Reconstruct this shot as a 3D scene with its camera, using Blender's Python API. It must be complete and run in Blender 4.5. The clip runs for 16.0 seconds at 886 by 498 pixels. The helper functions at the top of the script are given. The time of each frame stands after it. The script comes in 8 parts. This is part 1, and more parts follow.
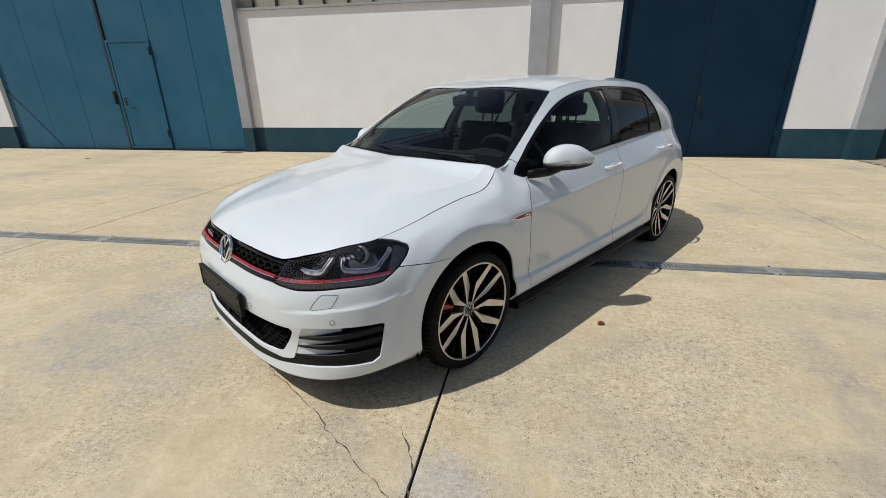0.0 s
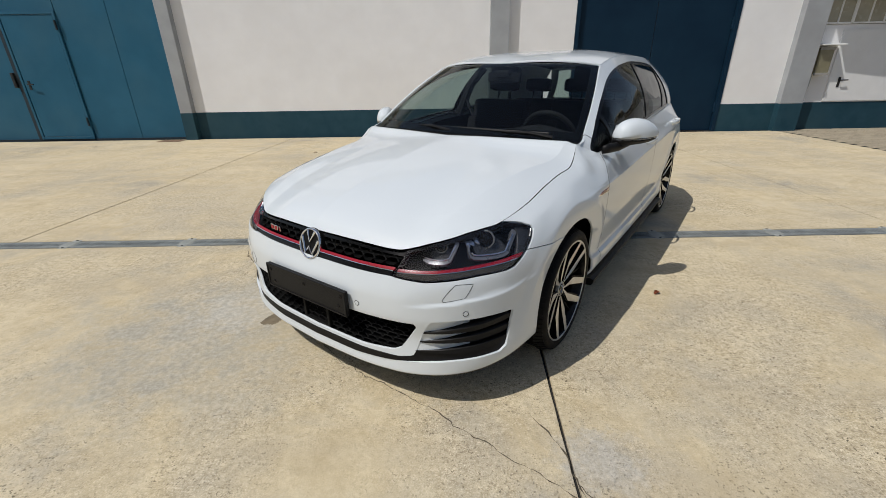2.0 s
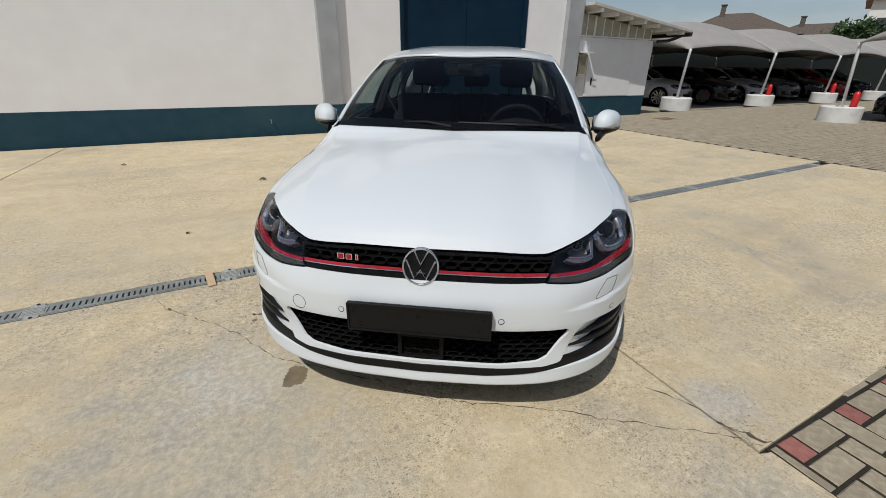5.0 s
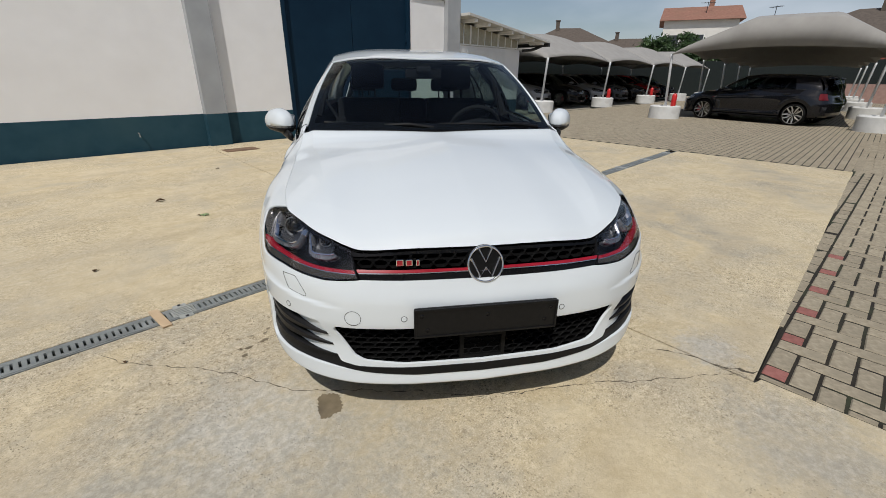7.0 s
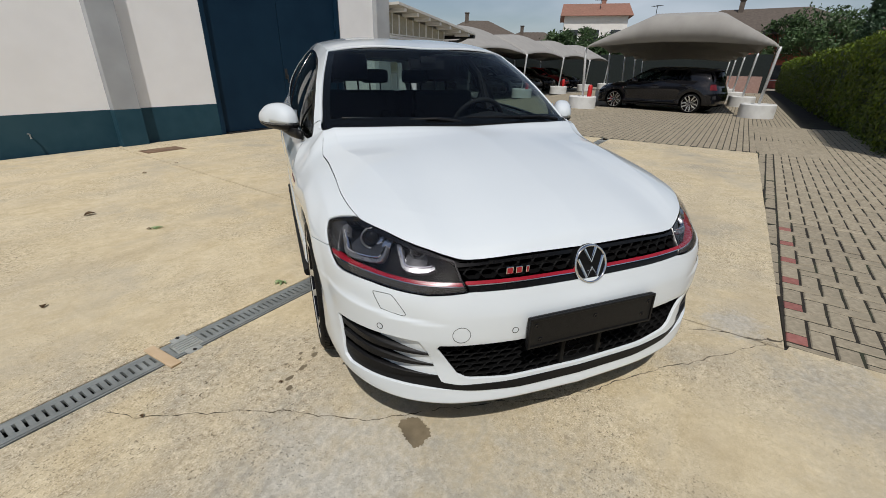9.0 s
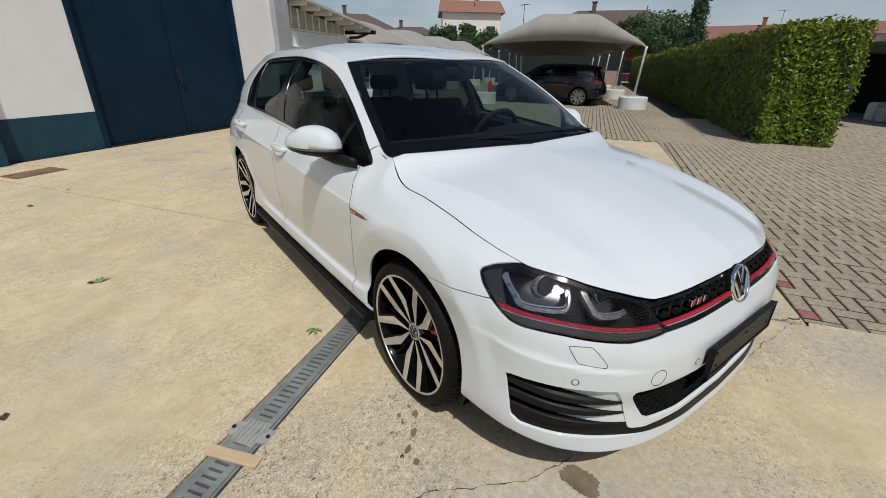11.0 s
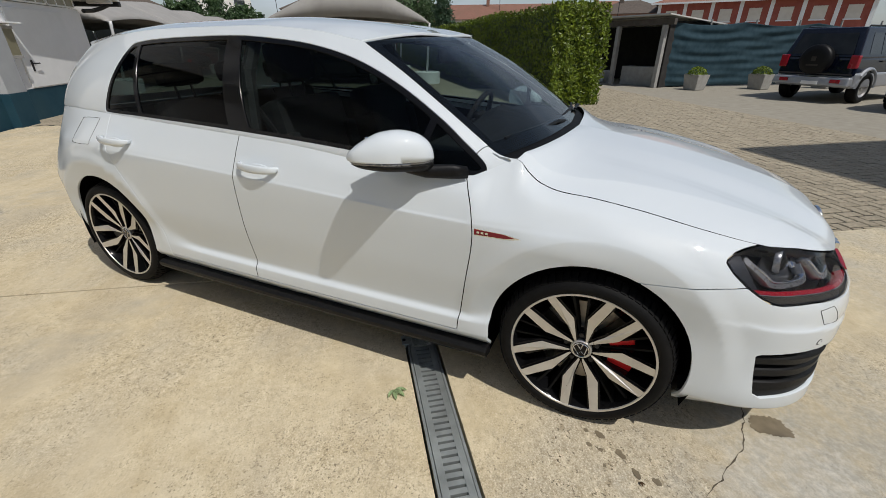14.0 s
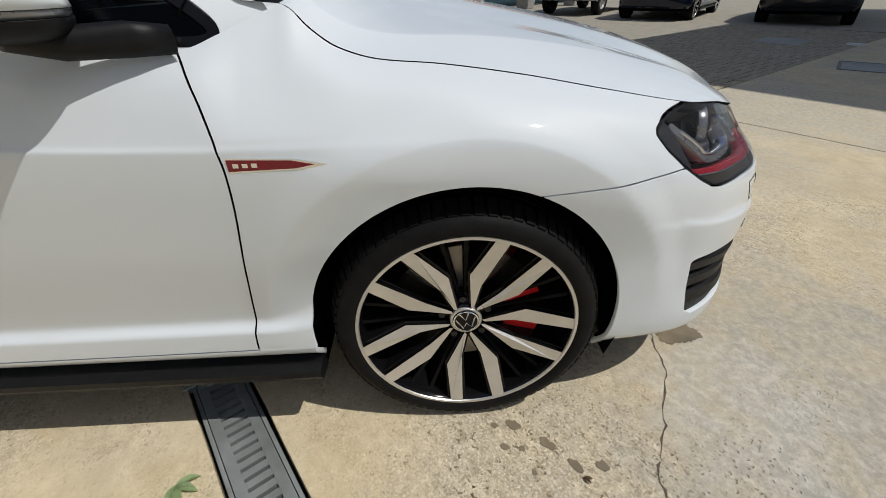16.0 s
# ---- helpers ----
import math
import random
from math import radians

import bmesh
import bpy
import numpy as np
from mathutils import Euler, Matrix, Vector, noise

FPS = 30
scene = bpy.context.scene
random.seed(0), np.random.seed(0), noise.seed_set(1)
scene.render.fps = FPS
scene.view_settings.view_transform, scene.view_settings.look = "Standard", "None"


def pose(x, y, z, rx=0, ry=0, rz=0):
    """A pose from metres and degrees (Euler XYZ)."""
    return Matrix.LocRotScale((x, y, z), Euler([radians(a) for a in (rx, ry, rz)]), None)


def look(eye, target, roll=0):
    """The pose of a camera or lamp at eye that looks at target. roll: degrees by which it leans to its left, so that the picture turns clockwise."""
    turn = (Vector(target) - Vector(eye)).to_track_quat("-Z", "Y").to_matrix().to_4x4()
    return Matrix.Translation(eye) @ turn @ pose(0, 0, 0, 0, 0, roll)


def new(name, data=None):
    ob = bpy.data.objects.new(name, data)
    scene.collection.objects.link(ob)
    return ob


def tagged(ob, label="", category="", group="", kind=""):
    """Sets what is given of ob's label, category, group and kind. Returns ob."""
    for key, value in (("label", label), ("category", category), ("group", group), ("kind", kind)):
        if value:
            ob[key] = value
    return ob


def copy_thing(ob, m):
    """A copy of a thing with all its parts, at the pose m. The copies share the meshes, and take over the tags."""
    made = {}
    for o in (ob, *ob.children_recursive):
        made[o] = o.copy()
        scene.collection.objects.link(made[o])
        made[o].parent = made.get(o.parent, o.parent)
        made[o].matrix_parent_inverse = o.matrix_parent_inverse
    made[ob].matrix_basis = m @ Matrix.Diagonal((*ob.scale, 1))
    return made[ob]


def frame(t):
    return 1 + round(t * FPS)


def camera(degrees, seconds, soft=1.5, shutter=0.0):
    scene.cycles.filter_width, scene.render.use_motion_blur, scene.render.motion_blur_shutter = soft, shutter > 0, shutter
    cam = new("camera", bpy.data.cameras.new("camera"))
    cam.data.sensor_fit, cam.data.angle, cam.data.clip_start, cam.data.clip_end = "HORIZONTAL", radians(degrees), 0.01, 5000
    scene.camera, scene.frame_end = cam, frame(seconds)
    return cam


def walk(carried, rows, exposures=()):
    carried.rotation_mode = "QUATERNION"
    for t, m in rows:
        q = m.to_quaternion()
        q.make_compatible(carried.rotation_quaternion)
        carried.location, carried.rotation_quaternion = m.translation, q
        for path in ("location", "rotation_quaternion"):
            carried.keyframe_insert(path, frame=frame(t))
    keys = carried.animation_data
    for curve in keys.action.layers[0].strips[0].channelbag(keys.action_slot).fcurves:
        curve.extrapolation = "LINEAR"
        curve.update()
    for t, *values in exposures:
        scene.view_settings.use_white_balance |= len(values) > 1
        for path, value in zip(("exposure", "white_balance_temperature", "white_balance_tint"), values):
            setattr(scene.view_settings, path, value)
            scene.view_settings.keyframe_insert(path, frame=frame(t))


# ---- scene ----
# The white car stands with its front axle over the origin, nose towards -x -y; the warehouse wall runs along x at y = 7.2.
CAR_TURN = -125.0
cam = camera(93.3, 16.0, soft=0.75)
PATH = [
    (0, (1.403, 2.055, 1.337), (0.082, 0.73, 0.629), -0.7),
    (0.5, (1.537, 1.994, 1.337), (0.211, 0.687, 0.606), -1.0),
    (1, (1.692, 1.879, 1.329), (0.335, 0.617, 0.578), -1.3),
    (1.5, (1.772, 1.667, 1.308), (0.355, 0.483, 0.54), -1.3),
    (2, (1.826, 1.429, 1.314), (0.335, 0.351, 0.53), -1.0),
    (2.5, (1.967, 1.211, 1.324), (0.399, 0.261, 0.526), -0.5),
    (3, (2.036, 1.026, 1.316), (0.397, 0.219, 0.504), -0.3),
    (3.5, (1.99, 0.807, 1.294), (0.28, 0.152, 0.49), 0.1),
    (4, (2.015, 0.621, 1.292), (0.259, 0.109, 0.481), 0.3),
    (6.5, (2.173, -0.27, 1.296), (0.334, -0.073, 0.534), 0.9),
    (7, (2.113, -0.385, 1.257), (0.294, -0.06, 0.491), 0.8),
    (7.5, (2.002, -0.488, 1.258), (0.209, -0.054, 0.486), 0.7),
    (8, (1.982, -0.616, 1.257), (0.215, -0.095, 0.478), 0.7),
    (8.5, (1.965, -0.802, 1.264), (0.225, -0.204, 0.481), 0.9),
    (9, (1.83, -0.943, 1.246), (0.123, -0.266, 0.453), 1.1),
    (11.5, (1.07, -1.79, 1.343), (-0.311, -0.587, 0.541), 0.8),
    (12, (0.899, -1.953, 1.352), (-0.394, -0.653, 0.554), 0.4),
    (12.5, (0.668, -1.994, 1.354), (-0.517, -0.6, 0.548), 0.3),
    (13, (0.446, -2.034, 1.343), (-0.613, -0.55, 0.522), 0.5),
    (13.5, (0.23, -2.124, 1.34), (-0.68, -0.557, 0.494), 0.1),
    (14, (0.031, -2.151, 1.319), (-0.697, -0.509, 0.44), -0.1),
    (14.5, (-0.097, -2.044, 1.268), (-0.573, -0.348, 0.322), -2.7),
    (15, (-0.127, -1.941, 1.18), (-0.318, -0.231, 0.161), -4.6),
    (15.5, (-0.108, -1.714, 1.082), (-0.117, -0.022, 0.016), -3.5),
    (16, (-0.072, -1.566, 0.992), (-0.023, 0.11, -0.099), -1.4),
]
walk(cam, [(t, pose(0, 0, 0, 0, 0, CAR_TURN) @ look(eye, target, roll)) for t, eye, target, roll in PATH],
     [(0.0, -0.37), (1.5, -0.40), (2.5, -0.49), (16.0, -0.49)])

# ---- light ----
SUN_WAY = Vector((0.540, 0.332, -1.0)).normalized()
world = bpy.data.worlds.new("sky")
scene.world = world
world.use_nodes = True
wn, wl = world.node_tree.nodes, world.node_tree.links
sky = wn.new("ShaderNodeTexSky")
sky.sky_type, sky.sun_disc = "NISHITA", False
sky.sun_elevation = math.asin(-SUN_WAY.z)
sky.sun_rotation = math.atan2(-SUN_WAY.x, -SUN_WAY.y)
sky.air_density, sky.dust_density, sky.ozone_density = 1.0, 1.2, 1.0
coords, stretch, clouds = wn.new("ShaderNodeTexCoord"), wn.new("ShaderNodeMapping"), wn.new("ShaderNodeTexNoise")
stretch.inputs["Scale"].default_value = (1.0, 1.0, 3.2)
clouds.inputs["Scale"].default_value, clouds.inputs["Detail"].default_value = 2.2, 6.0
veil, mix = wn.new("ShaderNodeValToRGB"), wn.new("ShaderNodeMix")
veil.color_ramp.elements[0].position, veil.color_ramp.elements[1].position = 0.42, 0.72
veil.color_ramp.elements[0].color, veil.color_ramp.elements[1].color = (0.12, 0.12, 0.12, 1), (0.75, 0.75, 0.75, 1)
mix.data_type = "RGBA"
mix.inputs["B"].default_value = (8.3, 9.1, 10.3, 1)
wl.new(coords.outputs["Generated"], stretch.inputs["Vector"])
wl.new(stretch.outputs["Vector"], clouds.inputs["Vector"])
wl.new(clouds.outputs["Fac"], veil.inputs["Fac"])
height, thin, low = wn.new("ShaderNodeSeparateXYZ"), wn.new("ShaderNodeMapRange"), wn.new("ShaderNodeMath")
thin.inputs["From Min"].default_value, thin.inputs["From Max"].default_value = 0.08, 0.75
thin.inputs["To Min"].default_value, thin.inputs["To Max"].default_value = 1.0, 0.12
low.operation = "MULTIPLY"
wl.new(coords.outputs["Generated"], height.inputs["Vector"])
wl.new(height.outputs["Z"], thin.inputs["Value"])
wl.new(veil.outputs["Color"], low.inputs[0])
wl.new(thin.outputs["Result"], low.inputs[1])
wl.new(low.outputs[0], mix.inputs["Factor"])
wl.new(sky.outputs["Color"], mix.inputs["A"])
wl.new(mix.outputs["Result"], wn["Background"].inputs["Color"])
wn["Background"].inputs["Strength"].default_value = 0.098
lamp = bpy.data.lights.new("sun", "SUN")
lamp.energy, lamp.angle, lamp.color = 4.25, radians(0.53), (1.0, 0.972, 0.93)
new("sun", lamp).matrix_world = look((-30, -20, 52), Vector((-30, -20, 52)) + SUN_WAY)
scene.view_settings.exposure = -0.49


# ---- materials ----
def surface(name, a, b, scale=6.0, rough=0.6, metal=0.0, bump=0.0, bump_scale=80.0, coat=0.0, stain=None, stain_scale=0.7, rough_var=0.1, per_piece=0.0, spec=0.5):
    """Two colours mixed by fine and coarse noise, an optional third for large stains, with bump and uneven gloss."""
    m = bpy.data.materials.new(name)
    m.use_nodes = True
    n, l = m.node_tree.nodes, m.node_tree.links
    p = n["Principled BSDF"]
    where = n.new("ShaderNodeTexCoord")

    def noise_at(s, detail=6.0):
        t = n.new("ShaderNodeTexNoise")
        t.inputs["Scale"].default_value, t.inputs["Detail"].default_value = s, detail
        l.new(where.outputs["Object"], t.inputs["Vector"])
        return t

    def blend(f, c1, c2):
        x = n.new("ShaderNodeMix")
        x.data_type = "RGBA"
        l.new(f, x.inputs["Factor"])
        for key, c in (("A", c1), ("B", c2)):
            if isinstance(c, tuple):
                x.inputs[key].default_value = (*c, 1)
            else:
                l.new(c, x.inputs[key])
        return x.outputs["Result"]

    def ramp(f, lo, hi):
        r = n.new("ShaderNodeMapRange")
        r.inputs["From Min"].default_value, r.inputs["From Max"].default_value = lo, hi
        l.new(f, r.inputs["Value"])
        return r.outputs["Result"]

    base = noise_at(scale)
    colour = blend(ramp(base.outputs["Fac"], 0.3, 0.7), a, b)
    if stain:
        colour = blend(ramp(noise_at(stain_scale, 4.0).outputs["Fac"], 0.48, 0.72), colour, stain)
    if per_piece:
        info, hsv = n.new("ShaderNodeObjectInfo"), n.new("ShaderNodeHueSaturation")
        isl = n.new("ShaderNodeNewGeometry")
        add = n.new("ShaderNodeMath")
        add.operation = "ADD"
        l.new(info.outputs["Random"], add.inputs[0])
        l.new(isl.outputs["Random Per Island"], add.inputs[1])
        r = n.new("ShaderNodeMapRange")
        r.inputs["From Max"].default_value = 2.0
        r.inputs["To Min"].default_value, r.inputs["To Max"].default_value = 1 - per_piece, 1 + per_piece
        l.new(add.outputs[0], r.inputs["Value"])
        l.new(r.outputs["Result"], hsv.inputs["Value"])
        l.new(colour, hsv.inputs["Color"])
        colour = hsv.outputs["Color"]
    l.new(colour, p.inputs["Base Color"])
    rr = n.new("ShaderNodeMapRange")
    rr.inputs["To Min"].default_value, rr.inputs["To Max"].default_value = max(0.02, rough - rough_var), min(1.0, rough + rough_var)
    l.new(noise_at(scale * 2.3).outputs["Fac"], rr.inputs["Value"])
    l.new(rr.outputs["Result"], p.inputs["Roughness"])
    p.inputs["Metallic"].default_value = metal
    p.inputs["Specular IOR Level"].default_value = spec
    p.inputs["Coat Weight"].default_value, p.inputs["Coat Roughness"].default_value = coat, 0.03
    if bump:
        bn = n.new("ShaderNodeBump")
        bn.inputs["Strength"].default_value, bn.inputs["Distance"].default_value = bump, 0.004
        l.new(noise_at(bump_scale).outputs["Fac"], bn.inputs["Height"])
        l.new(bn.outputs["Normal"], p.inputs["Normal"])
    return m


def glass(name, tint, rough=0.0, f0=0.06):
    """A thin tinted pane: see-through from both sides, with a mirror gloss that grows towards grazing."""
    m = bpy.data.materials.new(name)
    m.use_nodes = True
    n, l = m.node_tree.nodes, m.node_tree.links
    n.remove(n["Principled BSDF"])
    clear, gloss, mixer, slant = n.new("ShaderNodeBsdfTransparent"), n.new("ShaderNodeBsdfGlossy"), n.new("ShaderNodeMixShader"), n.new("ShaderNodeLayerWeight")
    clear.inputs["Color"].default_value = (*tint, 1)
    gloss.inputs["Roughness"].default_value = rough
    slant.inputs["Blend"].default_value = 0.5
    power, lift = n.new("ShaderNodeMath"), n.new("ShaderNodeMath")
    power.operation, power.inputs[1].default_value = "POWER", 5.2
    lift.operation, lift.inputs[1].default_value, lift.inputs[2].default_value = "MULTIPLY_ADD", 1 - f0, f0
    l.new(slant.outputs["Facing"], power.inputs[0])
    l.new(power.outputs[0], lift.inputs[0])
    l.new(lift.outputs[0], mixer.inputs["Fac"])
    l.new(clear.outputs["BSDF"], mixer.inputs[1])
    l.new(gloss.outputs["BSDF"], mixer.inputs[2])
    l.new(mixer.outputs["Shader"], n["Material Output"].inputs["Surface"])
    return m


PLASTER = surface("white_plaster", (0.81, 0.803, 0.80), (0.85, 0.845, 0.842), 3.0, 0.85, bump=0.15, bump_scale=60, stain=(0.79, 0.78, 0.772), stain_scale=0.9)
GREY_PLASTER = surface("grey_plaster", (0.32, 0.335, 0.35), (0.38, 0.395, 0.41), 3.0, 0.85, bump=0.15, stain=(0.30, 0.305, 0.31))
TEAL_BAND = surface("dark_teal_paint", (0.013, 0.050, 0.074), (0.020, 0.062, 0.088), 5.0, 0.6, bump=0.1, stain=(0.028, 0.070, 0.090), spec=0.2)
BLUE_DOOR = surface("blue_painted_steel", (0.019, 0.102, 0.172), (0.027, 0.122, 0.20), 2.0, 0.42, bump=0.05, bump_scale=12, stain=(0.04, 0.126, 0.19), spec=0.25)
NAVY_DOOR = surface("navy_painted_steel", (0.0045, 0.019, 0.040), (0.007, 0.026, 0.050), 2.0, 0.5, bump=0.05, bump_scale=12, spec=0.12)
SEAM = surface("dark_seam", (0.01, 0.02, 0.03), (0.015, 0.03, 0.04), 10, 0.7)
DARK_METAL = surface("dark_metal", (0.03, 0.03, 0.032), (0.05, 0.05, 0.05), 20, 0.45, metal=0.6)
STEEL = surface("galvanised_steel", (0.25, 0.27, 0.262), (0.34, 0.36, 0.35), 14, 0.5, metal=0.4, stain=(0.19, 0.20, 0.19), stain_scale=5)
PALE_STEEL = surface("bright_zinc_steel", (0.40, 0.415, 0.39), (0.52, 0.53, 0.50), 30, 0.45, metal=0.4, stain=(0.26, 0.27, 0.24), stain_scale=18)
WHITE_PAINT = surface("white_paint", (0.76, 0.76, 0.75), (0.80, 0.80, 0.79), 5, 0.5)
CREAM_GLASS = surface("cream_wired_glass", (0.32, 0.30, 0.23), (0.40, 0.38, 0.30), 4, 0.25)
ROOF_SHEET = surface("pale_fibre_cement", (0.45, 0.44, 0.41), (0.55, 0.54, 0.50), 4, 0.85, bump=0.2)
CANVAS = surface("grey_shade_cloth", (0.30, 0.285, 0.265), (0.34, 0.325, 0.30), 3, 0.9, bump=0.1, bump_scale=200)
POST_PAINT = surface("white_post", (0.66, 0.67, 0.67), (0.74, 0.74, 0.74), 8, 0.4)
CONCRETE_WHITE = surface("white_concrete", (0.62, 0.62, 0.60), (0.72, 0.72, 0.70), 6, 0.8, stain=(0.50, 0.49, 0.46), stain_scale=3)
GREY_CONCRETE = surface("grey_concrete", (0.30, 0.29, 0.27), (0.38, 0.37, 0.34), 8, 0.9, bump=0.3, stain=(0.24, 0.23, 0.21))
ASPHALT = surface("worn_asphalt", (0.27, 0.243, 0.19), (0.35, 0.318, 0.255), 5, 0.9, bump=0.4, bump_scale=150, stain=(0.31, 0.28, 0.22), stain_scale=0.4)
PAVER = surface("grey_beige_paver", (0.255, 0.216, 0.152), (0.420, 0.360, 0.262), 34, 0.92, bump=0.5, bump_scale=160, per_piece=0.17, stain=(0.29, 0.25, 0.18), stain_scale=6.0)
RED_PAVER = surface("faded_red_paver", (0.26, 0.095, 0.080), (0.36, 0.150, 0.125), 30, 0.92, bump=0.5, bump_scale=160, per_piece=0.2)
SAND = surface("dark_joint_sand", (0.012, 0.009, 0.006), (0.028, 0.022, 0.014), 25, 0.95, bump=0.5, stain=(0.036, 0.044, 0.020), stain_scale=3)
TAR = surface("dark_joint_tar", (0.012, 0.011, 0.010), (0.028, 0.025, 0.022), 15, 0.9)
LEAF = surface("hedge_leaf", (0.080, 0.135, 0.008), (0.225, 0.295, 0.018), 9, 0.42, per_piece=0.6, spec=0.35)
LEAF_SHADE = surface("dark_leaf", (0.015, 0.035, 0.01), (0.03, 0.06, 0.015), 6, 0.6)
TREE_LEAF = surface("tree_leaf", (0.03, 0.065, 0.018), (0.06, 0.11, 0.03), 3, 0.55, per_piece=0.3)
FIR_LEAF = surface("conifer_leaf", (0.02, 0.05, 0.022), (0.04, 0.08, 0.035), 3, 0.6, per_piece=0.3)
BARK = surface("bark", (0.06, 0.045, 0.03), (0.10, 0.08, 0.055), 12, 0.9, bump=0.6)
TARP = surface("teal_shade_net", (0.020, 0.044, 0.058), (0.034, 0.064, 0.080), 6, 0.8, bump=0.3, bump_scale=300, spec=0.15)
TERRACOTTA = surface("terracotta_tiles", (0.215, 0.098, 0.066), (0.30, 0.155, 0.11), 4, 0.85, per_piece=0.2, bump=0.4, bump_scale=20, stain=(0.22, 0.12, 0.08))
BROWN_ROOF = surface("brown_roof_tiles", (0.085, 0.066, 0.052), (0.125, 0.10, 0.08), 4, 0.85, bump=0.4, bump_scale=20)
CREAM_WALL = surface("cream_render", (0.60, 0.55, 0.47), (0.68, 0.63, 0.55), 2, 0.9)
PALE_WALL = surface("pale_render", (0.70, 0.67, 0.62), (0.77, 0.74, 0.69), 2, 0.9)
RED_WALL = surface("red_render", (0.28, 0.07, 0.05), (0.34, 0.10, 0.07), 2, 0.9)
PINK_WALL = surface("brown_render", (0.30, 0.17, 0.13), (0.36, 0.22, 0.17), 2, 0.9)
WINDOW_DARK = surface("dark_window", (0.03, 0.035, 0.04), (0.05, 0.055, 0.06), 3, 0.1)
TYRE_FAR = surface("tyre_rubber", (0.018, 0.018, 0.019), (0.028, 0.028, 0.028), 40, 0.7, bump=0.2)


# ---- building helpers ----
def part(name, bm, material, parent=None, label="", smooth=False):
    """Links a bmesh as one mesh object, under a thing or part when given."""
    me = bpy.data.meshes.new(name)
    bm.normal_update()
    bm.to_mesh(me)
    bm.free()
    for m in material if isinstance(material, (list, tuple)) else [material]:
        me.materials.append(m)
    if smooth:
        for f in me.polygons:
            f.use_smooth = True
    ob = new(name, me)
    ob.parent = parent
    if label:
        tagged(ob, label)
    return ob


def empty(name, m=None):
    ob = new(name)
    ob.empty_display_size = 0.1
    if m is not None:
        ob.matrix_world = m
    return ob


def box(bm, x0, x1, y0, y1, z0, z1, bevel=0.0, m=None):
    made = bmesh.ops.create_cube(bm, size=1.0)["verts"]
    for v in made:
        v.co = Vector((x0 + (v.co.x + 0.5) * (x1 - x0), y0 + (v.co.y + 0.5) * (y1 - y0), z0 + (v.co.z + 0.5) * (z1 - z0)))
    if bevel:
        edges = {e for v in made for e in v.link_edges}
        made = bmesh.ops.bevel(bm, geom=list(edges), offset=bevel, segments=2, affect="EDGES", profile=0.6)["verts"]
    if m is not None:
        bmesh.ops.transform(bm, matrix=m, verts=made)
    return bm


def boxes(*rows, bevel=0.0):
    bm = bmesh.new()
    for r in rows:
        box(bm, *r, bevel=bevel)
    return bm


def prism(points, z0, z1, bevel=0.0):
    """A flat outline, given anticlockwise, raised from z0 to z1."""
    bm = bmesh.new()
    f = bm.faces.new([bm.verts.new((x, y, z1)) for x, y in points])
    low = bmesh.ops.extrude_face_region(bm, geom=[f])
    for v in [g for g in low["geom"] if isinstance(g, bmesh.types.BMVert)]:
        v.co.z = z0
    bmesh.ops.recalc_face_normals(bm, faces=bm.faces)
    if bevel:
        top = [e for e in bm.edges if all(abs(v.co.z - z1) < 1e-5 for v in e.verts)]
        bmesh.ops.bevel(bm, geom=top, offset=bevel, segments=2, affect="EDGES", profile=0.5)
    return bm


def tube(points, radius, sides=10, bm=None, closed=False, cap=True):
    """A round bar along a line of points; radius may be one number or one for each point."""
    bm = bm or bmesh.new()
    pts = [Vector(p) for p in points]
    rs = radius if isinstance(radius, (list, tuple)) else [radius] * len(pts)
    rings = []
    for i, p in enumerate(pts):
        a, b = (pts[i - 1], pts[(i + 1) % len(pts)]) if closed else (pts[max(i - 1, 0)], pts[min(i + 1, len(pts) - 1)])
        d = (b - a).normalized()
        u = d.cross(Vector((0, 0, 1)) if abs(d.z) < 0.9 else Vector((1, 0, 0))).normalized()
        w = d.cross(u)
        rings.append([bm.verts.new(p + rs[i] * (math.cos(k * math.tau / sides) * u + math.sin(k * math.tau / sides) * w)) for k in range(sides)])
    for i in range(len(rings) if closed else len(rings) - 1):
        r, q = rings[i], rings[(i + 1) % len(rings)]
        for k in range(sides):
            bm.faces.new((r[k], r[(k + 1) % sides], q[(k + 1) % sides], q[k]))
    if cap and not closed:
        bm.faces.new(rings[0][::-1])
        bm.faces.new(rings[-1])
    bmesh.ops.recalc_face_normals(bm, faces=bm.faces)
    return bm


def lathe(profile, sides=48, axis="Z", bm=None):
    """A turned body from (radius, height) pairs; axis Y turns it about the y axis."""
    bm = bm or bmesh.new()
    rings = []
    for r, h in profile:
        ring = []
        for k in range(sides):
            a = k * math.tau / sides
            p = (r * math.cos(a), r * math.sin(a), h) if axis == "Z" else (r * math.cos(a), h, r * math.sin(a))
            ring.append(bm.verts.new(p))
        rings.append(ring)
    for r, q in zip(rings, rings[1:]):
        for k in range(sides):
            bm.faces.new((r[k], r[(k + 1) % sides], q[(k + 1) % sides], q[k]))
    bmesh.ops.remove_doubles(bm, verts=bm.verts, dist=1e-6)
    bmesh.ops.recalc_face_normals(bm, faces=bm.faces)
    return bm


# ---- ground ----
bm = bmesh.new()
bmesh.ops.create_grid(bm, x_segments=40, y_segments=40, size=1500)
bmesh.ops.translate(bm, vec=(0, 0, -0.075), verts=bm.verts)
tagged(part("ground", bm, ASPHALT), "worn grey asphalt and bare ground all round the yard", "ground", kind="structure")


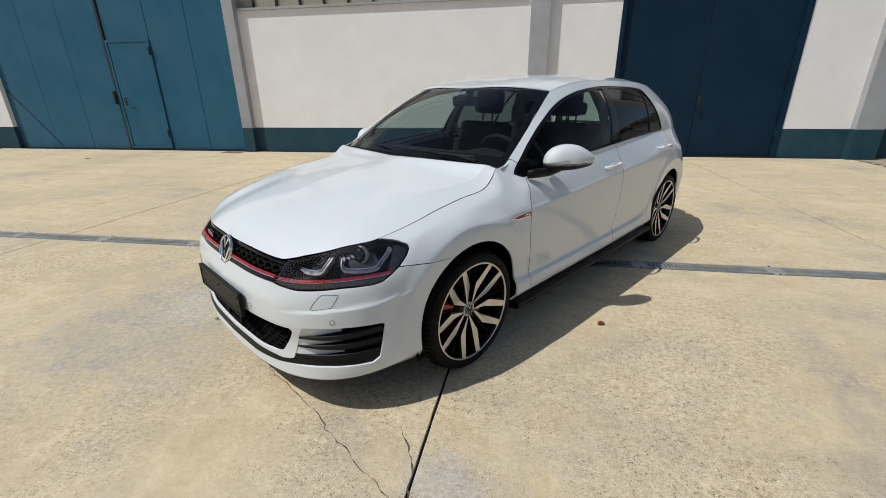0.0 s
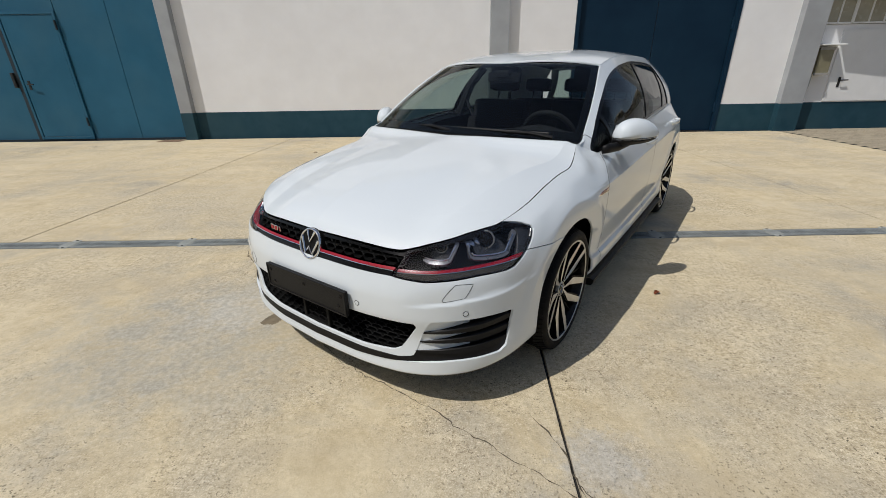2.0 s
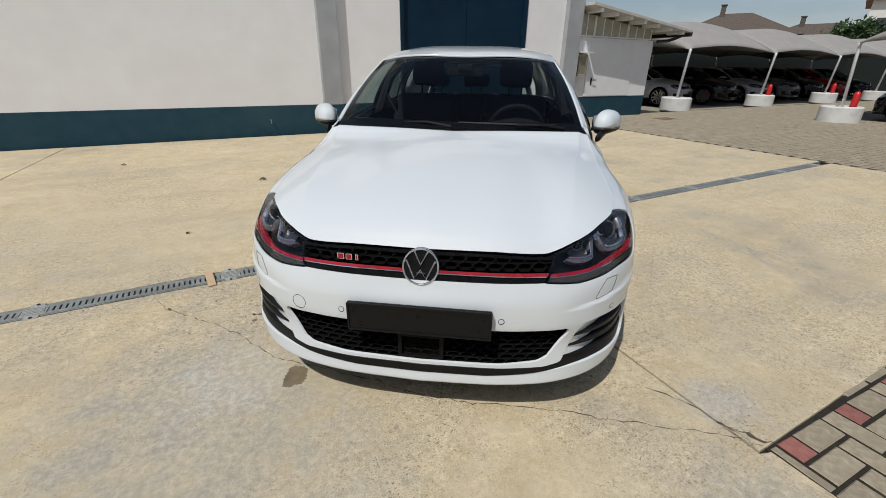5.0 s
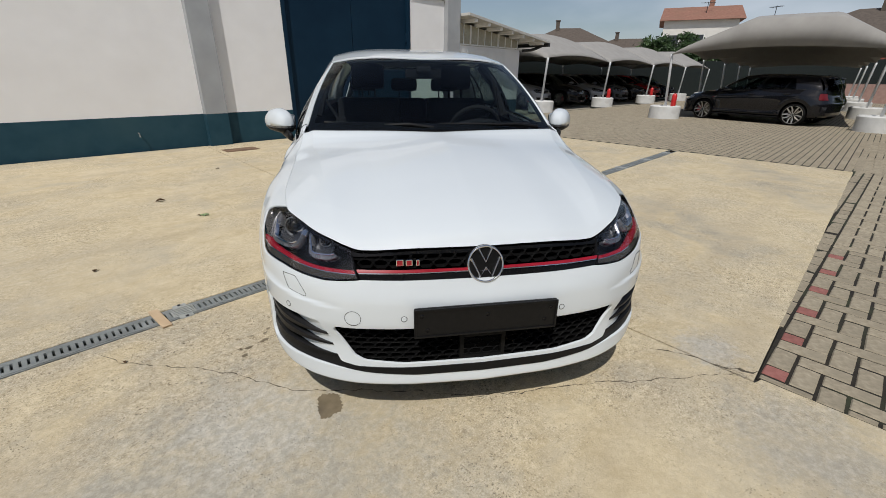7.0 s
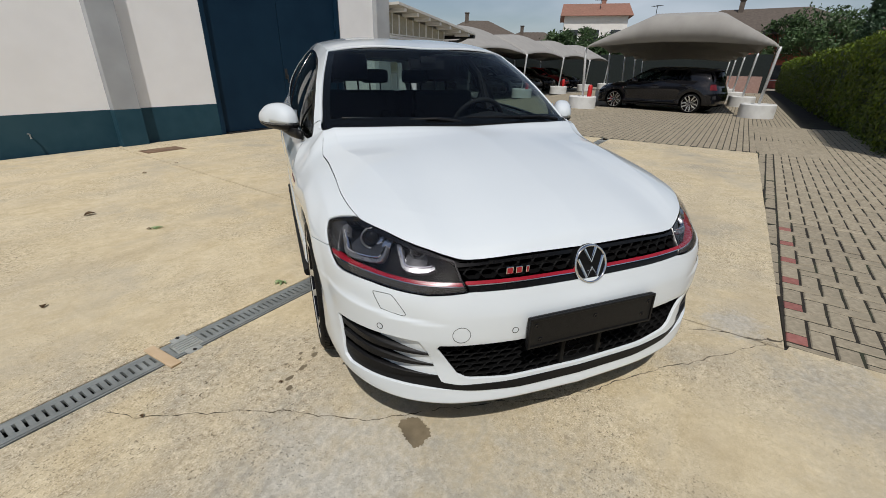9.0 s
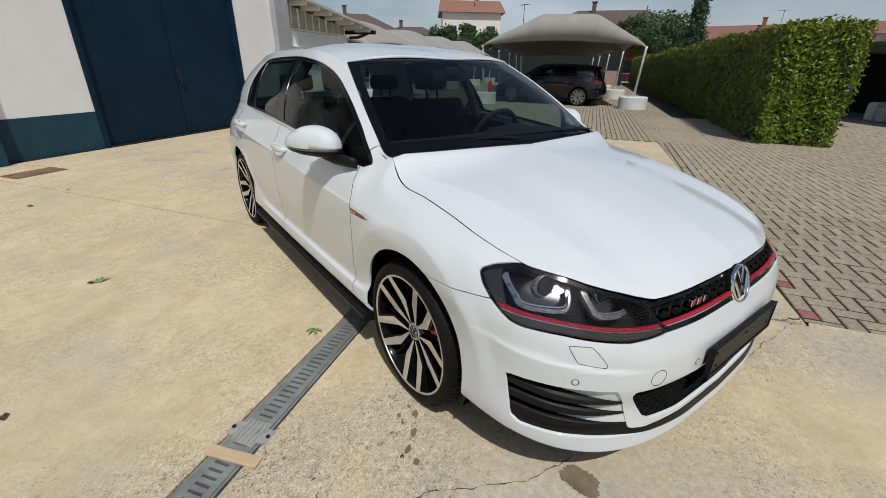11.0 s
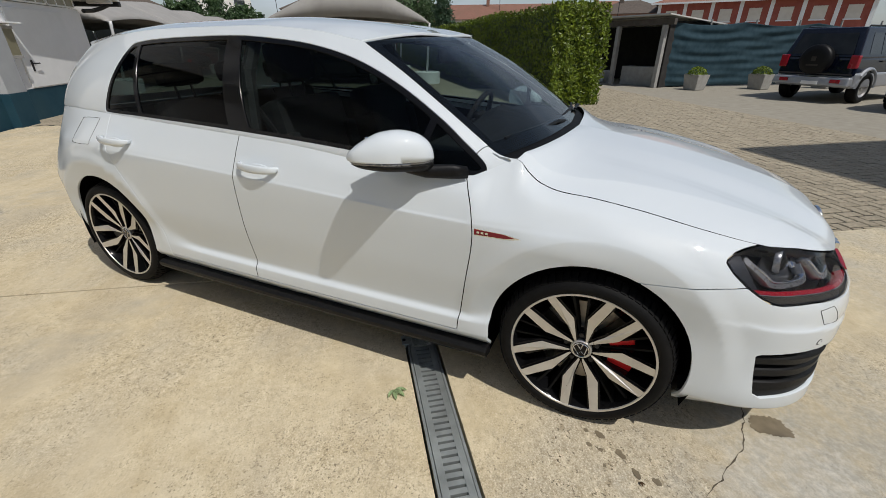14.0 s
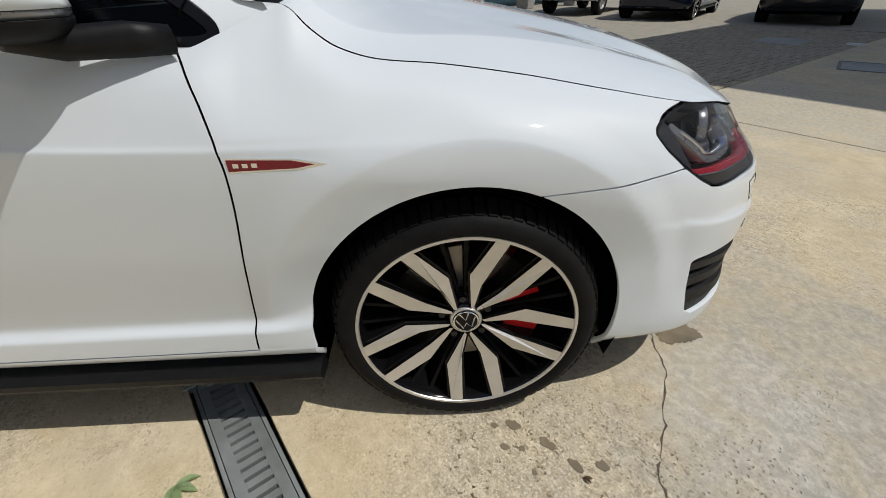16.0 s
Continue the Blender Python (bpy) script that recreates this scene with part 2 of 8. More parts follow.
def yard_concrete():
    """Sandy exposed-aggregate concrete: mottled cream with grey cement bloom, dark pits, pale stones and damp stains."""
    m = bpy.data.materials.new("sandy_concrete")
    m.use_nodes = True
    n, l = m.node_tree.nodes, m.node_tree.links
    p = n["Principled BSDF"]
    where = n.new("ShaderNodeTexCoord")

    def tex(kind, s, **more):
        t = n.new(kind)
        t.inputs["Scale"].default_value = s
        for k, v in more.items():
            t.inputs[k.replace("_", " ")].default_value = v
        l.new(where.outputs["Object"], t.inputs["Vector"])
        return t

    def ramp(f, lo, hi, a=0.0, b=1.0):
        r = n.new("ShaderNodeMapRange")
        for k, v in (("From Min", lo), ("From Max", hi), ("To Min", a), ("To Max", b)):
            r.inputs[k].default_value = v
        l.new(f, r.inputs["Value"])
        return r.outputs["Result"]

    def times(a, b):
        x = n.new("ShaderNodeMath")
        x.operation = "MULTIPLY"
        l.new(a, x.inputs[0])
        l.new(b, x.inputs[1])
        return x.outputs[0]

    def blend(f, c1, c2):
        x = n.new("ShaderNodeMix")
        x.data_type = "RGBA"
        l.new(f, x.inputs["Factor"])
        for key, c in (("A", c1), ("B", c2)):
            if isinstance(c, tuple):
                x.inputs[key].default_value = (*c, 1)
            else:
                l.new(c, x.inputs[key])
        return x.outputs["Result"]

    broad = tex("ShaderNodeTexNoise", 0.55, Detail=6.0, Roughness=0.65).outputs["Fac"]
    patch = tex("ShaderNodeTexNoise", 1.7, Detail=8.0, Roughness=0.7, Distortion=0.5).outputs["Fac"]
    mottle = tex("ShaderNodeTexNoise", 7.0, Detail=8.0, Roughness=0.72, Distortion=0.3).outputs["Fac"]
    grain = tex("ShaderNodeTexNoise", 34.0, Detail=8.0, Roughness=0.75).outputs["Fac"]
    fleck = tex("ShaderNodeTexNoise", 150.0, Detail=3.0, Roughness=0.6).outputs["Fac"]
    chip = tex("ShaderNodeTexNoise", 88.0, Detail=2.0, Roughness=0.5).outputs["Fac"]
    dots = tex("ShaderNodeTexVoronoi", 6.0)
    worn = ramp(tex("ShaderNodeTexNoise", 0.8, Detail=6.0, Roughness=0.65).outputs["Fac"], 0.42, 0.60)
    colour = blend(ramp(mottle, 0.30, 0.70), (0.488, 0.392, 0.238), (0.690, 0.588, 0.398))
    colour = blend(ramp(patch, 0.42, 0.70, 0.0, 0.75), colour, (0.648, 0.563, 0.408))
    colour = blend(times(ramp(broad, 0.47, 0.66), ramp(patch, 0.40, 0.60, 0.05, 1.0)), colour, (0.37, 0.335, 0.27))
    colour = blend(times(ramp(grain, 0.49, 0.37, 0.0, 0.8), ramp(worn, 0.0, 1.0, 0.12, 1.0)), colour, (0.30, 0.235, 0.145))
    colour = blend(times(ramp(grain, 0.53, 0.66, 0.0, 0.75), ramp(worn, 0.0, 1.0, 0.25, 1.0)), colour, (0.82, 0.72, 0.53))
    colour = blend(times(ramp(fleck, 0.56, 0.66, 0.0, 0.75), ramp(worn, 0.0, 1.0, 0.1, 1.0)), colour, (0.83, 0.75, 0.59))
    colour = blend(times(ramp(fleck, 0.45, 0.36, 0.0, 0.75), ramp(worn, 0.0, 1.0, 0.08, 1.0)), colour, (0.30, 0.24, 0.155))
    dark = times(times(ramp(chip, 0.585, 0.64), ramp(tex("ShaderNodeTexNoise", 19.0, Detail=3.0).outputs["Fac"], 0.44, 0.56)), ramp(worn, 0.0, 1.0, 0.08, 1.0))
    colour = blend(times(dark, ramp(mottle, 0.35, 0.6, 0.45, 1.0)), colour, (0.095, 0.072, 0.042))
    spots = tex("ShaderNodeTexVoronoi", 27.0)
    holes = times(times(ramp(spots.outputs["Distance"], 0.27, 0.15), ramp(spots.outputs["Color"], 0.55, 0.60)), times(worn, ramp(grain, 0.44, 0.54)))
    colour = blend(ramp(holes, 0.0, 1.0, 0.0, 0.55), colour, (0.16, 0.122, 0.075))
    # small open pits between the stones, crowded where the skin has worn off
    bent = n.new("ShaderNodeVectorMath")
    bent.operation = "MULTIPLY_ADD"
    bent.inputs[1].default_value = (0.012, 0.012, 0.0)
    l.new(tex("ShaderNodeTexNoise", 60.0, Detail=2.0).outputs["Color"], bent.inputs[0])
    l.new(where.outputs["Object"], bent.inputs[2])
    pits = n.new("ShaderNodeTexVoronoi")
    pits.inputs["Scale"].default_value = 98.0
    l.new(bent.outputs["Vector"], pits.inputs["Vector"])
    bare = ramp(tex("ShaderNodeTexNoise", 1.9, Detail=6.0, Roughness=0.65).outputs["Fac"], 0.46, 0.66)
    open_pits = times(times(ramp(pits.outputs["Distance"], 0.38, 0.18), ramp(pits.outputs["Color"], 0.52, 0.58)), bare)
    colour = blend(ramp(open_pits, 0.0, 1.0, 0.0, 0.75), colour, (0.175, 0.135, 0.082))
    colour = blend(times(ramp(dots.outputs["Distance"], 0.085, 0.045), ramp(broad, 0.52, 0.64, 0.0, 0.6)), colour, (0.24, 0.19, 0.125))
    streak = n.new("ShaderNodeMapping")
    streak.inputs["Scale"].default_value = (0.35, 2.2, 1.0)
    l.new(where.outputs["Object"], streak.inputs["Vector"])
    wash = n.new("ShaderNodeTexNoise")
    wash.inputs["Scale"].default_value, wash.inputs["Detail"].default_value = 1.3, 7.0
    l.new(streak.outputs["Vector"], wash.inputs["Vector"])
    colour = blend(ramp(wash.outputs["Fac"], 0.50, 0.74, 0.0, 0.45), colour, (0.42, 0.35, 0.245))
    # old cement spills and repairs, each with its own ragged outline
    for (cx, cy), radius, amount, tone in (((-1.32, -0.42), 0.75, 0.8, (0.31, 0.295, 0.255)), ((-1.15, -0.12), 0.28, 0.6, (0.44, 0.42, 0.37)), ((0.30, -1.66), 0.32, 0.7, (0.32, 0.30, 0.26)), ((0.67, -1.22), 0.17, 0.65, (0.37, 0.36, 0.335)),
                                           ((-0.35, -1.9), 0.5, 0.5, (0.36, 0.33, 0.27)), ((1.6, 2.6), 0.9, 0.35, (0.37, 0.34, 0.28)), ((-2.3, 2.2), 1.0, 0.35, (0.38, 0.34, 0.27)), ((0.0, -3.6), 1.3, 0.6, (0.34, 0.33, 0.29))):
        gap = n.new("ShaderNodeVectorMath")
        gap.operation = "DISTANCE"
        gap.inputs[1].default_value = (cx, cy, 0)
        l.new(where.outputs["Object"], gap.inputs[0])
        rag = n.new("ShaderNodeMath")
        rag.operation = "ADD"
        l.new(gap.outputs["Value"], rag.inputs[0])
        l.new(ramp(tex("ShaderNodeTexNoise", 1.8 / radius, Detail=10.0, Roughness=0.75).outputs["Fac"], 0.2, 0.8, -radius * 0.75, radius * 0.75), rag.inputs[1])
        colour = blend(times(ramp(rag.outputs[0], radius * 1.15, radius * 0.55, 0.0, amount), ramp(mottle, 0.38, 0.58, 0.45, 1.0)), colour, blend(ramp(grain, 0.44, 0.62), tone, tuple(c * 1.45 for c in tone)))
    l.new(colour, p.inputs["Base Color"])
    l.new(ramp(grain, 0.3, 0.7, 0.82, 0.97), p.inputs["Roughness"])
    p.inputs["Specular IOR Level"].default_value = 0.25
    rise = n.new("ShaderNodeMath")
    rise.operation = "SUBTRACT"
    l.new(grain, rise.inputs[0])
    l.new(open_pits, rise.inputs[1])
    b = n.new("ShaderNodeBump")
    b.inputs["Strength"].default_value, b.inputs["Distance"].default_value = 0.95, 0.004
    l.new(rise.outputs[0], b.inputs["Height"])
    l.new(b.outputs["Normal"], p.inputs["Normal"])
    return m


CONCRETE = yard_concrete()
DRAIN_Y0, DRAIN_Y1 = 0.930, 1.052
GAP = 0.0062


def joint_x(k, y):
    """Where the k-th slab joint lies at y: the joints lean a little."""
    far = (-13.0, -8.0, -3.25, 0.92, 4.15, 7.25)[k]
    near = (-13.0, -8.3, -3.80, 0.55, 4.05, 7.25)[k]
    return near + (far - near) * (y + 1.4) / 8.6


def drain_lean(x):
    """The drain runs at a slight angle to the wall."""
    return 0.007 + 0.014 * (x + 0.3)


def worn_edge(points, seed):
    """The outline of a slab whose edges wander and are chipped by a few millimetres, more along the pavers."""
    rng, out = random.Random(seed), []
    for (x0, y0), (x1, y1) in zip(points, points[1:] + points[:1]):
        rough = 0.005 if (min(x0, x1) > 0.58 and max(y0, y1) < -1.4) or (abs(x0 - 0.59) < 0.01 and abs(x1 - 0.59) < 0.01) else 0.0012
        n, drift = max(2, int(math.dist((x0, y0), (x1, y1)) / 0.045)), 0.0
        dx, dy = (x1 - x0) / n, (y1 - y0) / n
        size = math.hypot(dx, dy) or 1.0
        for k in range(n):
            drift = 0.75 * drift + rng.gauss(0, rough * 0.5)
            d = min(rough, max(-rough * 1.6, drift)) if k else 0.0
            out.append((x0 + dx * k + dy / size * d, y0 + dy * k - dx / size * d))
    return out


pavement = tagged(empty("pavement"), "sandy cream concrete yard slabs with worn pits and stains", "pavement", kind="structure")
rows = [(DRAIN_Y1 + 0.012, 7.15, range(5)), (-1.44, DRAIN_Y0 - 0.012, range(3, 5)), (-2.83, DRAIN_Y0 - 0.012, range(3)), (-12.0, -2.83, range(3))]
for y0, y1, ks in rows:
    for k in ks:
        a, b = k, k + 1
        pts = [(joint_x(a, y0) + GAP, y0 + GAP), (joint_x(b, y0) - GAP, y0 + GAP), (joint_x(b, y1) - GAP, y1 - GAP), (joint_x(a, y1) + GAP, y1 - GAP)]
        if b == 3 and y0 < -1.4:  # these run straight along the pavers
            low = [pts[0], (0.590 + 0.0185 * (y0 + 1.44), y0 + GAP), (0.590 + 0.0185 * (min(y1, -1.45) + 1.44), min(y1, -1.45) - GAP)]
            pts = low + ([(joint_x(b, -1.44) - GAP, -1.44), pts[2], pts[3]] if y1 > -1.4 else [pts[3]])
        pts = [(x, y + drain_lean(x) if abs(y - 0.99) < 0.12 else y) for x, y in pts]
        part("slab", prism(worn_edge(pts, 31 * k + int(10 * y0)), -0.07, 0.0, 0.003), CONCRETE, pavement)
bm = boxes((-13, 0.589, -12, 0.70, -0.072, -0.014), (0.589, 7.3, -1.437, 0.70, -0.072, -0.014), (-13, 7.3, 1.25, 7.2, -0.072, -0.014), (-13, 7.3, 0.70, 1.25, -0.072, -0.062))
part("joint_filler", bm, TAR, pavement)


# ---- drain ----
def drain():
    thing = tagged(empty("drain_channel"), "galvanised slotted drain grating set in the concrete", "drain")
    bm = boxes((-13, 7.25, DRAIN_Y0 - 0.008, DRAIN_Y0 + 0.002, -0.06, -0.001), (-13, 7.25, DRAIN_Y1 - 0.002, DRAIN_Y1 + 0.008, -0.06, -0.001))
    part("channel_frame", bm, STEEL, thing)
    part("channel_bed", boxes((-13, 7.25, DRAIN_Y0, DRAIN_Y1, -0.066, -0.05)), TAR, thing)
    # one grating a metre long: two rails, a slotted plate of cross bars
    w0, w1 = DRAIN_Y0 + 0.004, DRAIN_Y1 - 0.004
    bm = bmesh.new()
    box(bm, 0.003, 0.997, w0, w0 + 0.027, -0.02, 0.001, 0.002)
    box(bm, 0.003, 0.997, w1 - 0.027, w1, -0.02, 0.001, 0.002)
    for k in range(34):
        x = 0.012 + k * 0.0295
        box(bm, x - 0.0094, x + 0.0094, w0 + 0.025, w1 - 0.025, -0.018, 0.0)
    box(bm, 0.003, 0.02, w0, w1, -0.019, 0.0005)
    box(bm, 0.98, 0.997, w0, w1, -0.019, 0.0005)
    first = part("grating", bm, STEEL, thing)
    first.location = (-12.11, 0, 0)
    for k in range(1, 19):
        g = first.copy()
        scene.collection.objects.link(g)
        g.location = (-12.11 + k, 0, random.uniform(-0.001, 0.001))
    # cast locking lugs at each joint
    c = 0.991
    bm = prism([(-0.058, w0 + 0.006), (-0.034, w0 + 0.006), (-0.034, c - 0.091), (0.034, c - 0.091), (0.034, w0 + 0.006), (0.058, w0 + 0.006),
                (0.058, w1 - 0.006), (0.034, w1 - 0.006), (0.034, c + 0.091), (-0.034, c + 0.091), (-0.034, w1 - 0.006), (-0.058, w1 - 0.006)], -0.018, 0.003, 0.0015)
    lug = part("locking_bar", bm, PALE_STEEL, thing)
    lug.location = (-12.11, 0, 0)
    rib_mesh = part("rib", boxes((-0.050, 0.050, -0.0050, 0.0050, 0.0, 0.0055), bevel=0.002), PALE_STEEL)
    bolt_mesh = part("bolt", tube([(0, 0, 0.0), (0, 0, 0.0045)], 0.0085, 10), DARK_METAL)
    for k in range(1, 20):
        g = lug.copy()
        scene.collection.objects.link(g)
        g.location = (-12.11 + k, 0, 0)
        if 7 < k < 17:
            for mesh, spots in ((rib_mesh.data, [w0 + 0.018 + 0.0195 * i for i in range(5)]), (bolt_mesh.data, [c - 0.079, c + 0.079])):
                for y in spots:
                    piece = new(mesh.name, mesh)
                    piece.parent = g
                    piece.location = (0, y, 0.0025)
    for first_one in (rib_mesh, bolt_mesh):
        bpy.data.objects.remove(first_one)
    thing.matrix_world = pose(-0.3, 0.991 + drain_lean(-0.3), 0, 0, 0, math.degrees(math.atan(0.014))) @ pose(0.3, -0.991, 0)


drain()

# ---- the warehouse ----
WALL_Y = 7.2
wall = tagged(empty("wall_north"), "white plastered warehouse wall with a dark teal base band", "wall", kind="structure")
TOP, BAND = 3.02, 0.56
part("lower_wall", boxes((-20, -12.5, WALL_Y, WALL_Y + 0.3, BAND, TOP), (-5.65, 2.72, WALL_Y, WALL_Y + 0.3, BAND, TOP), (5.97, 7.65, WALL_Y, WALL_Y + 0.3, BAND, TOP)), PLASTER, wall)
part("base_band", boxes((-20, -12.5, WALL_Y - 0.004, WALL_Y + 0.3, -0.07, BAND), (-5.65, 2.72, WALL_Y - 0.004, WALL_Y + 0.3, -0.07, BAND), (5.97, 7.65, WALL_Y - 0.004, WALL_Y + 0.3, -0.07, BAND)), TEAL_BAND, wall, "dark teal painted band along the foot of the wall")
part("upper_wall", boxes((-20, 7.65, WALL_Y + 0.01, WALL_Y + 0.3, 4.3, 6.4), (-12.5, -5.65, WALL_Y + 0.02, WALL_Y + 0.3, 4.2, 4.4)), PLASTER, wall)
part("end_wall", boxes((7.35, 7.65, WALL_Y + 0.3, WALL_Y + 18, -0.07, 6.4)), PLASTER, wall)
part("window_ledge", boxes((-5.45, 0.93, WALL_Y - 0.05, WALL_Y + 0.2, TOP, TOP + 0.05), (1.34, 2.72, WALL_Y - 0.05, WALL_Y + 0.2, TOP, TOP + 0.05), (5.97, 7.12, WALL_Y - 0.05, WALL_Y + 0.2, TOP, TOP + 0.05), bevel=0.006), GREY_PLASTER, wall)
part("window_band", boxes((-5.45, 0.93, WALL_Y + 0.12, WALL_Y + 0.16, TOP + 0.05, 4.3), (1.34, 7.12, WALL_Y + 0.12, WALL_Y + 0.16, TOP + 0.05, 4.3)), CREAM_GLASS, wall, "band of dull wired glass above the wall")
for x0, x1 in ((-5.62, -5.36), (1.0, 1.38), (7.14, 7.62)):
    part("pilaster", boxes((x0, x1, WALL_Y - 0.14, WALL_Y + 0.05, BAND, 6.4), bevel=0.008), GREY_PLASTER, wall, "grey painted pilaster")
    part("pilaster_base", boxes((x0 - 0.003, x1 + 0.003, WALL_Y - 0.144, WALL_Y + 0.05, -0.07, BAND - 0.001), bevel=0.008), TEAL_BAND, wall)
part("eaves", boxes((-20, 7.9, WALL_Y - 0.16, WALL_Y + 18, 6.4, 6.6)), ROOF_SHEET, wall)
part("mullions", boxes(*[(x - 0.025, x + 0.025, WALL_Y + 0.09, WALL_Y + 0.14, TOP + 0.05, 4.3) for x in np.arange(-5.0, 7.1, 0.55)]), DARK_METAL, wall)


def sliding_gate():
    g = tagged(empty("sliding_gate"), "large blue painted steel sliding gate with a wicket door", "gate")
    y = WALL_Y + 0.10
    edges = (-12.5, -11.35, -10.2, -9.08)
    for a, b in zip(edges, edges[1:]):
        part("gate_panel", boxes((a + 0.004, b - 0.004, y, y + 0.05, 0.03, 4.2), bevel=0.004), BLUE_DOOR, g)
    part("gate_panel", boxes((-9.0, -7.82, y, y + 0.05, 2.56, 4.2), bevel=0.004), BLUE_DOOR, g)
    for a, b in ((-7.80, -6.75), (-6.74, -5.70)):
        part("gate_panel", boxes((a + 0.004, b - 0.004, y, y + 0.05, 0.03, 4.2), bevel=0.004), BLUE_DOOR, g)
    part("gate_sheet", boxes((-12.5, -9.1, y + 0.008, y + 0.045, 0.03, 4.2), (-7.81, -5.7, y + 0.008, y + 0.045, 0.03, 4.2)), BLUE_DOOR, g)
    part("centre_stile", boxes((-9.09, -9.02, y - 0.03, y + 0.05, 0.02, 4.2), bevel=0.004), SEAM, g)
    part("edge_stile", boxes((-5.70, -5.645, y - 0.02, y + 0.05, 0.0, 4.2), bevel=0.004), SEAM, g)
    part("bottom_rail", boxes((-12.5, -5.7, y - 0.015, y + 0.04, -0.02, 0.03)), SEAM, g)
    part("brace", tube([(-12.45, y - 0.006, 1.5), (-11.2, y - 0.006, 0.06)], 0.012, 6), SEAM, g)
    w = part("wicket_door", boxes((-8.96, -7.88, y - 0.018, y + 0.03, 0.09, 2.5), bevel=0.006), BLUE_DOOR, g, "blue wicket door in the gate")
    part("wicket_frame", boxes((-9.02, -8.97, y - 0.03, y + 0.03, 0.03, 2.56), (-7.87, -7.82, y - 0.03, y + 0.03, 0.03, 2.56), (-8.97, -7.87, y - 0.03, y + 0.03, 2.505, 2.56), (-8.97, -7.87, y - 0.03, y + 0.03, 0.03, 0.085), bevel=0.004), BLUE_DOOR, w)
    bm = tube([(-8.86, y - 0.02, 1.19), (-8.86, y - 0.075, 1.19), (-8.72, y - 0.08, 1.185)], 0.011, 8)
    box(bm, -8.885, -8.835, y - 0.026, y - 0.015, 1.08, 1.26, 0.003)
    part("lever_handle", bm, DARK_METAL, w)
    for z in (2.3, 0.4):
        part("hinge", tube([(-7.845, y - 0.045, z - 0.09), (-7.845, y - 0.045, z + 0.09)], 0.02, 8), SEAM, w)
    part("pull_bar", boxes((-9.16, -9.10, y - 0.07, y + 0.0, 1.12, 1.42), bevel=0.012), DARK_METAL, g)


sliding_gate()


def double_door():
    g = tagged(empty("warehouse_door"), "tall navy painted steel double door, closed", "door")
    y = WALL_Y + 0.06
    part("door_frame", boxes((2.72, 2.80, y - 0.08, y + 0.06, 0, 4.3), (5.89, 5.97, y - 0.08, y + 0.06, 0, 4.3), (2.8, 5.89, y - 0.06, y + 0.06, 4.22, 4.3), bevel=0.006), NAVY_DOOR, g, "navy steel door frame")
    for a, b in ((2.81, 4.338), (4.352, 5.88)):
        leaf = part("door_leaf", boxes((a, b, y, y + 0.05, 0.02, 4.2), bevel=0.005), NAVY_DOOR, g)
        for z in (0.5, 2.1, 3.7):
            x = a - 0.005 if a < 3 else b + 0.005
            part("hinge", tube([(x, y - 0.02, z - 0.1), (x, y - 0.02, z + 0.1)], 0.022, 8), NAVY_DOOR, leaf)
    bm = tube([(4.40, y, 1.06), (4.40, y - 0.06, 1.06), (4.40, y - 0.06, 0.93), (4.42, y - 0.03, 0.90)], 0.012, 8)
    box(bm, 4.37, 4.43, y - 0.012, y + 0.005, 0.98, 1.18, 0.004)
    part("handle", bm, DARK_METAL, g)
    part("threshold", boxes((2.8, 5.89, y - 0.1, y + 0.06, -0.02, 0.012)), DARK_METAL, g)


double_door()
# small fittings at the foot of the wall
t = tagged(part("wall_tap", tube([(-0.05, WALL_Y, 0.30), (-0.05, WALL_Y - 0.07, 0.30), (-0.05, WALL_Y - 0.08, 0.24)], 0.012, 8), STEEL), "small steel outlet on the teal wall band", "tap")
for x, y, sx, sy in ((1.25, 6.35, 0.28, 0.17), (-5.9, 6.95, 0.26, 0.14), (10.4, 6.2, 0.3, 0.22)):
    g = tagged(empty("inspection_cover", pose(x, y, 0.0)), "rusty iron inspection cover in the concrete", "cover")
    part("frame", boxes((-sx, sx, -sy, sy, -0.01, 0.004), bevel=0.002), surface("rusty_iron", (0.13, 0.075, 0.04), (0.2, 0.12, 0.07), 20, 0.85, bump=0.3), g)
    part("lid", boxes((-sx + 0.03, sx - 0.03, -sy + 0.03, sy - 0.03, 0.0, 0.007), bevel=0.002), surface("rusty_lid", (0.16, 0.095, 0.055), (0.25, 0.16, 0.10), 12, 0.85, bump=0.3, stain=(0.10, 0.065, 0.045), stain_scale=4), g)


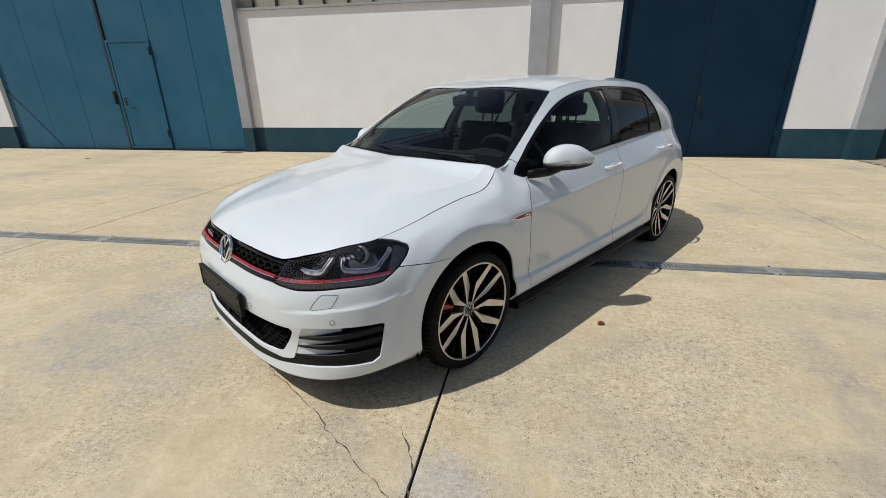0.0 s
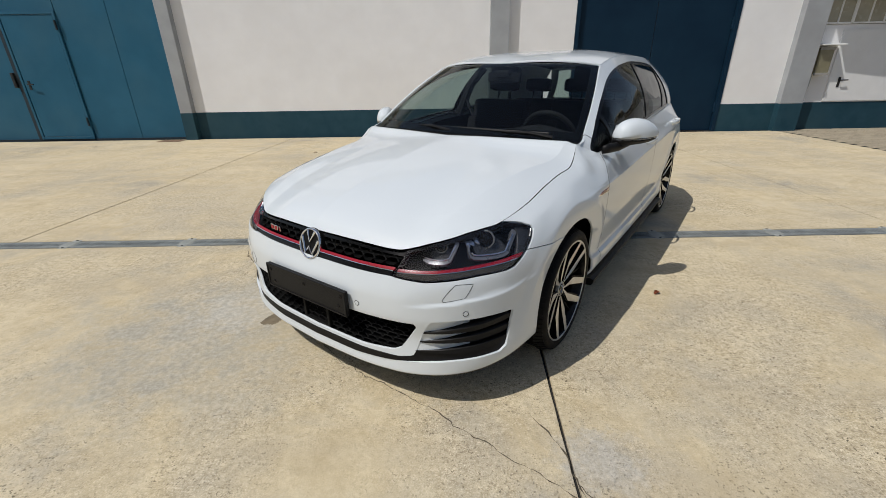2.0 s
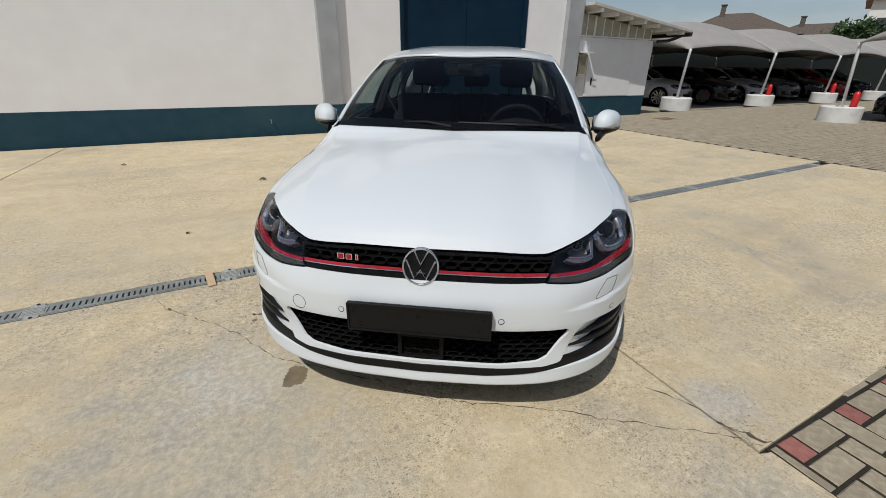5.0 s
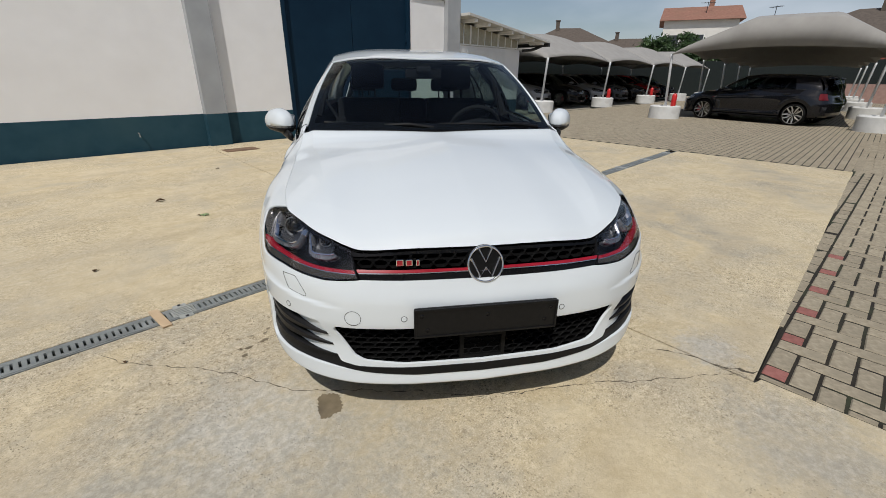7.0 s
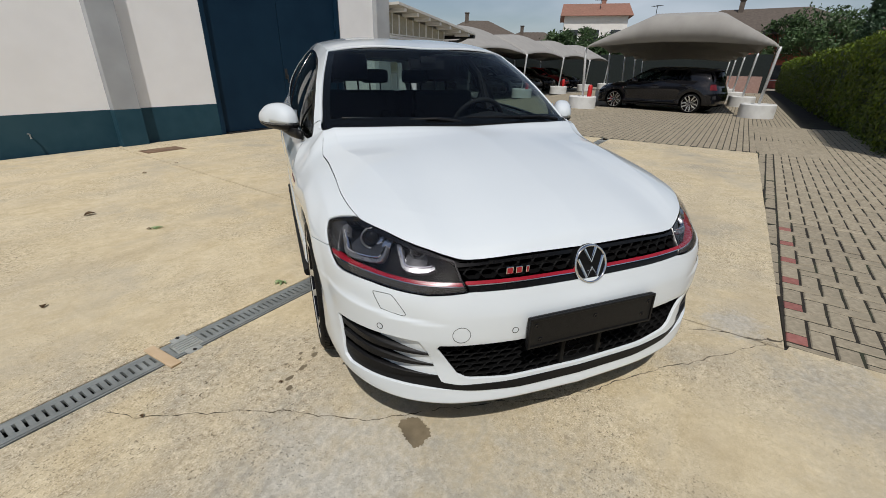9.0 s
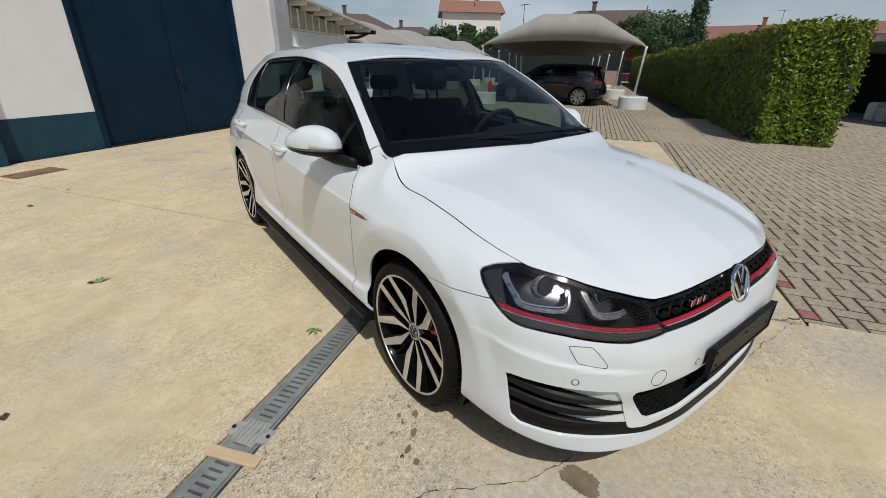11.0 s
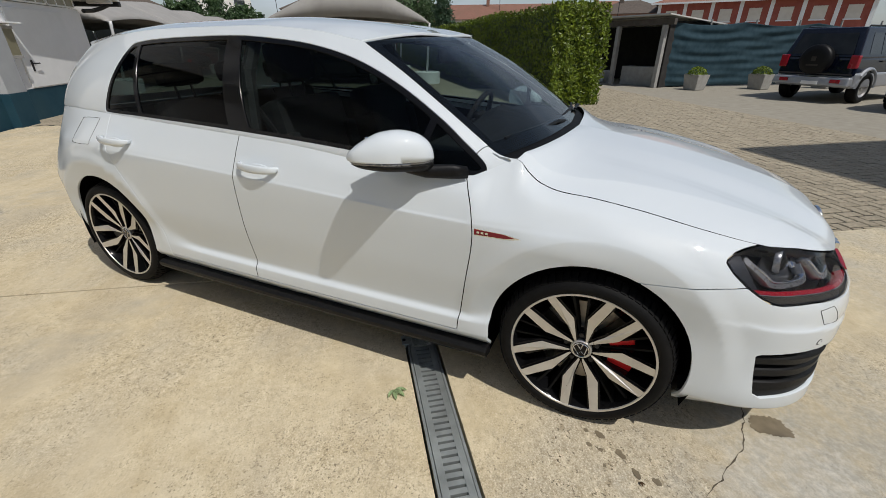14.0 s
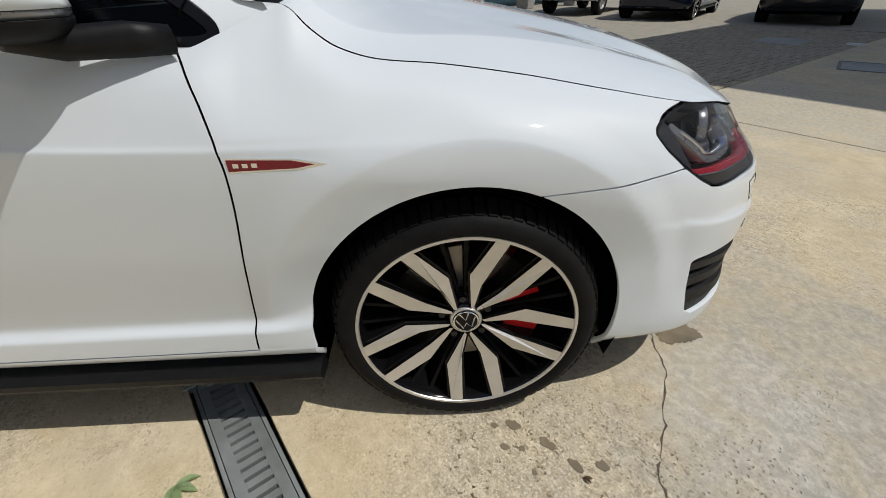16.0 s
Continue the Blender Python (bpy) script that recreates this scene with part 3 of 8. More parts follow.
def annex():
    g = tagged(empty("annex"), "low white annex with ribbon windows and sloping roof", "building")
    y, x0, x1 = WALL_Y + 0.12, 7.7, 10.72
    part("wall", boxes((x0, x1, y, y + 0.2, 0.56, 1.98), (x1 - 0.2, x1, y + 0.2, y + 9, 0.56, 2.2), (x0, x1, y + 0.02, y + 0.2, 1.98, 2.05)), PLASTER, g)
    part("base_band", boxes((x0, x1, y - 0.004, y + 0.2, -0.07, 0.56), (x1 - 0.2, x1 + 0.004, y + 0.2, y + 9, -0.07, 0.56)), TEAL_BAND, g)
    # white service door with its handle
    d = part("door", boxes((8.2, 9.95, y - 0.025, y + 0.01, 0.58, 1.95), bevel=0.006), WHITE_PAINT, g, "white painted steel door")
    bm = tube([(8.42, y - 0.03, 1.0), (8.42, y - 0.08, 1.0), (8.56, y - 0.08, 1.0)], 0.012, 8)
    box(bm, 8.395, 8.445, y - 0.034, y - 0.02, 0.86, 1.06, 0.003)
    part("lever_handle", bm, DARK_METAL, d)

    def roof_z(x):
        return 2.72 - (x - 7.6) * 0.115

    for a, b in ((7.75, 8.3), (8.33, 9.55), (9.6, 10.55)):
        n = max(2, round((b - a) / 0.3))
        w = part("window", prism([(a, y - 0.02), (b, y - 0.02), (b, y + 0.02), (a, y + 0.02)], 2.06, 2.09), WHITE_PAINT, g, "white framed ribbon window with cream wired panes")
        for k in range(n + 1):
            x = a + (b - a) * k / n
            part("glazing_bar", boxes((x - 0.014, x + 0.014, y - 0.02, y + 0.02, 2.09, roof_z(x) - 0.07)), WHITE_PAINT, w)
        for k in range(n):
            xa, xb = a + (b - a) * k / n + 0.014, a + (b - a) * (k + 1) / n - 0.014
            bm = bmesh.new()
            q = [(xa, 2.09), (xb, 2.09), (xb, roof_z(xb) - 0.08), (xa, roof_z(xa) - 0.08)]
            lo = [bm.verts.new((px, y - 0.003, pz)) for px, pz in q]
            hi = [bm.verts.new((px, y + 0.005, pz)) for px, pz in q]
            bm.faces.new(lo)
            bm.faces.new(hi[::-1])
            for i in range(4):
                bm.faces.new((lo[i], hi[i], hi[(i + 1) % 4], lo[(i + 1) % 4]))
            bmesh.ops.recalc_face_normals(bm, faces=bm.faces)
            part("pane", bm, CREAM_GLASS, w)
    # roof: a slab that falls towards +x, rafters under it, gutter at the low end
    slope = math.degrees(math.atan(0.115))
    m = pose(7.6, y, 2.72, 0, slope, 0)
    bm = bmesh.new()
    box(bm, 0.05, 4.0, -0.55, 9, 0.0, 0.07, 0.008, m)
    part("roof", bm, ROOF_SHEET, g)
    for k in range(7):
        bm = bmesh.new()
        box(bm, 0.35 + k * 0.55, 0.45 + k * 0.55, -0.5, 0.02, -0.08, -0.001, 0.0, m)
        part("rafter", bm, WHITE_PAINT, g)
    part("gutter", boxes((11.5, 11.62, y - 0.55, y + 9, 2.17, 2.29), bevel=0.02), DARK_METAL, g, "dark metal gutter")
    part("downpipe", tube([(11.5, y - 0.3, 2.2), (11.35, y - 0.2, 2.12), (11.2, y - 0.08, 2.06), (10.8, y - 0.06, 2.03)], 0.045, 10), DARK_METAL, g)


annex()


def meter_box():
    g = tagged(empty("meter_box"), "weathered glazed meter box under a small white canopy", "box")
    y = WALL_Y + 0.12
    part("cabinet", boxes((7.74, 8.02, y - 0.16, y, 1.12, 1.62), bevel=0.008), surface("olive_box", (0.2, 0.18, 0.11), (0.26, 0.24, 0.16), 6, 0.5), g)
    for z in (1.10, 1.58):
        part("frame_rail", boxes((7.73, 8.03, y - 0.175, y - 0.15, z, z + 0.05), bevel=0.004), GREY_CONCRETE, g)
    part("canopy", boxes((7.70, 8.16, y - 0.26, y, 1.66, 1.69), bevel=0.006), WHITE_PAINT, g)
    part("pipe", tube([(7.78, y - 0.05, 1.12), (7.78, y - 0.05, 0.9), (7.72, y - 0.05, 0.6), (7.70, y - 0.05, 0.0)], 0.016, 8), STEEL, g)


meter_box()

# a tall building behind the camera, whose shadow lies across the pavers
g = tagged(empty("warehouse_opposite"), "tall plain warehouse across the yard that shades the paving", "building")
part("wall", boxes((-30, -1.77, -19, -7.1, -0.07, 9.0)), PLASTER, g)
part("roof", boxes((-30.2, -1.7, -19.1, -7.0, 9.0, 9.12)), ROOF_SHEET, g)


# ---- pavers ----
PW = 0.1025  # width of a paver with its joint
EDGE_X, EDGE_Y = 0.590, -1.438
FIELD = pose(EDGE_X, EDGE_Y, 0, 0, 0, -1.9) @ pose(-EDGE_X, -EDGE_Y, 0)  # the field lies a little askew to the slabs
bm = boxes((0.592, 12.6, -6.72, -1.44, -0.074, -0.0052), (0.592, 3.10, -10.42, -6.72, -0.074, -0.0054), (7.25, 36, -1.44, 7.7, -0.0735, -0.0056), (12.6, 36, -2.5, -1.44, -0.074, -0.0058))
tagged(part("road", boxes((0.592, 70, -60, -6.5, -0.074, -0.009), (12.6, 70, -6.5, -4.7, -0.074, -0.009)), ASPHALT), "worn pale asphalt lane beyond the pavers", "road", kind="structure")
tagged(part("paver_bed", bm, SAND), "dark mossy sand in the joints of the pavers", "pavement", kind="structure")


def herringbone(x0, x1, y0, y1):
    """Lower corners and turn of the pavers of a right-angled herringbone in a rectangle."""
    out = []
    for i in range(int((y0 - EDGE_Y) / PW) - 3, int((y1 - EDGE_Y) / PW) + 3):
        for j in range(-90, 90):
            for dx, turned in ((0, False), (3, True)):
                x, y = EDGE_X - 0.150 + (i + 4 * j + dx) * PW, EDGE_Y + i * PW
                w, h = (PW, 2 * PW) if turned else (2 * PW, PW)
                xa, xb, ya, yb = max(x, x0), min(x + w, x1), max(y, y0), min(y + h, y1)
                if xb - xa > 0.03 and yb - ya > 0.03:
                    out.append((xa, xb, ya, yb, turned))
    return out


def joined_pavers(name, rects, material, label):
    """Many pavers in one mesh, each with its own bevelled top."""
    r = np.array([q[:4] for q in rects])
    n, g, b = len(r), 0.0068, 0.005
    z = np.random.uniform(-0.002, 0.002, n)
    tilt = np.random.uniform(-0.002, 0.002, (n, 2))
    vs = np.zeros((n, 12, 3))
    for ring, (inset, dz) in enumerate(((g, -0.03), (g, -b * 0.7), (g + b, 0.0))):
        for c, (fx, fy) in enumerate(((0, 0), (1, 0), (1, 1), (0, 1))):
            vs[:, ring * 4 + c, 0] = np.where(fx, r[:, 1] - inset, r[:, 0] + inset)
            vs[:, ring * 4 + c, 1] = np.where(fy, r[:, 3] - inset, r[:, 2] + inset)
            vs[:, ring * 4 + c, 2] = z + dz + (fx - 0.5) * tilt[:, 0] + (fy - 0.5) * tilt[:, 1]
    quads = [(k + a, k + (a + 1) % 4, k + 4 + (a + 1) % 4, k + 4 + a) for k in (0, 4) for a in range(4)] + [(8, 9, 10, 11)]
    faces = (np.arange(n)[:, None, None] * 12 + np.array(quads)[None]).reshape(-1, 4)
    me = bpy.data.meshes.new(name)
    me.from_pydata(vs.reshape(-1, 3).tolist(), [], faces.tolist())
    me.materials.append(material)
    return tagged(new(name, me), label, "pavers", kind="stuff")


everything = herringbone(EDGE_X + 0.004, 12.5, -6.65, EDGE_Y)
everything += herringbone(EDGE_X + 0.004, 3.4, -10.3, -6.65)
# the border with the slabs runs a little askew to the field, so its pavers are cut
cut = [(max(xa, EDGE_X + 0.004 + 0.0147 * (EDGE_Y - (ya + yb) / 2)), xb, ya, yb, turned) for xa, xb, ya, yb, turned in everything]
everything = [q for q in cut if q[1] - q[0] > 0.03]
is_near = lambda q: q[0] + q[1] < 6.1 and q[2] + q[3] > -7.1
field = [q for q in everything if not is_near(q)]
joined_pavers("pavers", field, PAVER, "worn grey-beige concrete pavers laid in herringbone").matrix_world = FIELD
# cut pieces fill the wedge between the field and the slabs
wedge = [(EDGE_X + 0.41 * k + 0.205 * h, EDGE_X + 0.41 * k + 0.205 * (h + 1), EDGE_Y + PW * r, EDGE_Y + PW * (r + 1), False) for k in range(1, 30) for h in range(2) for r in range(4) if 0.0332 * (0.41 * k + 0.205 * h) > PW * r + 0.02]
far_rows = []
for i in range(98):
    y = -2.45 + i * PW
    for j in range(140):
        x = 7.27 + (j + 0.5 * (i % 2)) * 2 * PW
        far_rows.append((x, x + 2 * PW, y, y + PW, False))
joined_pavers("pavers", far_rows, PAVER, "grey concrete pavers in straight rows")


# ---- the hatchback ----
# Car axes: x forward from the front axle, y to the car's left, z up from the ground.
def car_paint(name, colour, flake=0.0):
    m = bpy.data.materials.new(name)
    m.use_nodes = True
    n, l = m.node_tree.nodes, m.node_tree.links
    p = n["Principled BSDF"]
    where, dust, mixer = n.new("ShaderNodeTexCoord"), n.new("ShaderNodeTexNoise"), n.new("ShaderNodeMix")
    dust.inputs["Scale"].default_value, dust.inputs["Detail"].default_value = 3.0, 7.0
    mixer.data_type = "RGBA"
    mixer.inputs["A"].default_value = (*colour, 1)
    mixer.inputs["B"].default_value = (*[c * 0.97 for c in colour], 1)
    l.new(where.outputs["Object"], dust.inputs["Vector"])
    l.new(dust.outputs["Fac"], mixer.inputs["Factor"])
    l.new(mixer.outputs["Result"], p.inputs["Base Color"])
    p.inputs["Roughness"].default_value, p.inputs["Metallic"].default_value = 0.55, flake
    p.inputs["Specular IOR Level"].default_value = 0.3 if colour[0] > 0.2 else 0.05
    p.inputs["Coat Weight"].default_value, p.inputs["Coat Roughness"].default_value = 1.0, 0.03
    return m


PAINT = car_paint("white_car_paint", (0.658, 0.702, 0.728))
GLOSS_BLACK = surface("gloss_black", (0.004, 0.004, 0.0045), (0.007, 0.007, 0.0075), 6, 0.12, rough_var=0.03, spec=0.2)
PLASTIC = surface("black_grained_plastic", (0.005, 0.005, 0.0055), (0.008, 0.008, 0.0085), 60, 0.45, bump=0.12, bump_scale=700, spec=0.2)
MESH_BLACK = surface("black_grille_plastic", (0.004, 0.004, 0.004), (0.007, 0.007, 0.007), 30, 0.6, spec=0.12)
# near-zero black: puts the shade of intakes, gaps and wheel housings into the colour
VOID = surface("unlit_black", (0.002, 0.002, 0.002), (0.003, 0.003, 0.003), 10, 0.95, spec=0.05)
CHROME = surface("chrome", (0.72, 0.73, 0.75), (0.78, 0.79, 0.80), 8, 0.08, metal=1.0, rough_var=0.03)
DEEP_RED = surface("deep_red_enamel", (0.16, 0.003, 0.012), (0.20, 0.004, 0.015), 8, 0.2)
RED_TRIM = surface("red_trim", (0.27, 0.006, 0.017), (0.33, 0.009, 0.021), 8, 0.25)
LAMP_GREY = surface("smoked_lamp_base", (0.045, 0.041, 0.035), (0.065, 0.060, 0.052), 30, 0.7, spec=0.06)
REFLECTOR = surface("lamp_reflector", (0.20, 0.204, 0.212), (0.28, 0.285, 0.292), 12, 0.28, metal=0.7)
GUIDE = surface("lamp_bowl", (0.03, 0.032, 0.036), (0.05, 0.052, 0.056), 40, 0.25, metal=0.3, spec=0.4)
MACHINED = surface("machined_alloy", (0.60, 0.585, 0.56), (0.68, 0.665, 0.64), 20, 0.32, metal=0.75)
RUBBER = surface("tyre_rubber_near", (0.006, 0.006, 0.0064), (0.010, 0.010, 0.010), 30, 0.6, bump=0.2, bump_scale=300, stain=(0.012, 0.0115, 0.011), stain_scale=6, spec=0.1)
CALIPER = surface("red_caliper", (0.60, 0.012, 0.014), (0.68, 0.018, 0.02), 8, 0.3)
IRON = surface("brake_iron", (0.40, 0.36, 0.31), (0.52, 0.48, 0.42), 25, 0.4, metal=0.8)
CABIN = surface("dark_cabin_trim", (0.007, 0.0075, 0.009), (0.012, 0.0125, 0.014), 30, 0.75, spec=0.25, bump=0.2, bump_scale=300)
SEAT_CLOTH = surface("dark_seat_cloth", (0.010, 0.010, 0.012), (0.017, 0.017, 0.019), 60, 0.95, spec=0.2, bump=0.3, bump_scale=500)
HEADLINER = surface("grey_headliner", (0.03, 0.03, 0.032), (0.04, 0.04, 0.04), 20, 0.95)
TAIL_RED = surface("dark_tail_lamp", (0.10, 0.006, 0.008), (0.14, 0.01, 0.012), 8, 0.12)
SCREEN = glass("windscreen_glass", (0.62, 0.70, 0.70), f0=0.035)
SIDE_GLASS = glass("side_glass", (0.46, 0.56, 0.53), f0=0.012)
PRIVACY = glass("privacy_glass", (0.12, 0.15, 0.145), f0=0.012)
LENS = glass("lamp_lens", (0.90, 0.90, 0.92), f0=0.05)


def pchip(xs, ys):
    """A smooth curve through points that never overshoots them."""
    xs, ys = [float(a) for a in xs], [float(a) for a in ys]
    h = [b - a for a, b in zip(xs, xs[1:])]
    d = [(b - a) / k for a, b, k in zip(ys, ys[1:], h)]
    m = [d[0]] + [0.0 if p * q <= 0 else 3 * (hp + hq) / ((2 * hq + hp) / p + (hq + 2 * hp) / q) for p, q, hp, hq in zip(d, d[1:], h, h[1:])] + [d[-1]]

    def at(x):
        x = min(max(x, xs[0]), xs[-1])
        i = 0
        while i < len(h) - 1 and x > xs[i + 1]:
            i += 1
        t, k = (x - xs[i]) / h[i], h[i]
        return (1 + 2 * t) * (1 - t) ** 2 * ys[i] + t * (1 - t) ** 2 * k * m[i] + t * t * (3 - 2 * t) * ys[i + 1] + t * t * (t - 1) * k * m[i + 1]

    return at


# the widest outline seen from above, from the middle of the nose round to the middle of the tail
PLAN = [(0.862, 0), (0.855, 0.25), (0.828, 0.45), (0.765, 0.62), (0.655, 0.75), (0.50, 0.832), (0.30, 0.868), (0, 0.884), (-0.45, 0.892), (-1.3, 0.897),
        (-2.1, 0.892), (-2.63, 0.885), (-3.0, 0.855), (-3.2, 0.78), (-3.33, 0.60), (-3.385, 0.33), (-3.395, 0)]
ARC = [0.0]
for p0, p1 in zip(PLAN, PLAN[1:]):
    ARC.append(ARC[-1] + math.dist(p0, p1))
PLAN_X, PLAN_Y = pchip(ARC, [p[0] for p in PLAN]), pchip(ARC, [p[1] for p in PLAN])
END = ARC[-1]
# body lines from lip to belt: (way along the outline, set in from it, height)
LIP = [(0, .038, .150), (.45, .042, .160), (.80, .05, .182), (.98, .05, .198), (1.18, .05, .198), (1.48, .05, .22), (1.93, .055, .228), (4.11, .05, .235), (4.5, .05, .26), (END, .08, .27)]
LOW = [(0, .004, .179), (.45, .006, .188), (.80, .010, .211), (.98, .014, .233), (1.18, .015, .26), (1.48, .02, .28), (1.93, .012, .285), (3.58, .012, .29), (4.5, .02, .32), (END, .02, .33)]
SKIRT = [(0, .012, .24), (.45, .012, .245), (.80, .006, .26), (.98, .008, .29), (1.18, .008, .33), (1.48, .02, .36), (1.93, .014, .338), (3.58, .014, .342), (4.11, .012, .38), (END, .0, .42)]
FLANK = [(0, .015, .35), (.45, .02, .345), (.80, .02, .36), (.98, .012, .38), (1.18, .003, .42), (1.48, .01, .46), (1.80, .030, .40), (1.93, .032, .372), (3.40, .032, .376), (3.7, .02, .44), (4.11, .005, .48), (END, .0, .52)]
BULGE = [(0, .0, .44), (.45, .003, .445), (.80, .012, .45), (.98, .012, .46), (1.18, .004, .51), (1.48, -.002, .57), (1.93, .010, .56), (3.58, .006, .58), (4.11, -.004, .60), (END, .0, .60)]
WAIST = [(0, .002, .51), (.45, .006, .515), (.80, .010, .525), (.98, .008, .545), (1.18, .004, .60), (1.48, .0, .67), (1.93, .003, .70), (2.78, .002, .74), (3.58, .002, .77), (4.11, .0, .785), (4.3, .002, .775), (4.49, .018, .74), (4.7, .035, .71), (END, .035, .68)]
CREASE = [(0, .022, .575), (.45, .022, .58), (.80, .03, .60), (.98, .022, .63), (1.18, .015, .68), (1.48, .016, .74), (1.93, .004, .752), (2.78, .003, .792), (3.58, .003, .82), (4.11, .004, .83), (4.3, .010, .82), (4.49, .040, .80), (4.7, .075, .785), (4.92, .08, .78), (END, .07, .775)]
OVER = [(0, .034, .61), (.45, .036, .615), (.80, .05, .635), (.98, .036, .665), (1.18, .026, .71), (1.48, .034, .772), (1.93, .011, .772), (2.78, .010, .812), (3.58, .010, .84), (4.11, .012, .86), (4.3, .022, .855), (4.49, .058, .845), (4.7, .098, .835), (4.92, .104, .825), (END, .085, .82)]
UPPER = [(0, .053, .65), (.45, .062, .650), (.63, .085, .668), (.80, .085, .69), (.98, .07, .718), (1.18, .062, .762), (1.48, .072, .815), (1.65, .077, .838), (1.74, .084, .860), (1.80, .086, .866), (1.86, .074, .860), (1.93, .045, .85), (2.78, .042, .888), (3.58, .05, .912), (4.11, .058, .93), (4.49, .095, .92), (4.7, .125, .90), (4.92, .128, .88), (END, .108, .87)]
BELT = [(0, .075, .698), (.25, .078, .695), (.45, .090, .683), (.528, .103, .695), (.588, .114, .709), (.70, .128, .729), (.80, .137, .746), (.90, .134, .759), (.98, .128, .768), (1.18, .128, .802), (1.376, .138, .838), (1.526, .140, .860), (1.637, .134, .872), (1.707, .143, .892), (1.752, .153, .922), (1.785, .161, .954), (1.80, .164, .960), (1.85, .142, .940), (1.90, .116, .918), (1.95, .094, .902), (2.1, .074, .902), (2.78, .074, .955),
        (3.58, .096, .985), (4.11, .112, 1.004), (4.3, .120, 1.008), (4.49, .138, 1.004), (4.70, .152, .985), (4.92, .155, .965), (5.2, .14, .955), (END, .13, .95)]
LINES = [LIP, LOW, SKIRT, FLANK, BULGE, WAIST, CREASE, OVER, UPPER, BELT]
INSET = [pchip([q[0] for q in c], [q[1] for q in c]) for c in LINES]
HEIGHT = [pchip([q[0] for q in c], [q[2] for q in c]) for c in LINES]
NL = len(LINES) - 1


def plan_frame(s):
    a, b = max(0.0, s - 0.01), min(END, s + 0.01)
    t = Vector((PLAN_X(b) - PLAN_X(a), PLAN_Y(b) - PLAN_Y(a)))
    if s < 0.01 or s > END - 0.01:
        t = Vector((0.0, 1.0)) if s < 0.01 else Vector((0.0, -1.0))
    t.normalize()
    return PLAN_X(s), PLAN_Y(s), t.y, -t.x  # place and outward normal


SECTION = {}


def section(s):
    key = round(s, 5)
    if key not in SECTION:
        ks = list(range(NL + 1))
        SECTION[key] = (plan_frame(s), pchip(ks, [f(s) for f in INSET]), pchip(ks, [f(s) for f in HEIGHT]))
    return SECTION[key]


def ring(s, v, off=0.0):
    """The body side at way s and level v (0 lip to 1 belt), pushed out by off; y is never negative."""
    (x, y, nx, ny), di, zi = section(s)
    d, z = di(v * NL) - off, zi(v * NL)
    px = x - nx * d
    if y > 0.7 and z > 0.3:  # pressed flare round each wheel arch
        r = min(math.hypot(px, z - 0.325), math.hypot(px + 2.631, z - 0.325))
        a, b = min(1.0, max(0.0, (0.50 - r) / 0.066)), (0.434 - r) / 0.087
        t = a * a * (3 - 2 * a) if b < 0 else 1.0
        fall = math.sqrt(b * b + 0.0006) - 0.0245 if b > 0 else 0.0
        g = min(1.0, max(0.0, (z - 0.27) / 0.22))
        d -= (0.007 * t - 0.017 * fall) * g * g * (3 - 2 * g)
    if 0.5 < s < 1.14 and 0.45 < z < 0.64:  # pressed ledge above the side intakes
        e = min(1.0, max(0.0, (s - 0.50) / 0.14)) * min(1.0, max(0.0, (1.14 - s) / 0.28))
        f = (z - 0.50 - 0.11 * (s - 0.6)) / 0.016
        a, b = min(1.0, max(0.0, f)), min(1.0, max(0.0, (f - 1) / 4.5))
        d += 0.009 * e * (a * a * (3 - 2 * a) - b * b * (3 - 2 * b))
    return Vector((x - nx * d, max(0.0, y - ny * d), z))


def side_normal(fn, a, b, e=0.004):
    p = fn(min(a + e, fn.a1), b) - fn(max(a - e, fn.a0), b)
    q = fn(a, min(b + e, 1.0)) - fn(a, max(b - e, 0.0))
    n = p.cross(q) * fn.turn
    return n.normalized() if n.length > 1e-12 else Vector((0, 0, 1))


ring.a0, ring.a1, ring.turn = 0.0, END, 1


def inside_poly(poly):
    """Signed distance to a closed outline: negative inside."""
    edges = list(zip(poly, poly[1:] + poly[:1]))

    def f(px, py):
        best, inside = 1e9, False
        for (ax, ay), (bx, by) in edges:
            dx, dy = bx - ax, by - ay
            t = min(1.0, max(0.0, ((px - ax) * dx + (py - ay) * dy) / (dx * dx + dy * dy)))
            best = min(best, (px - ax - t * dx) ** 2 + (py - ay - t * dy) ** 2)
            if (ay > py) != (by > py) and px < ax + (py - ay) / (by - ay) * dx:
                inside = not inside
        return -math.sqrt(best) if inside else math.sqrt(best)

    return f


def smooth_loop(points, n=6):
    """A rounded closed outline through a few points."""
    out, k = [], len(points)
    for i in range(k):
        p0, p1, p2, p3 = (Vector(points[(i + j - 1) % k]) for j in range(4))
        for j in range(n):
            t = j / n
            q = 0.5 * (2 * p1 + (p2 - p0) * t + (2 * p0 - 5 * p1 + 4 * p2 - p3) * t * t + (3 * p1 - p0 - 3 * p2 + p3) * t ** 3)
            out.append((q.x, q.y))
    return out


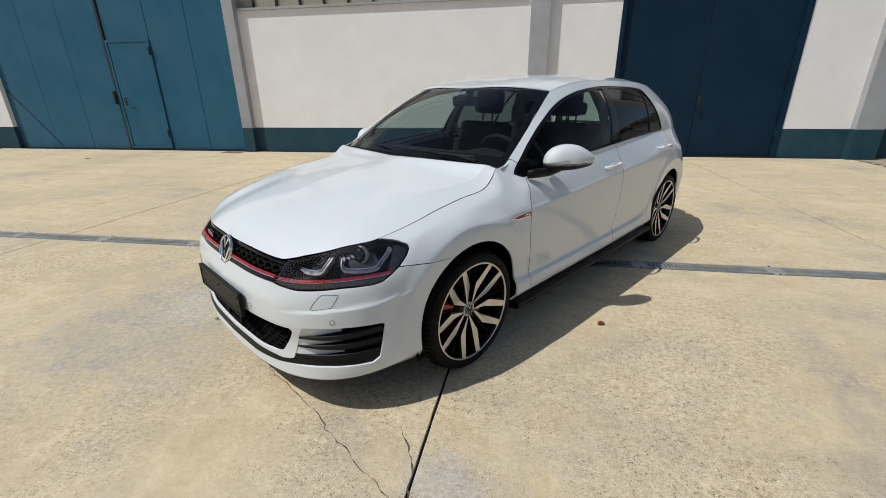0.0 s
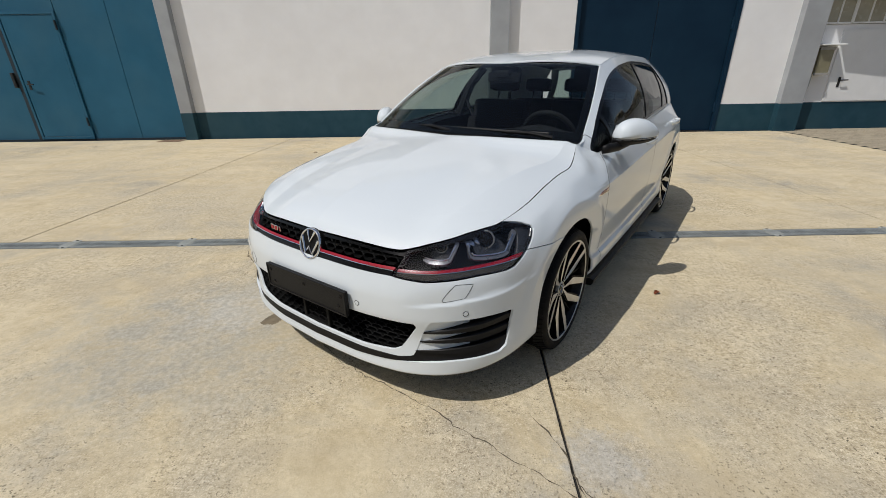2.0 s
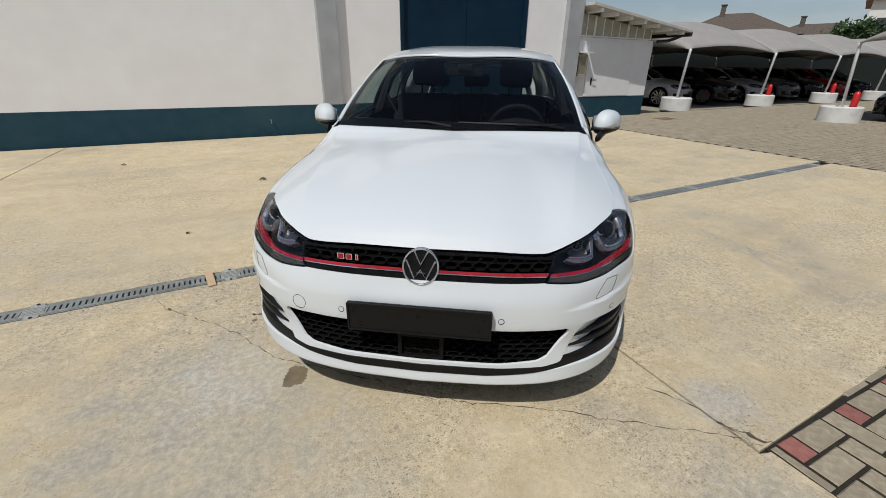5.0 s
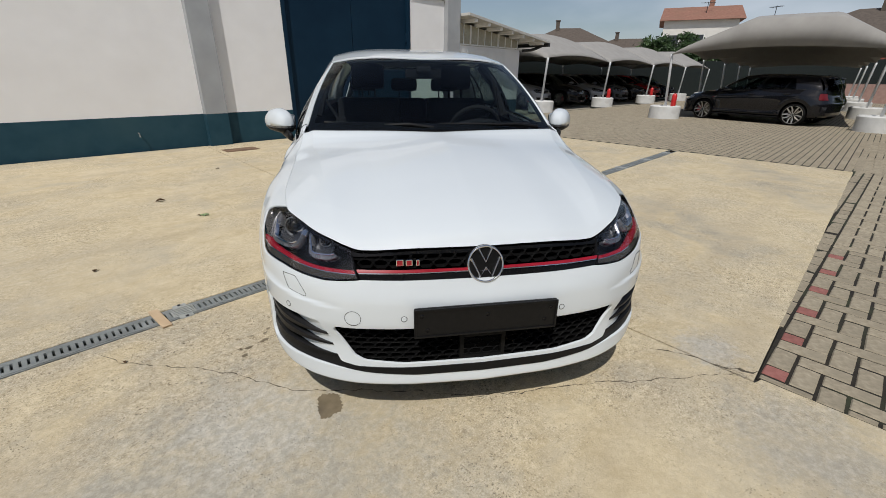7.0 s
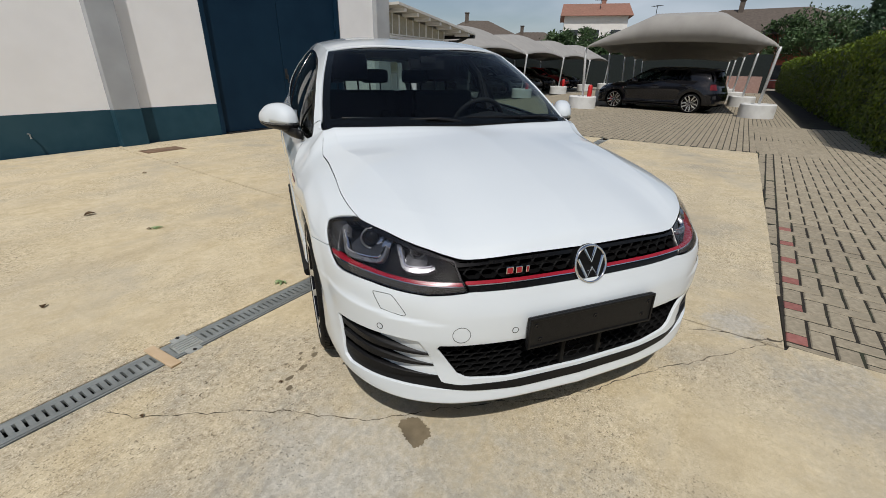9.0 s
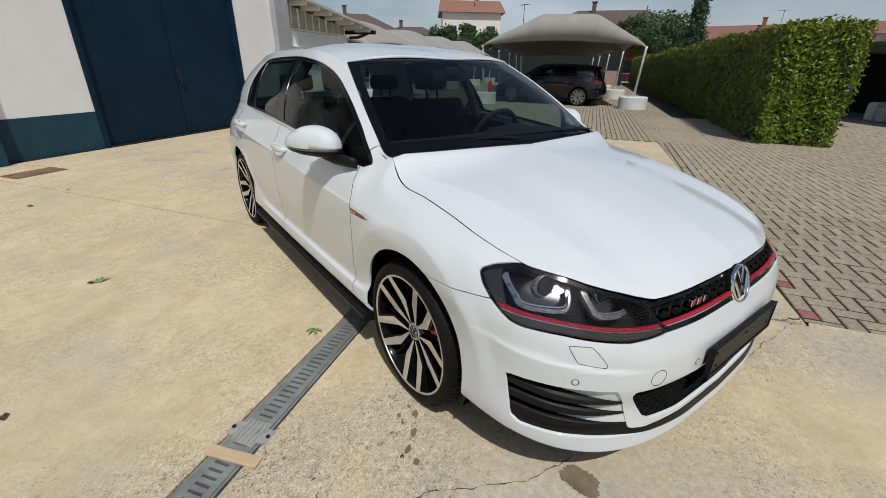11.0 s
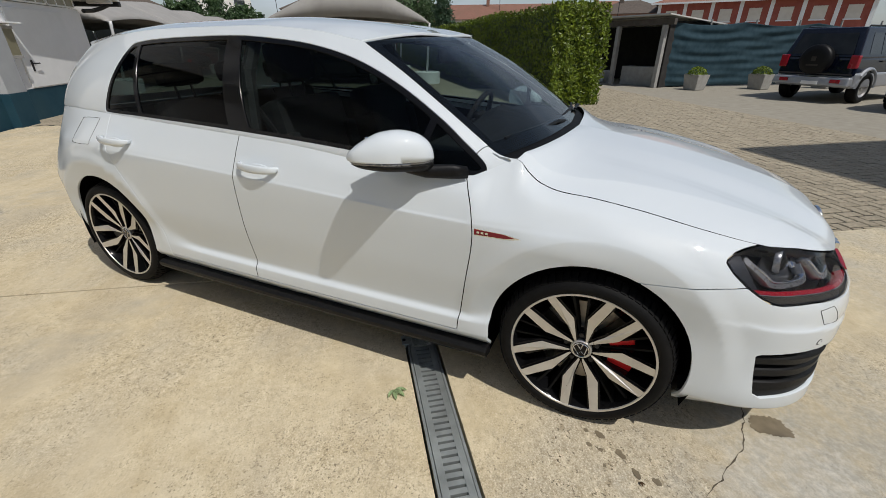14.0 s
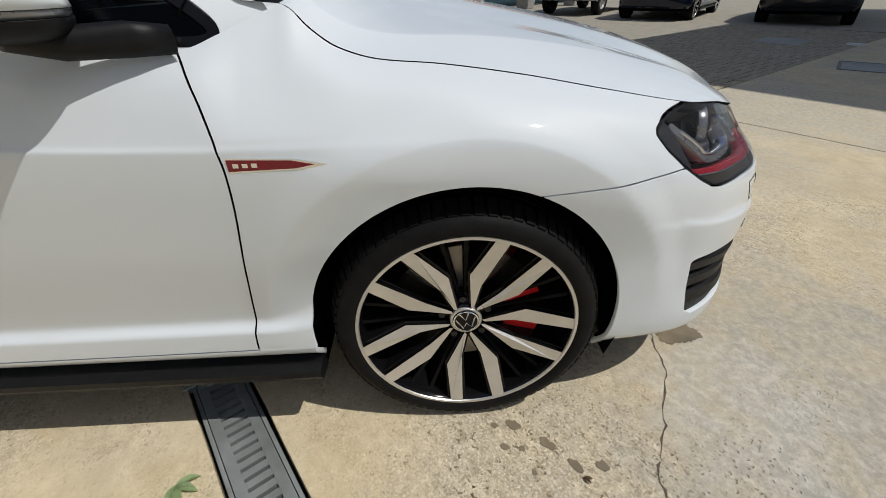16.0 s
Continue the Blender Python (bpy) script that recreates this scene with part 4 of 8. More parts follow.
def skin(fn, a_range, b_range, na, nb, clips, off=0.0, flange=0.012, both=False, mirror=False):
    """A panel cut from the surface fn(a, b): the grid is trimmed by each clip (kept where it is negative), given a turned-in
    edge and true surface normals. both: the two halves of the car in one panel; mirror: the right-hand panel."""
    cells, seen, value = [], {}, {}

    def base(p):
        if p not in seen:
            seen[p] = fn(*p)
        return seen[p]

    def test(k, p):
        key = (k, p)
        if key not in value:
            value[key] = clips[k](p[0], p[1], base(p))
        return value[key]

    A = [a_range[0] + (a_range[1] - a_range[0]) * i / na for i in range(na + 1)]
    B = [b_range[0] + (b_range[1] - b_range[0]) * i / nb for i in range(nb + 1)]
    for i in range(na):
        for j in range(nb):
            poly = [(A[i], B[j]), (A[i + 1], B[j]), (A[i + 1], B[j + 1]), (A[i], B[j + 1])]
            for k in range(len(clips)):
                vals = [test(k, p) for p in poly]
                if all(v < 0 for v in vals):
                    continue
                if all(v >= 0 for v in vals):
                    poly = []
                    break
                out = []
                for (p, vp), (q, vq) in zip(zip(poly, vals), zip(poly[1:] + poly[:1], vals[1:] + vals[:1])):
                    if vp < 0:
                        out.append(p)
                    if (vp < 0) != (vq < 0):
                        lo, hi = (p, q) if vp < 0 else (q, p)
                        if hi < lo:
                            g0, g1, flip = hi, lo, True
                        else:
                            g0, g1, flip = lo, hi, False
                        ta, tb = (0.0, 1.0)
                        for _ in range(11):
                            tm = (ta + tb) / 2
                            t = 1 - tm if flip else tm
                            c = (g0[0] + (g1[0] - g0[0]) * t, g0[1] + (g1[1] - g0[1]) * t)
                            if clips[k](c[0], c[1], fn(*c)) < 0:
                                ta = tm
                            else:
                                tb = tm
                        t = 1 - ta if flip else ta
                        c = (round(g0[0] + (g1[0] - g0[0]) * t, 6), round(g0[1] + (g1[1] - g0[1]) * t, 6))
                        if not out or out[-1] != c:
                            out.append(c)
                poly = out if len(out) >= 3 else []
                if not poly:
                    break
            if len(poly) >= 3:
                cells.append(poly)
    verts, norms, faces, index = [], [], [], {}

    def vert(p, side):
        key = (p, side)
        if key not in index:
            q, n = base(p), side_normal(fn, *p)
            q = q + n * off
            if side < 0:
                q, n = Vector((q.x, -q.y, q.z)), Vector((n.x, -n.y, n.z))
            if both and abs(q.y) < 1e-4:
                key2 = (p, 0)
                if key2 in index:
                    index[key] = index[key2]
                    return index[key]
                index[key2] = len(verts)
                q.y, n.y = 0.0, 0.0
            index[key] = len(verts)
            verts.append(q)
            norms.append(n)
        return index[key]

    for side in ((1, -1) if both else ((-1,) if mirror else (1,))):
        for poly in cells:
            f = []
            for p in poly:
                k = vert(p, side)
                if k not in f:
                    f.append(k)
            if len(f) >= 3:
                faces.append(f if side * fn.turn > 0 else f[::-1])
    edge = {}
    for f in faces:
        for a, b in zip(f, f[1:] + f[:1]):
            edge[(a, b)] = True
    rim = [(a, b) for a, b in edge if (b, a) not in edge] if flange else []
    flat = len(faces)
    for a, b in rim:
        k = len(verts)
        mid = (norms[a] + norms[b]) / 2
        out = (verts[b] - verts[a]).cross(mid)
        out = out.normalized() if out.length > 1e-9 else mid
        verts += [verts[a].copy(), verts[b].copy(), verts[b] - norms[b] * flange, verts[a] - norms[a] * flange]
        norms += [(out + norms[a]).normalized(), (out + norms[b]).normalized(), out, out]
        faces.append([k + 1, k, k + 3, k + 2])
    return verts, faces, norms, flat


def panel(name, made, material, parent, label="", edge=None):
    verts, faces, norms, flat = made
    me = bpy.data.meshes.new(name)
    me.from_pydata([tuple(v) for v in verts], [], faces)
    me.materials.append(material)
    if edge:
        me.materials.append(edge)
    for f in me.polygons:
        f.use_smooth = True
        if edge and f.index >= flat:
            f.material_index = 1
    me.normals_split_custom_set_from_vertices([tuple(n) for n in norms])
    ob = new(name, me)
    ob.parent = parent
    if label:
        tagged(ob, label)
    return ob


def coons(front, rear, inner, outer, bulge=None):
    """A surface between four edge curves: inner and outer run from front to rear, front and rear from inner to outer."""
    c00, c01, c10, c11 = front(0), front(1), rear(0), rear(1)

    def fn(u, v):
        p = (1 - u) * front(v) + u * rear(v) + (1 - v) * inner(u) + v * outer(u)
        p = p - ((1 - u) * (1 - v) * c00 + (1 - u) * v * c01 + u * (1 - v) * c10 + u * v * c11)
        if bulge:
            p = p + bulge(u, v)
        return p

    fn.a0, fn.a1, fn.turn = 0.0, 1.0, -1
    return fn


def curve3(points):
    """A smooth space curve over 0 to 1."""
    pts = [Vector(p) for p in points]
    s = [0.0]
    for a, b in zip(pts, pts[1:]):
        s.append(s[-1] + (b - a).length)
    fs = [pchip([q / s[-1] for q in s], [p[k] for p in pts]) for k in range(3)]
    return lambda t: Vector((fs[0](t), fs[1](t), fs[2](t)))


# main curves of the upper body
HOOD_REAR = curve3([(-0.205, 0, 0.972), (-0.225, 0.3, 0.974), (-0.27, 0.55, 0.970), (-0.325, 0.724, 0.963)])
HOOD_MID = curve3([(0.787, 0, 0.698), (0.752, 0, 0.738), (0.66, 0, 0.780), (0.40, 0, 0.848), (0.1, 0, 0.912), (-0.205, 0, 0.972)])
SCREEN_LOW = curve3([(-0.245, 0, 0.982), (-0.265, 0.3, 0.984), (-0.315, 0.55, 0.978), (-0.380, 0.728, 0.964)])
SCREEN_TOP = curve3([(-0.865, 0, 1.356), (-0.88, 0.3, 1.352), (-0.925, 0.47, 1.345), (-1.0, 0.592, 1.332)])
SCREEN_MID = curve3([(-0.245, 0, 0.982), (-0.48, 0, 1.128), (-0.69, 0, 1.256), (-0.865, 0, 1.356)])
SCREEN_EDGE = curve3([(-0.380, 0.728, 0.964), (-0.60, 0.690, 1.108), (-0.80, 0.645, 1.228), (-1.0, 0.592, 1.332)])
ROOF_EDGE = curve3([(-1.0, 0.592, 1.332), (-1.25, 0.590, 1.374), (-1.6, 0.585, 1.396), (-2.2, 0.572, 1.390), (-2.6, 0.548, 1.364), (-2.93, 0.500, 1.322)])
ROOF_MID = curve3([(-0.865, 0, 1.356), (-1.0, 0, 1.388), (-1.2, 0, 1.416), (-1.6, 0, 1.444), (-2.2, 0, 1.440), (-2.8, 0, 1.402), (-3.2, 0, 1.352)])
ROOF_REAR = curve3([(-3.2, 0, 1.352), (-3.14, 0.3, 1.344), (-2.93, 0.500, 1.322)])


def hood_bulge(u, v):
    """Crown of the bonnet, with one sharp fold on each side from the lamp to the pillar."""
    fold = 0.55 + 0.38 * u
    ridge = 0.0115 * (math.exp((v - fold) / 0.30) if v < fold else max(0.0, 1 - (v - fold) / (1 - fold)) ** 1.5)
    lift = math.sin(math.pi * min(1, max(0, u)))
    return Vector((0, 0, 0.018 * lift * (1 - v * v) + 0.014 * math.sin(math.pi * v) * (0.35 + 0.65 * lift) + ridge * min(1.0, u / 0.18)))


HOOD_SHEET = coons(lambda v: ring(0.98 * v, 1.0), HOOD_REAR, HOOD_MID, lambda u: ring(0.98 + 0.82 * u, 1.0), hood_bulge)


def HOOD(u, w):
    """The bonnet with its fold along w = 0.6."""
    fold = 0.55 + 0.38 * u
    return HOOD_SHEET(u, fold * w / 0.6 if w < 0.6 else fold + (1 - fold) * (w - 0.6) / 0.4)


HOOD.a0, HOOD.a1, HOOD.turn = 0.0, 1.0, -1
SCREEN_FN = coons(SCREEN_LOW, SCREEN_TOP, SCREEN_MID, SCREEN_EDGE, lambda u, v: Vector((0.6, 0, 1)) * 0.012 * math.sin(math.pi * u) * (1 - v ** 4))
ROOF_FN = coons(SCREEN_TOP, ROOF_REAR, ROOF_MID, ROOF_EDGE, lambda u, v: Vector((0, 0, 0.012 * math.sin(math.pi * v))))
US = (0.0, 0.30, 0.5, 0.7, 0.88, 1.0)
LOW_S = pchip(US, (1.80, 2.45, 3.0, 3.7, 4.35, 4.72))


def rail(u):
    return SCREEN_EDGE(u / 0.30) if u < 0.30 else ROOF_EDGE((u - 0.30) / 0.70)


def house_side(u, w):
    """The side of the cabin from the belt (w 0) to the roof edge (w 1), gently bowed outward."""
    a, b = ring(LOW_S(u), 1.0), rail(u)
    p = a.lerp(b, w)
    k = min(1.0, (b - a).length / 0.35) ** 2
    return p + Vector((0, 0.034, 0.018)) * math.sin(math.pi * max(w, 0.0) ** 0.85) * k


house_side.a0, house_side.a1, house_side.turn = 0.0, 1.0, 1
DLO = inside_poly(smooth_loop([(-0.420, 0.914), (-0.416, 0.930), (-0.438, 0.955), (-0.512, 1.010), (-0.609, 1.078), (-0.782, 1.177), (-0.992, 1.263), (-1.21, 1.317), (-1.443, 1.344), (-1.689, 1.356), (-2.10, 1.348), (-2.33, 1.331), (-2.395, 1.300), (-2.445, 1.20), (-2.482, 1.09), (-2.503, 1.014), (-2.47, 1.006), (-2.214, 1.002), (-1.515, 0.985), (-1.0, 0.958), (-0.62, 0.922), (-0.46, 0.906)]))
HEADLAMP = inside_poly([(.452, .606), (.51, .601), (.585, .597), (.70, .606), (.80, .615), (.87, .617), (.93, .619), (.970, .626), (1.008, .645), (1.052, .674), (1.094, .709), (1.116, .735), (1.114, .744), (1.088, .757), (1.05, .764), (.995, .770), (.975, .85), (.70, .85), (.53, .85), (.497, .69)])
LOWER_GRILLE = inside_poly([(-.1, .262), (.30, .266), (.44, .280), (.475, .300), (.545, .405), (.545, .420), (.535, .425), (-.1, .425)])
VENT = inside_poly([(.966, .442), (.948, .36), (.932, .288), (.90, .268), (.80, .266), (.70, .262), (.58, .248), (.40, .230), (.25, .219), (-.1, .215), (-.1, .248), (.30, .251), (.47, .257), (.535, .272), (.550, .300), (.566, .345), (.585, .395), (.612, .439), (.70, .446), (.86, .448), (.950, .447)])
ARCH_R = 0.347


def arch(x0, r=ARCH_R):
    return lambda s, v, p: r - math.hypot(p.x - x0, p.z - 0.325)


seam_front = pchip((0.2, 0.3, 0.5, 0.72, 0.82, 0.93), (-0.474, -0.472, -0.446, -0.418, -0.438, -0.492))


def seam_mid(z):
    return -1.525 - 0.012 * math.sin(math.pi * (z - 0.3) / 0.7)


SEAM_REAR = pchip((0.2, 0.4, 0.6, 0.8, 1.05), (-2.14, -2.175, -2.275, -2.41, -2.475))
G2 = 0.0019  # half a shut line


def bumper_top(p):
    """Height under which the front bumper lies, beside the lamps."""
    return 0.647 + (p.x - 0.17) * 0.095


def grille_floor(y):
    return 0.600 + 0.004 * (y / 0.43) ** 2


def wheel(side):
    """A nineteen-inch wheel about the y axis, outer face towards +y, for the left side; side -1 turns the spoke kink."""
    w = empty("wheel")
    tyre = lathe([(0.240, -0.098), (0.257, -0.112), (0.288, -0.108), (0.302, -0.092), (0.3080, -0.06), (0.3090, 0.0), (0.3080, 0.06), (0.302, 0.092), (0.294, 0.106), (0.281, 0.1135), (0.266, 0.1135), (0.256, 0.109), (0.249, 0.095)], 72, "Y")
    part("tyre", tyre, RUBBER, w, "low-profile black tyre", smooth=True)
    bm = bmesh.new()
    for k in range(72):  # shoulder tread blocks
        for sgn in (-1, 1):
            a = k * math.tau / 72 + (0.02 if sgn > 0 else 0)
            m = Matrix.Rotation(-a, 4, "Y") @ Matrix.Translation((0.3032, sgn * 0.078, 0)) @ Matrix.Rotation(sgn * 0.32, 4, "Z")
            box(bm, -0.006, 0.0055, -0.026, 0.024, -0.0095, 0.0095, 0.0, m)
    for y in (-0.034, 0.0, 0.034):
        lathe([(0.3065, y - 0.014), (0.3102, y - 0.0135), (0.3102, y + 0.0135), (0.3065, y + 0.014)], 72, "Y", bm)
    tagged(part("tread", bm, RUBBER, w), kind="stuff")
    rim = part("rim", lathe([(0.2655, 0.098), (0.2645, 0.107), (0.260, 0.109), (0.2565, 0.106), (0.253, 0.096), (0.243, 0.05), (0.234, -0.02), (0.238, -0.09), (0.256, -0.098)], 72, "Y"), GLOSS_BLACK, w, "gloss black alloy barrel", smooth=True)
    rim.scale = (0.962, 1.0, 0.962)
    part("rim_edge", lathe([(0.2656, 0.1065), (0.2646, 0.1098), (0.2575, 0.1098), (0.2560, 0.1065)], 72, "Y"), MACHINED, rim, "bright machined rim edge")

    def plate(outline, y0, y1, material, name, turn, label=""):
        bm = bmesh.new()
        n = len(outline)
        top = [bm.verts.new((x, y1(math.hypot(x, z)), z)) for x, z in outline]
        low = [bm.verts.new((x, y0, z)) for x, z in outline]
        bm.faces.new(top)
        for i in range(n):
            bm.faces.new((top[i], low[i], low[(i + 1) % n], top[(i + 1) % n])).material_index = 1 if isinstance(material, list) else 0
        bmesh.ops.recalc_face_normals(bm, faces=bm.faces)
        bmesh.ops.transform(bm, matrix=Matrix.Rotation(-turn, 4, "Y"), verts=bm.verts)
        return part(name, bm, material, rim, label)

    face = pchip((0.0, 0.05, 0.13, 0.26), (0.070, 0.072, 0.080, 0.108))
    for k in range(5):
        axis = radians(95 + 72 * k)
        for sgn in (-1, 1):
            # x runs out along the pair's axis, z across it
            outline = [(0.036, sgn * 0.0165), (0.146, sgn * 0.0245), (0.2575 * math.cos(0.345), sgn * 0.2575 * math.sin(0.345)), (0.2575 * math.cos(0.468), sgn * 0.2575 * math.sin(0.468)),
                       (0.106, sgn * 0.0465), (0.040, sgn * 0.0245)]
            outline = outline if sgn > 0 else outline[::-1]
            plate(outline, 0.035, lambda r: face(r) + 0.001, [MACHINED, GLOSS_BLACK], "spoke", axis, "machined two-tone spoke")
            back = [(0.03, sgn * 0.012), (0.148, sgn * 0.020), (0.2575 * math.cos(0.315), sgn * 0.2575 * math.sin(0.315)), (0.2575 * math.cos(0.500), sgn * 0.2575 * math.sin(0.500)), (0.106, sgn * 0.053), (0.045, sgn * 0.034)]
            plate(back if sgn > 0 else back[::-1], 0.02, lambda r: face(r) - 0.007, GLOSS_BLACK, "spoke_back", axis)
            slim = [(0.05, sgn * 0.004), (0.255, sgn * 0.024), (0.253, sgn * 0.034), (0.05, sgn * 0.010)]
            plate(slim if sgn > 0 else slim[::-1], 0.012, lambda r: face(r) - 0.024, MESH_BLACK, "slim_spoke", axis)
        m = Matrix.Rotation(-axis, 4, "Y") @ Matrix.Translation((0.060, 0.052, 0))
        bm = lathe([(0.0, 0.012), (0.0085, 0.012), (0.0085, 0.0), (0.0125, 0.0), (0.0125, -0.02)], 12, "Y")
        bmesh.ops.transform(bm, matrix=m, verts=bm.verts)
        part("wheel_bolt", bm, DARK_METAL, rim)
    part("hub", lathe([(0.0, 0.058), (0.055, 0.058), (0.070, 0.052), (0.074, 0.03), (0.074, -0.02)], 40, "Y"), GLOSS_BLACK, rim)
    part("hub_star", lathe([(0.030, 0.0728), (0.0375, 0.0728), (0.040, 0.070), (0.040, 0.05)], 40, "Y"), MACHINED, rim)
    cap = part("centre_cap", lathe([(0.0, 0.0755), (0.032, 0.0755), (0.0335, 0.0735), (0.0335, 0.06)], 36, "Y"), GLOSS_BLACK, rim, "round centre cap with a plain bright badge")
    bm = lathe([(0.0285, 0.0762), (0.0305, 0.0770), (0.0322, 0.076)], 36, "Y")
    for line in ([(-0.024, 0.011), (-0.011, -0.020), (0.0, -0.005), (0.011, -0.020), (0.024, 0.011)], [(-0.011, 0.026), (0.0, 0.004), (0.011, 0.026)]):
        tube([(x, 0.0757, z) for x, z in line], 0.0024, 6, bm)
    part("badge", bm, CHROME, cap)
    return w


def brake(car, x0, sg, front):
    """Disc and caliper behind a wheel; they do not turn with it."""
    r = 0.172 if front else 0.155
    disc = part("brake_disc", lathe([(0.0, 0.022), (0.075, 0.022), (0.075, 0.002), (r, 0.002), (r, -0.022), (0.07, -0.022)], 48, "Y"), IRON, car)
    disc.matrix_local = pose(x0, sg * 0.765, 0.3075, 0, 0, 0 if sg > 0 else 180)
    bm = bmesh.new()
    mid = 14 if front else 172
    for i in range(9):
        a0, a1 = radians(mid - 36 + 72 * i / 9), radians(mid - 36 + 72 * (i + 1) / 9)
        q = [(rr * math.cos(a), sg * y, rr * math.sin(a)) for a in (a0, a1) for rr in (r - 0.072, r + 0.012) for y in (-0.05, 0.042)]
        bmesh.ops.convex_hull(bm, input=[bm.verts.new(p) for p in q])
    bmesh.ops.remove_doubles(bm, verts=bm.verts, dist=1e-5)
    c = part("caliper", bm, CALIPER if front else DARK_METAL, car, "red brake caliper" if front else "")
    c.location = (x0, sg * 0.765, 0.3075)


def hexes(region, offset, pitch_y, pitch_z, y_max, z_lo, z_hi, s_of_y, thick=0.0035):
    """Honeycomb bars on the nose: rings of six struts, bent to the body's curve."""
    bm = bmesh.new()
    rows = int((z_hi - z_lo) / pitch_z) + 2
    cols = int(2 * y_max / pitch_y) + 2
    for r in range(rows):
        for c in range(-cols // 2 - 1, cols // 2 + 2):
            cy, cz = (c + 0.5 * (r % 2)) * pitch_y, z_lo + r * pitch_z
            if region(abs(cy), cz) > 0.012:
                continue
            rings_ = []
            for scale, back in ((0.99, 0.0), (0.87, 0.003), (0.83, -0.022)):
                ring_ = []
                for k in range(6):
                    a = math.radians(60 * k)
                    y, z = cy + scale * 0.62 * pitch_y * math.cos(a), cz + scale * 0.72 * pitch_z * math.sin(a)
                    ring_.append(bm.verts.new((s_of_y(abs(y), z) + offset + back, y, z)))
                rings_.append(ring_)
            for a, b in zip(rings_, rings_[1:]):
                for k in range(6):
                    bm.faces.new((a[k], a[(k + 1) % 6], b[(k + 1) % 6], b[k]))
    bmesh.ops.recalc_face_normals(bm, faces=bm.faces)
    return bm


def nose_x(y, z):
    """How far forward the nose reaches at half-width y and height z."""
    s = y * 1.012
    for _ in range(6):
        lo, hi = 0.0, 1.0
        for _ in range(18):
            v = (lo + hi) / 2
            if ring(s, v).z < z:
                lo = v
            else:
                hi = v
        p = ring(s, lo)
        s = max(0.0, s + (y - p.y))
    return p.x


NOSE = {}


def nose(y, z):
    key = (round(y, 3), round(z, 3))
    if key not in NOSE:
        NOSE[key] = nose_x(*key)
    return NOSE[key]


def sinking(s0, s1, proud, deep):
    """The body side, proud of it up to s0 and sunk behind it from s1 on."""
    def fn(s, v):
        t = min(1.0, max(0.0, (s - s0) / (s1 - s0)))
        return ring(s, v, proud + (deep - proud) * t * t * (3 - 2 * t))

    fn.a0, fn.a1, fn.turn = 0.0, END, 1
    return fn


STRIP_FN, BLADE_FN, RAMP_FN = sinking(0.42, 0.64, 0.003, -0.012), sinking(0.80, 0.94, 0.0, -0.010), sinking(0.50, 0.86, 0.0, -0.040)


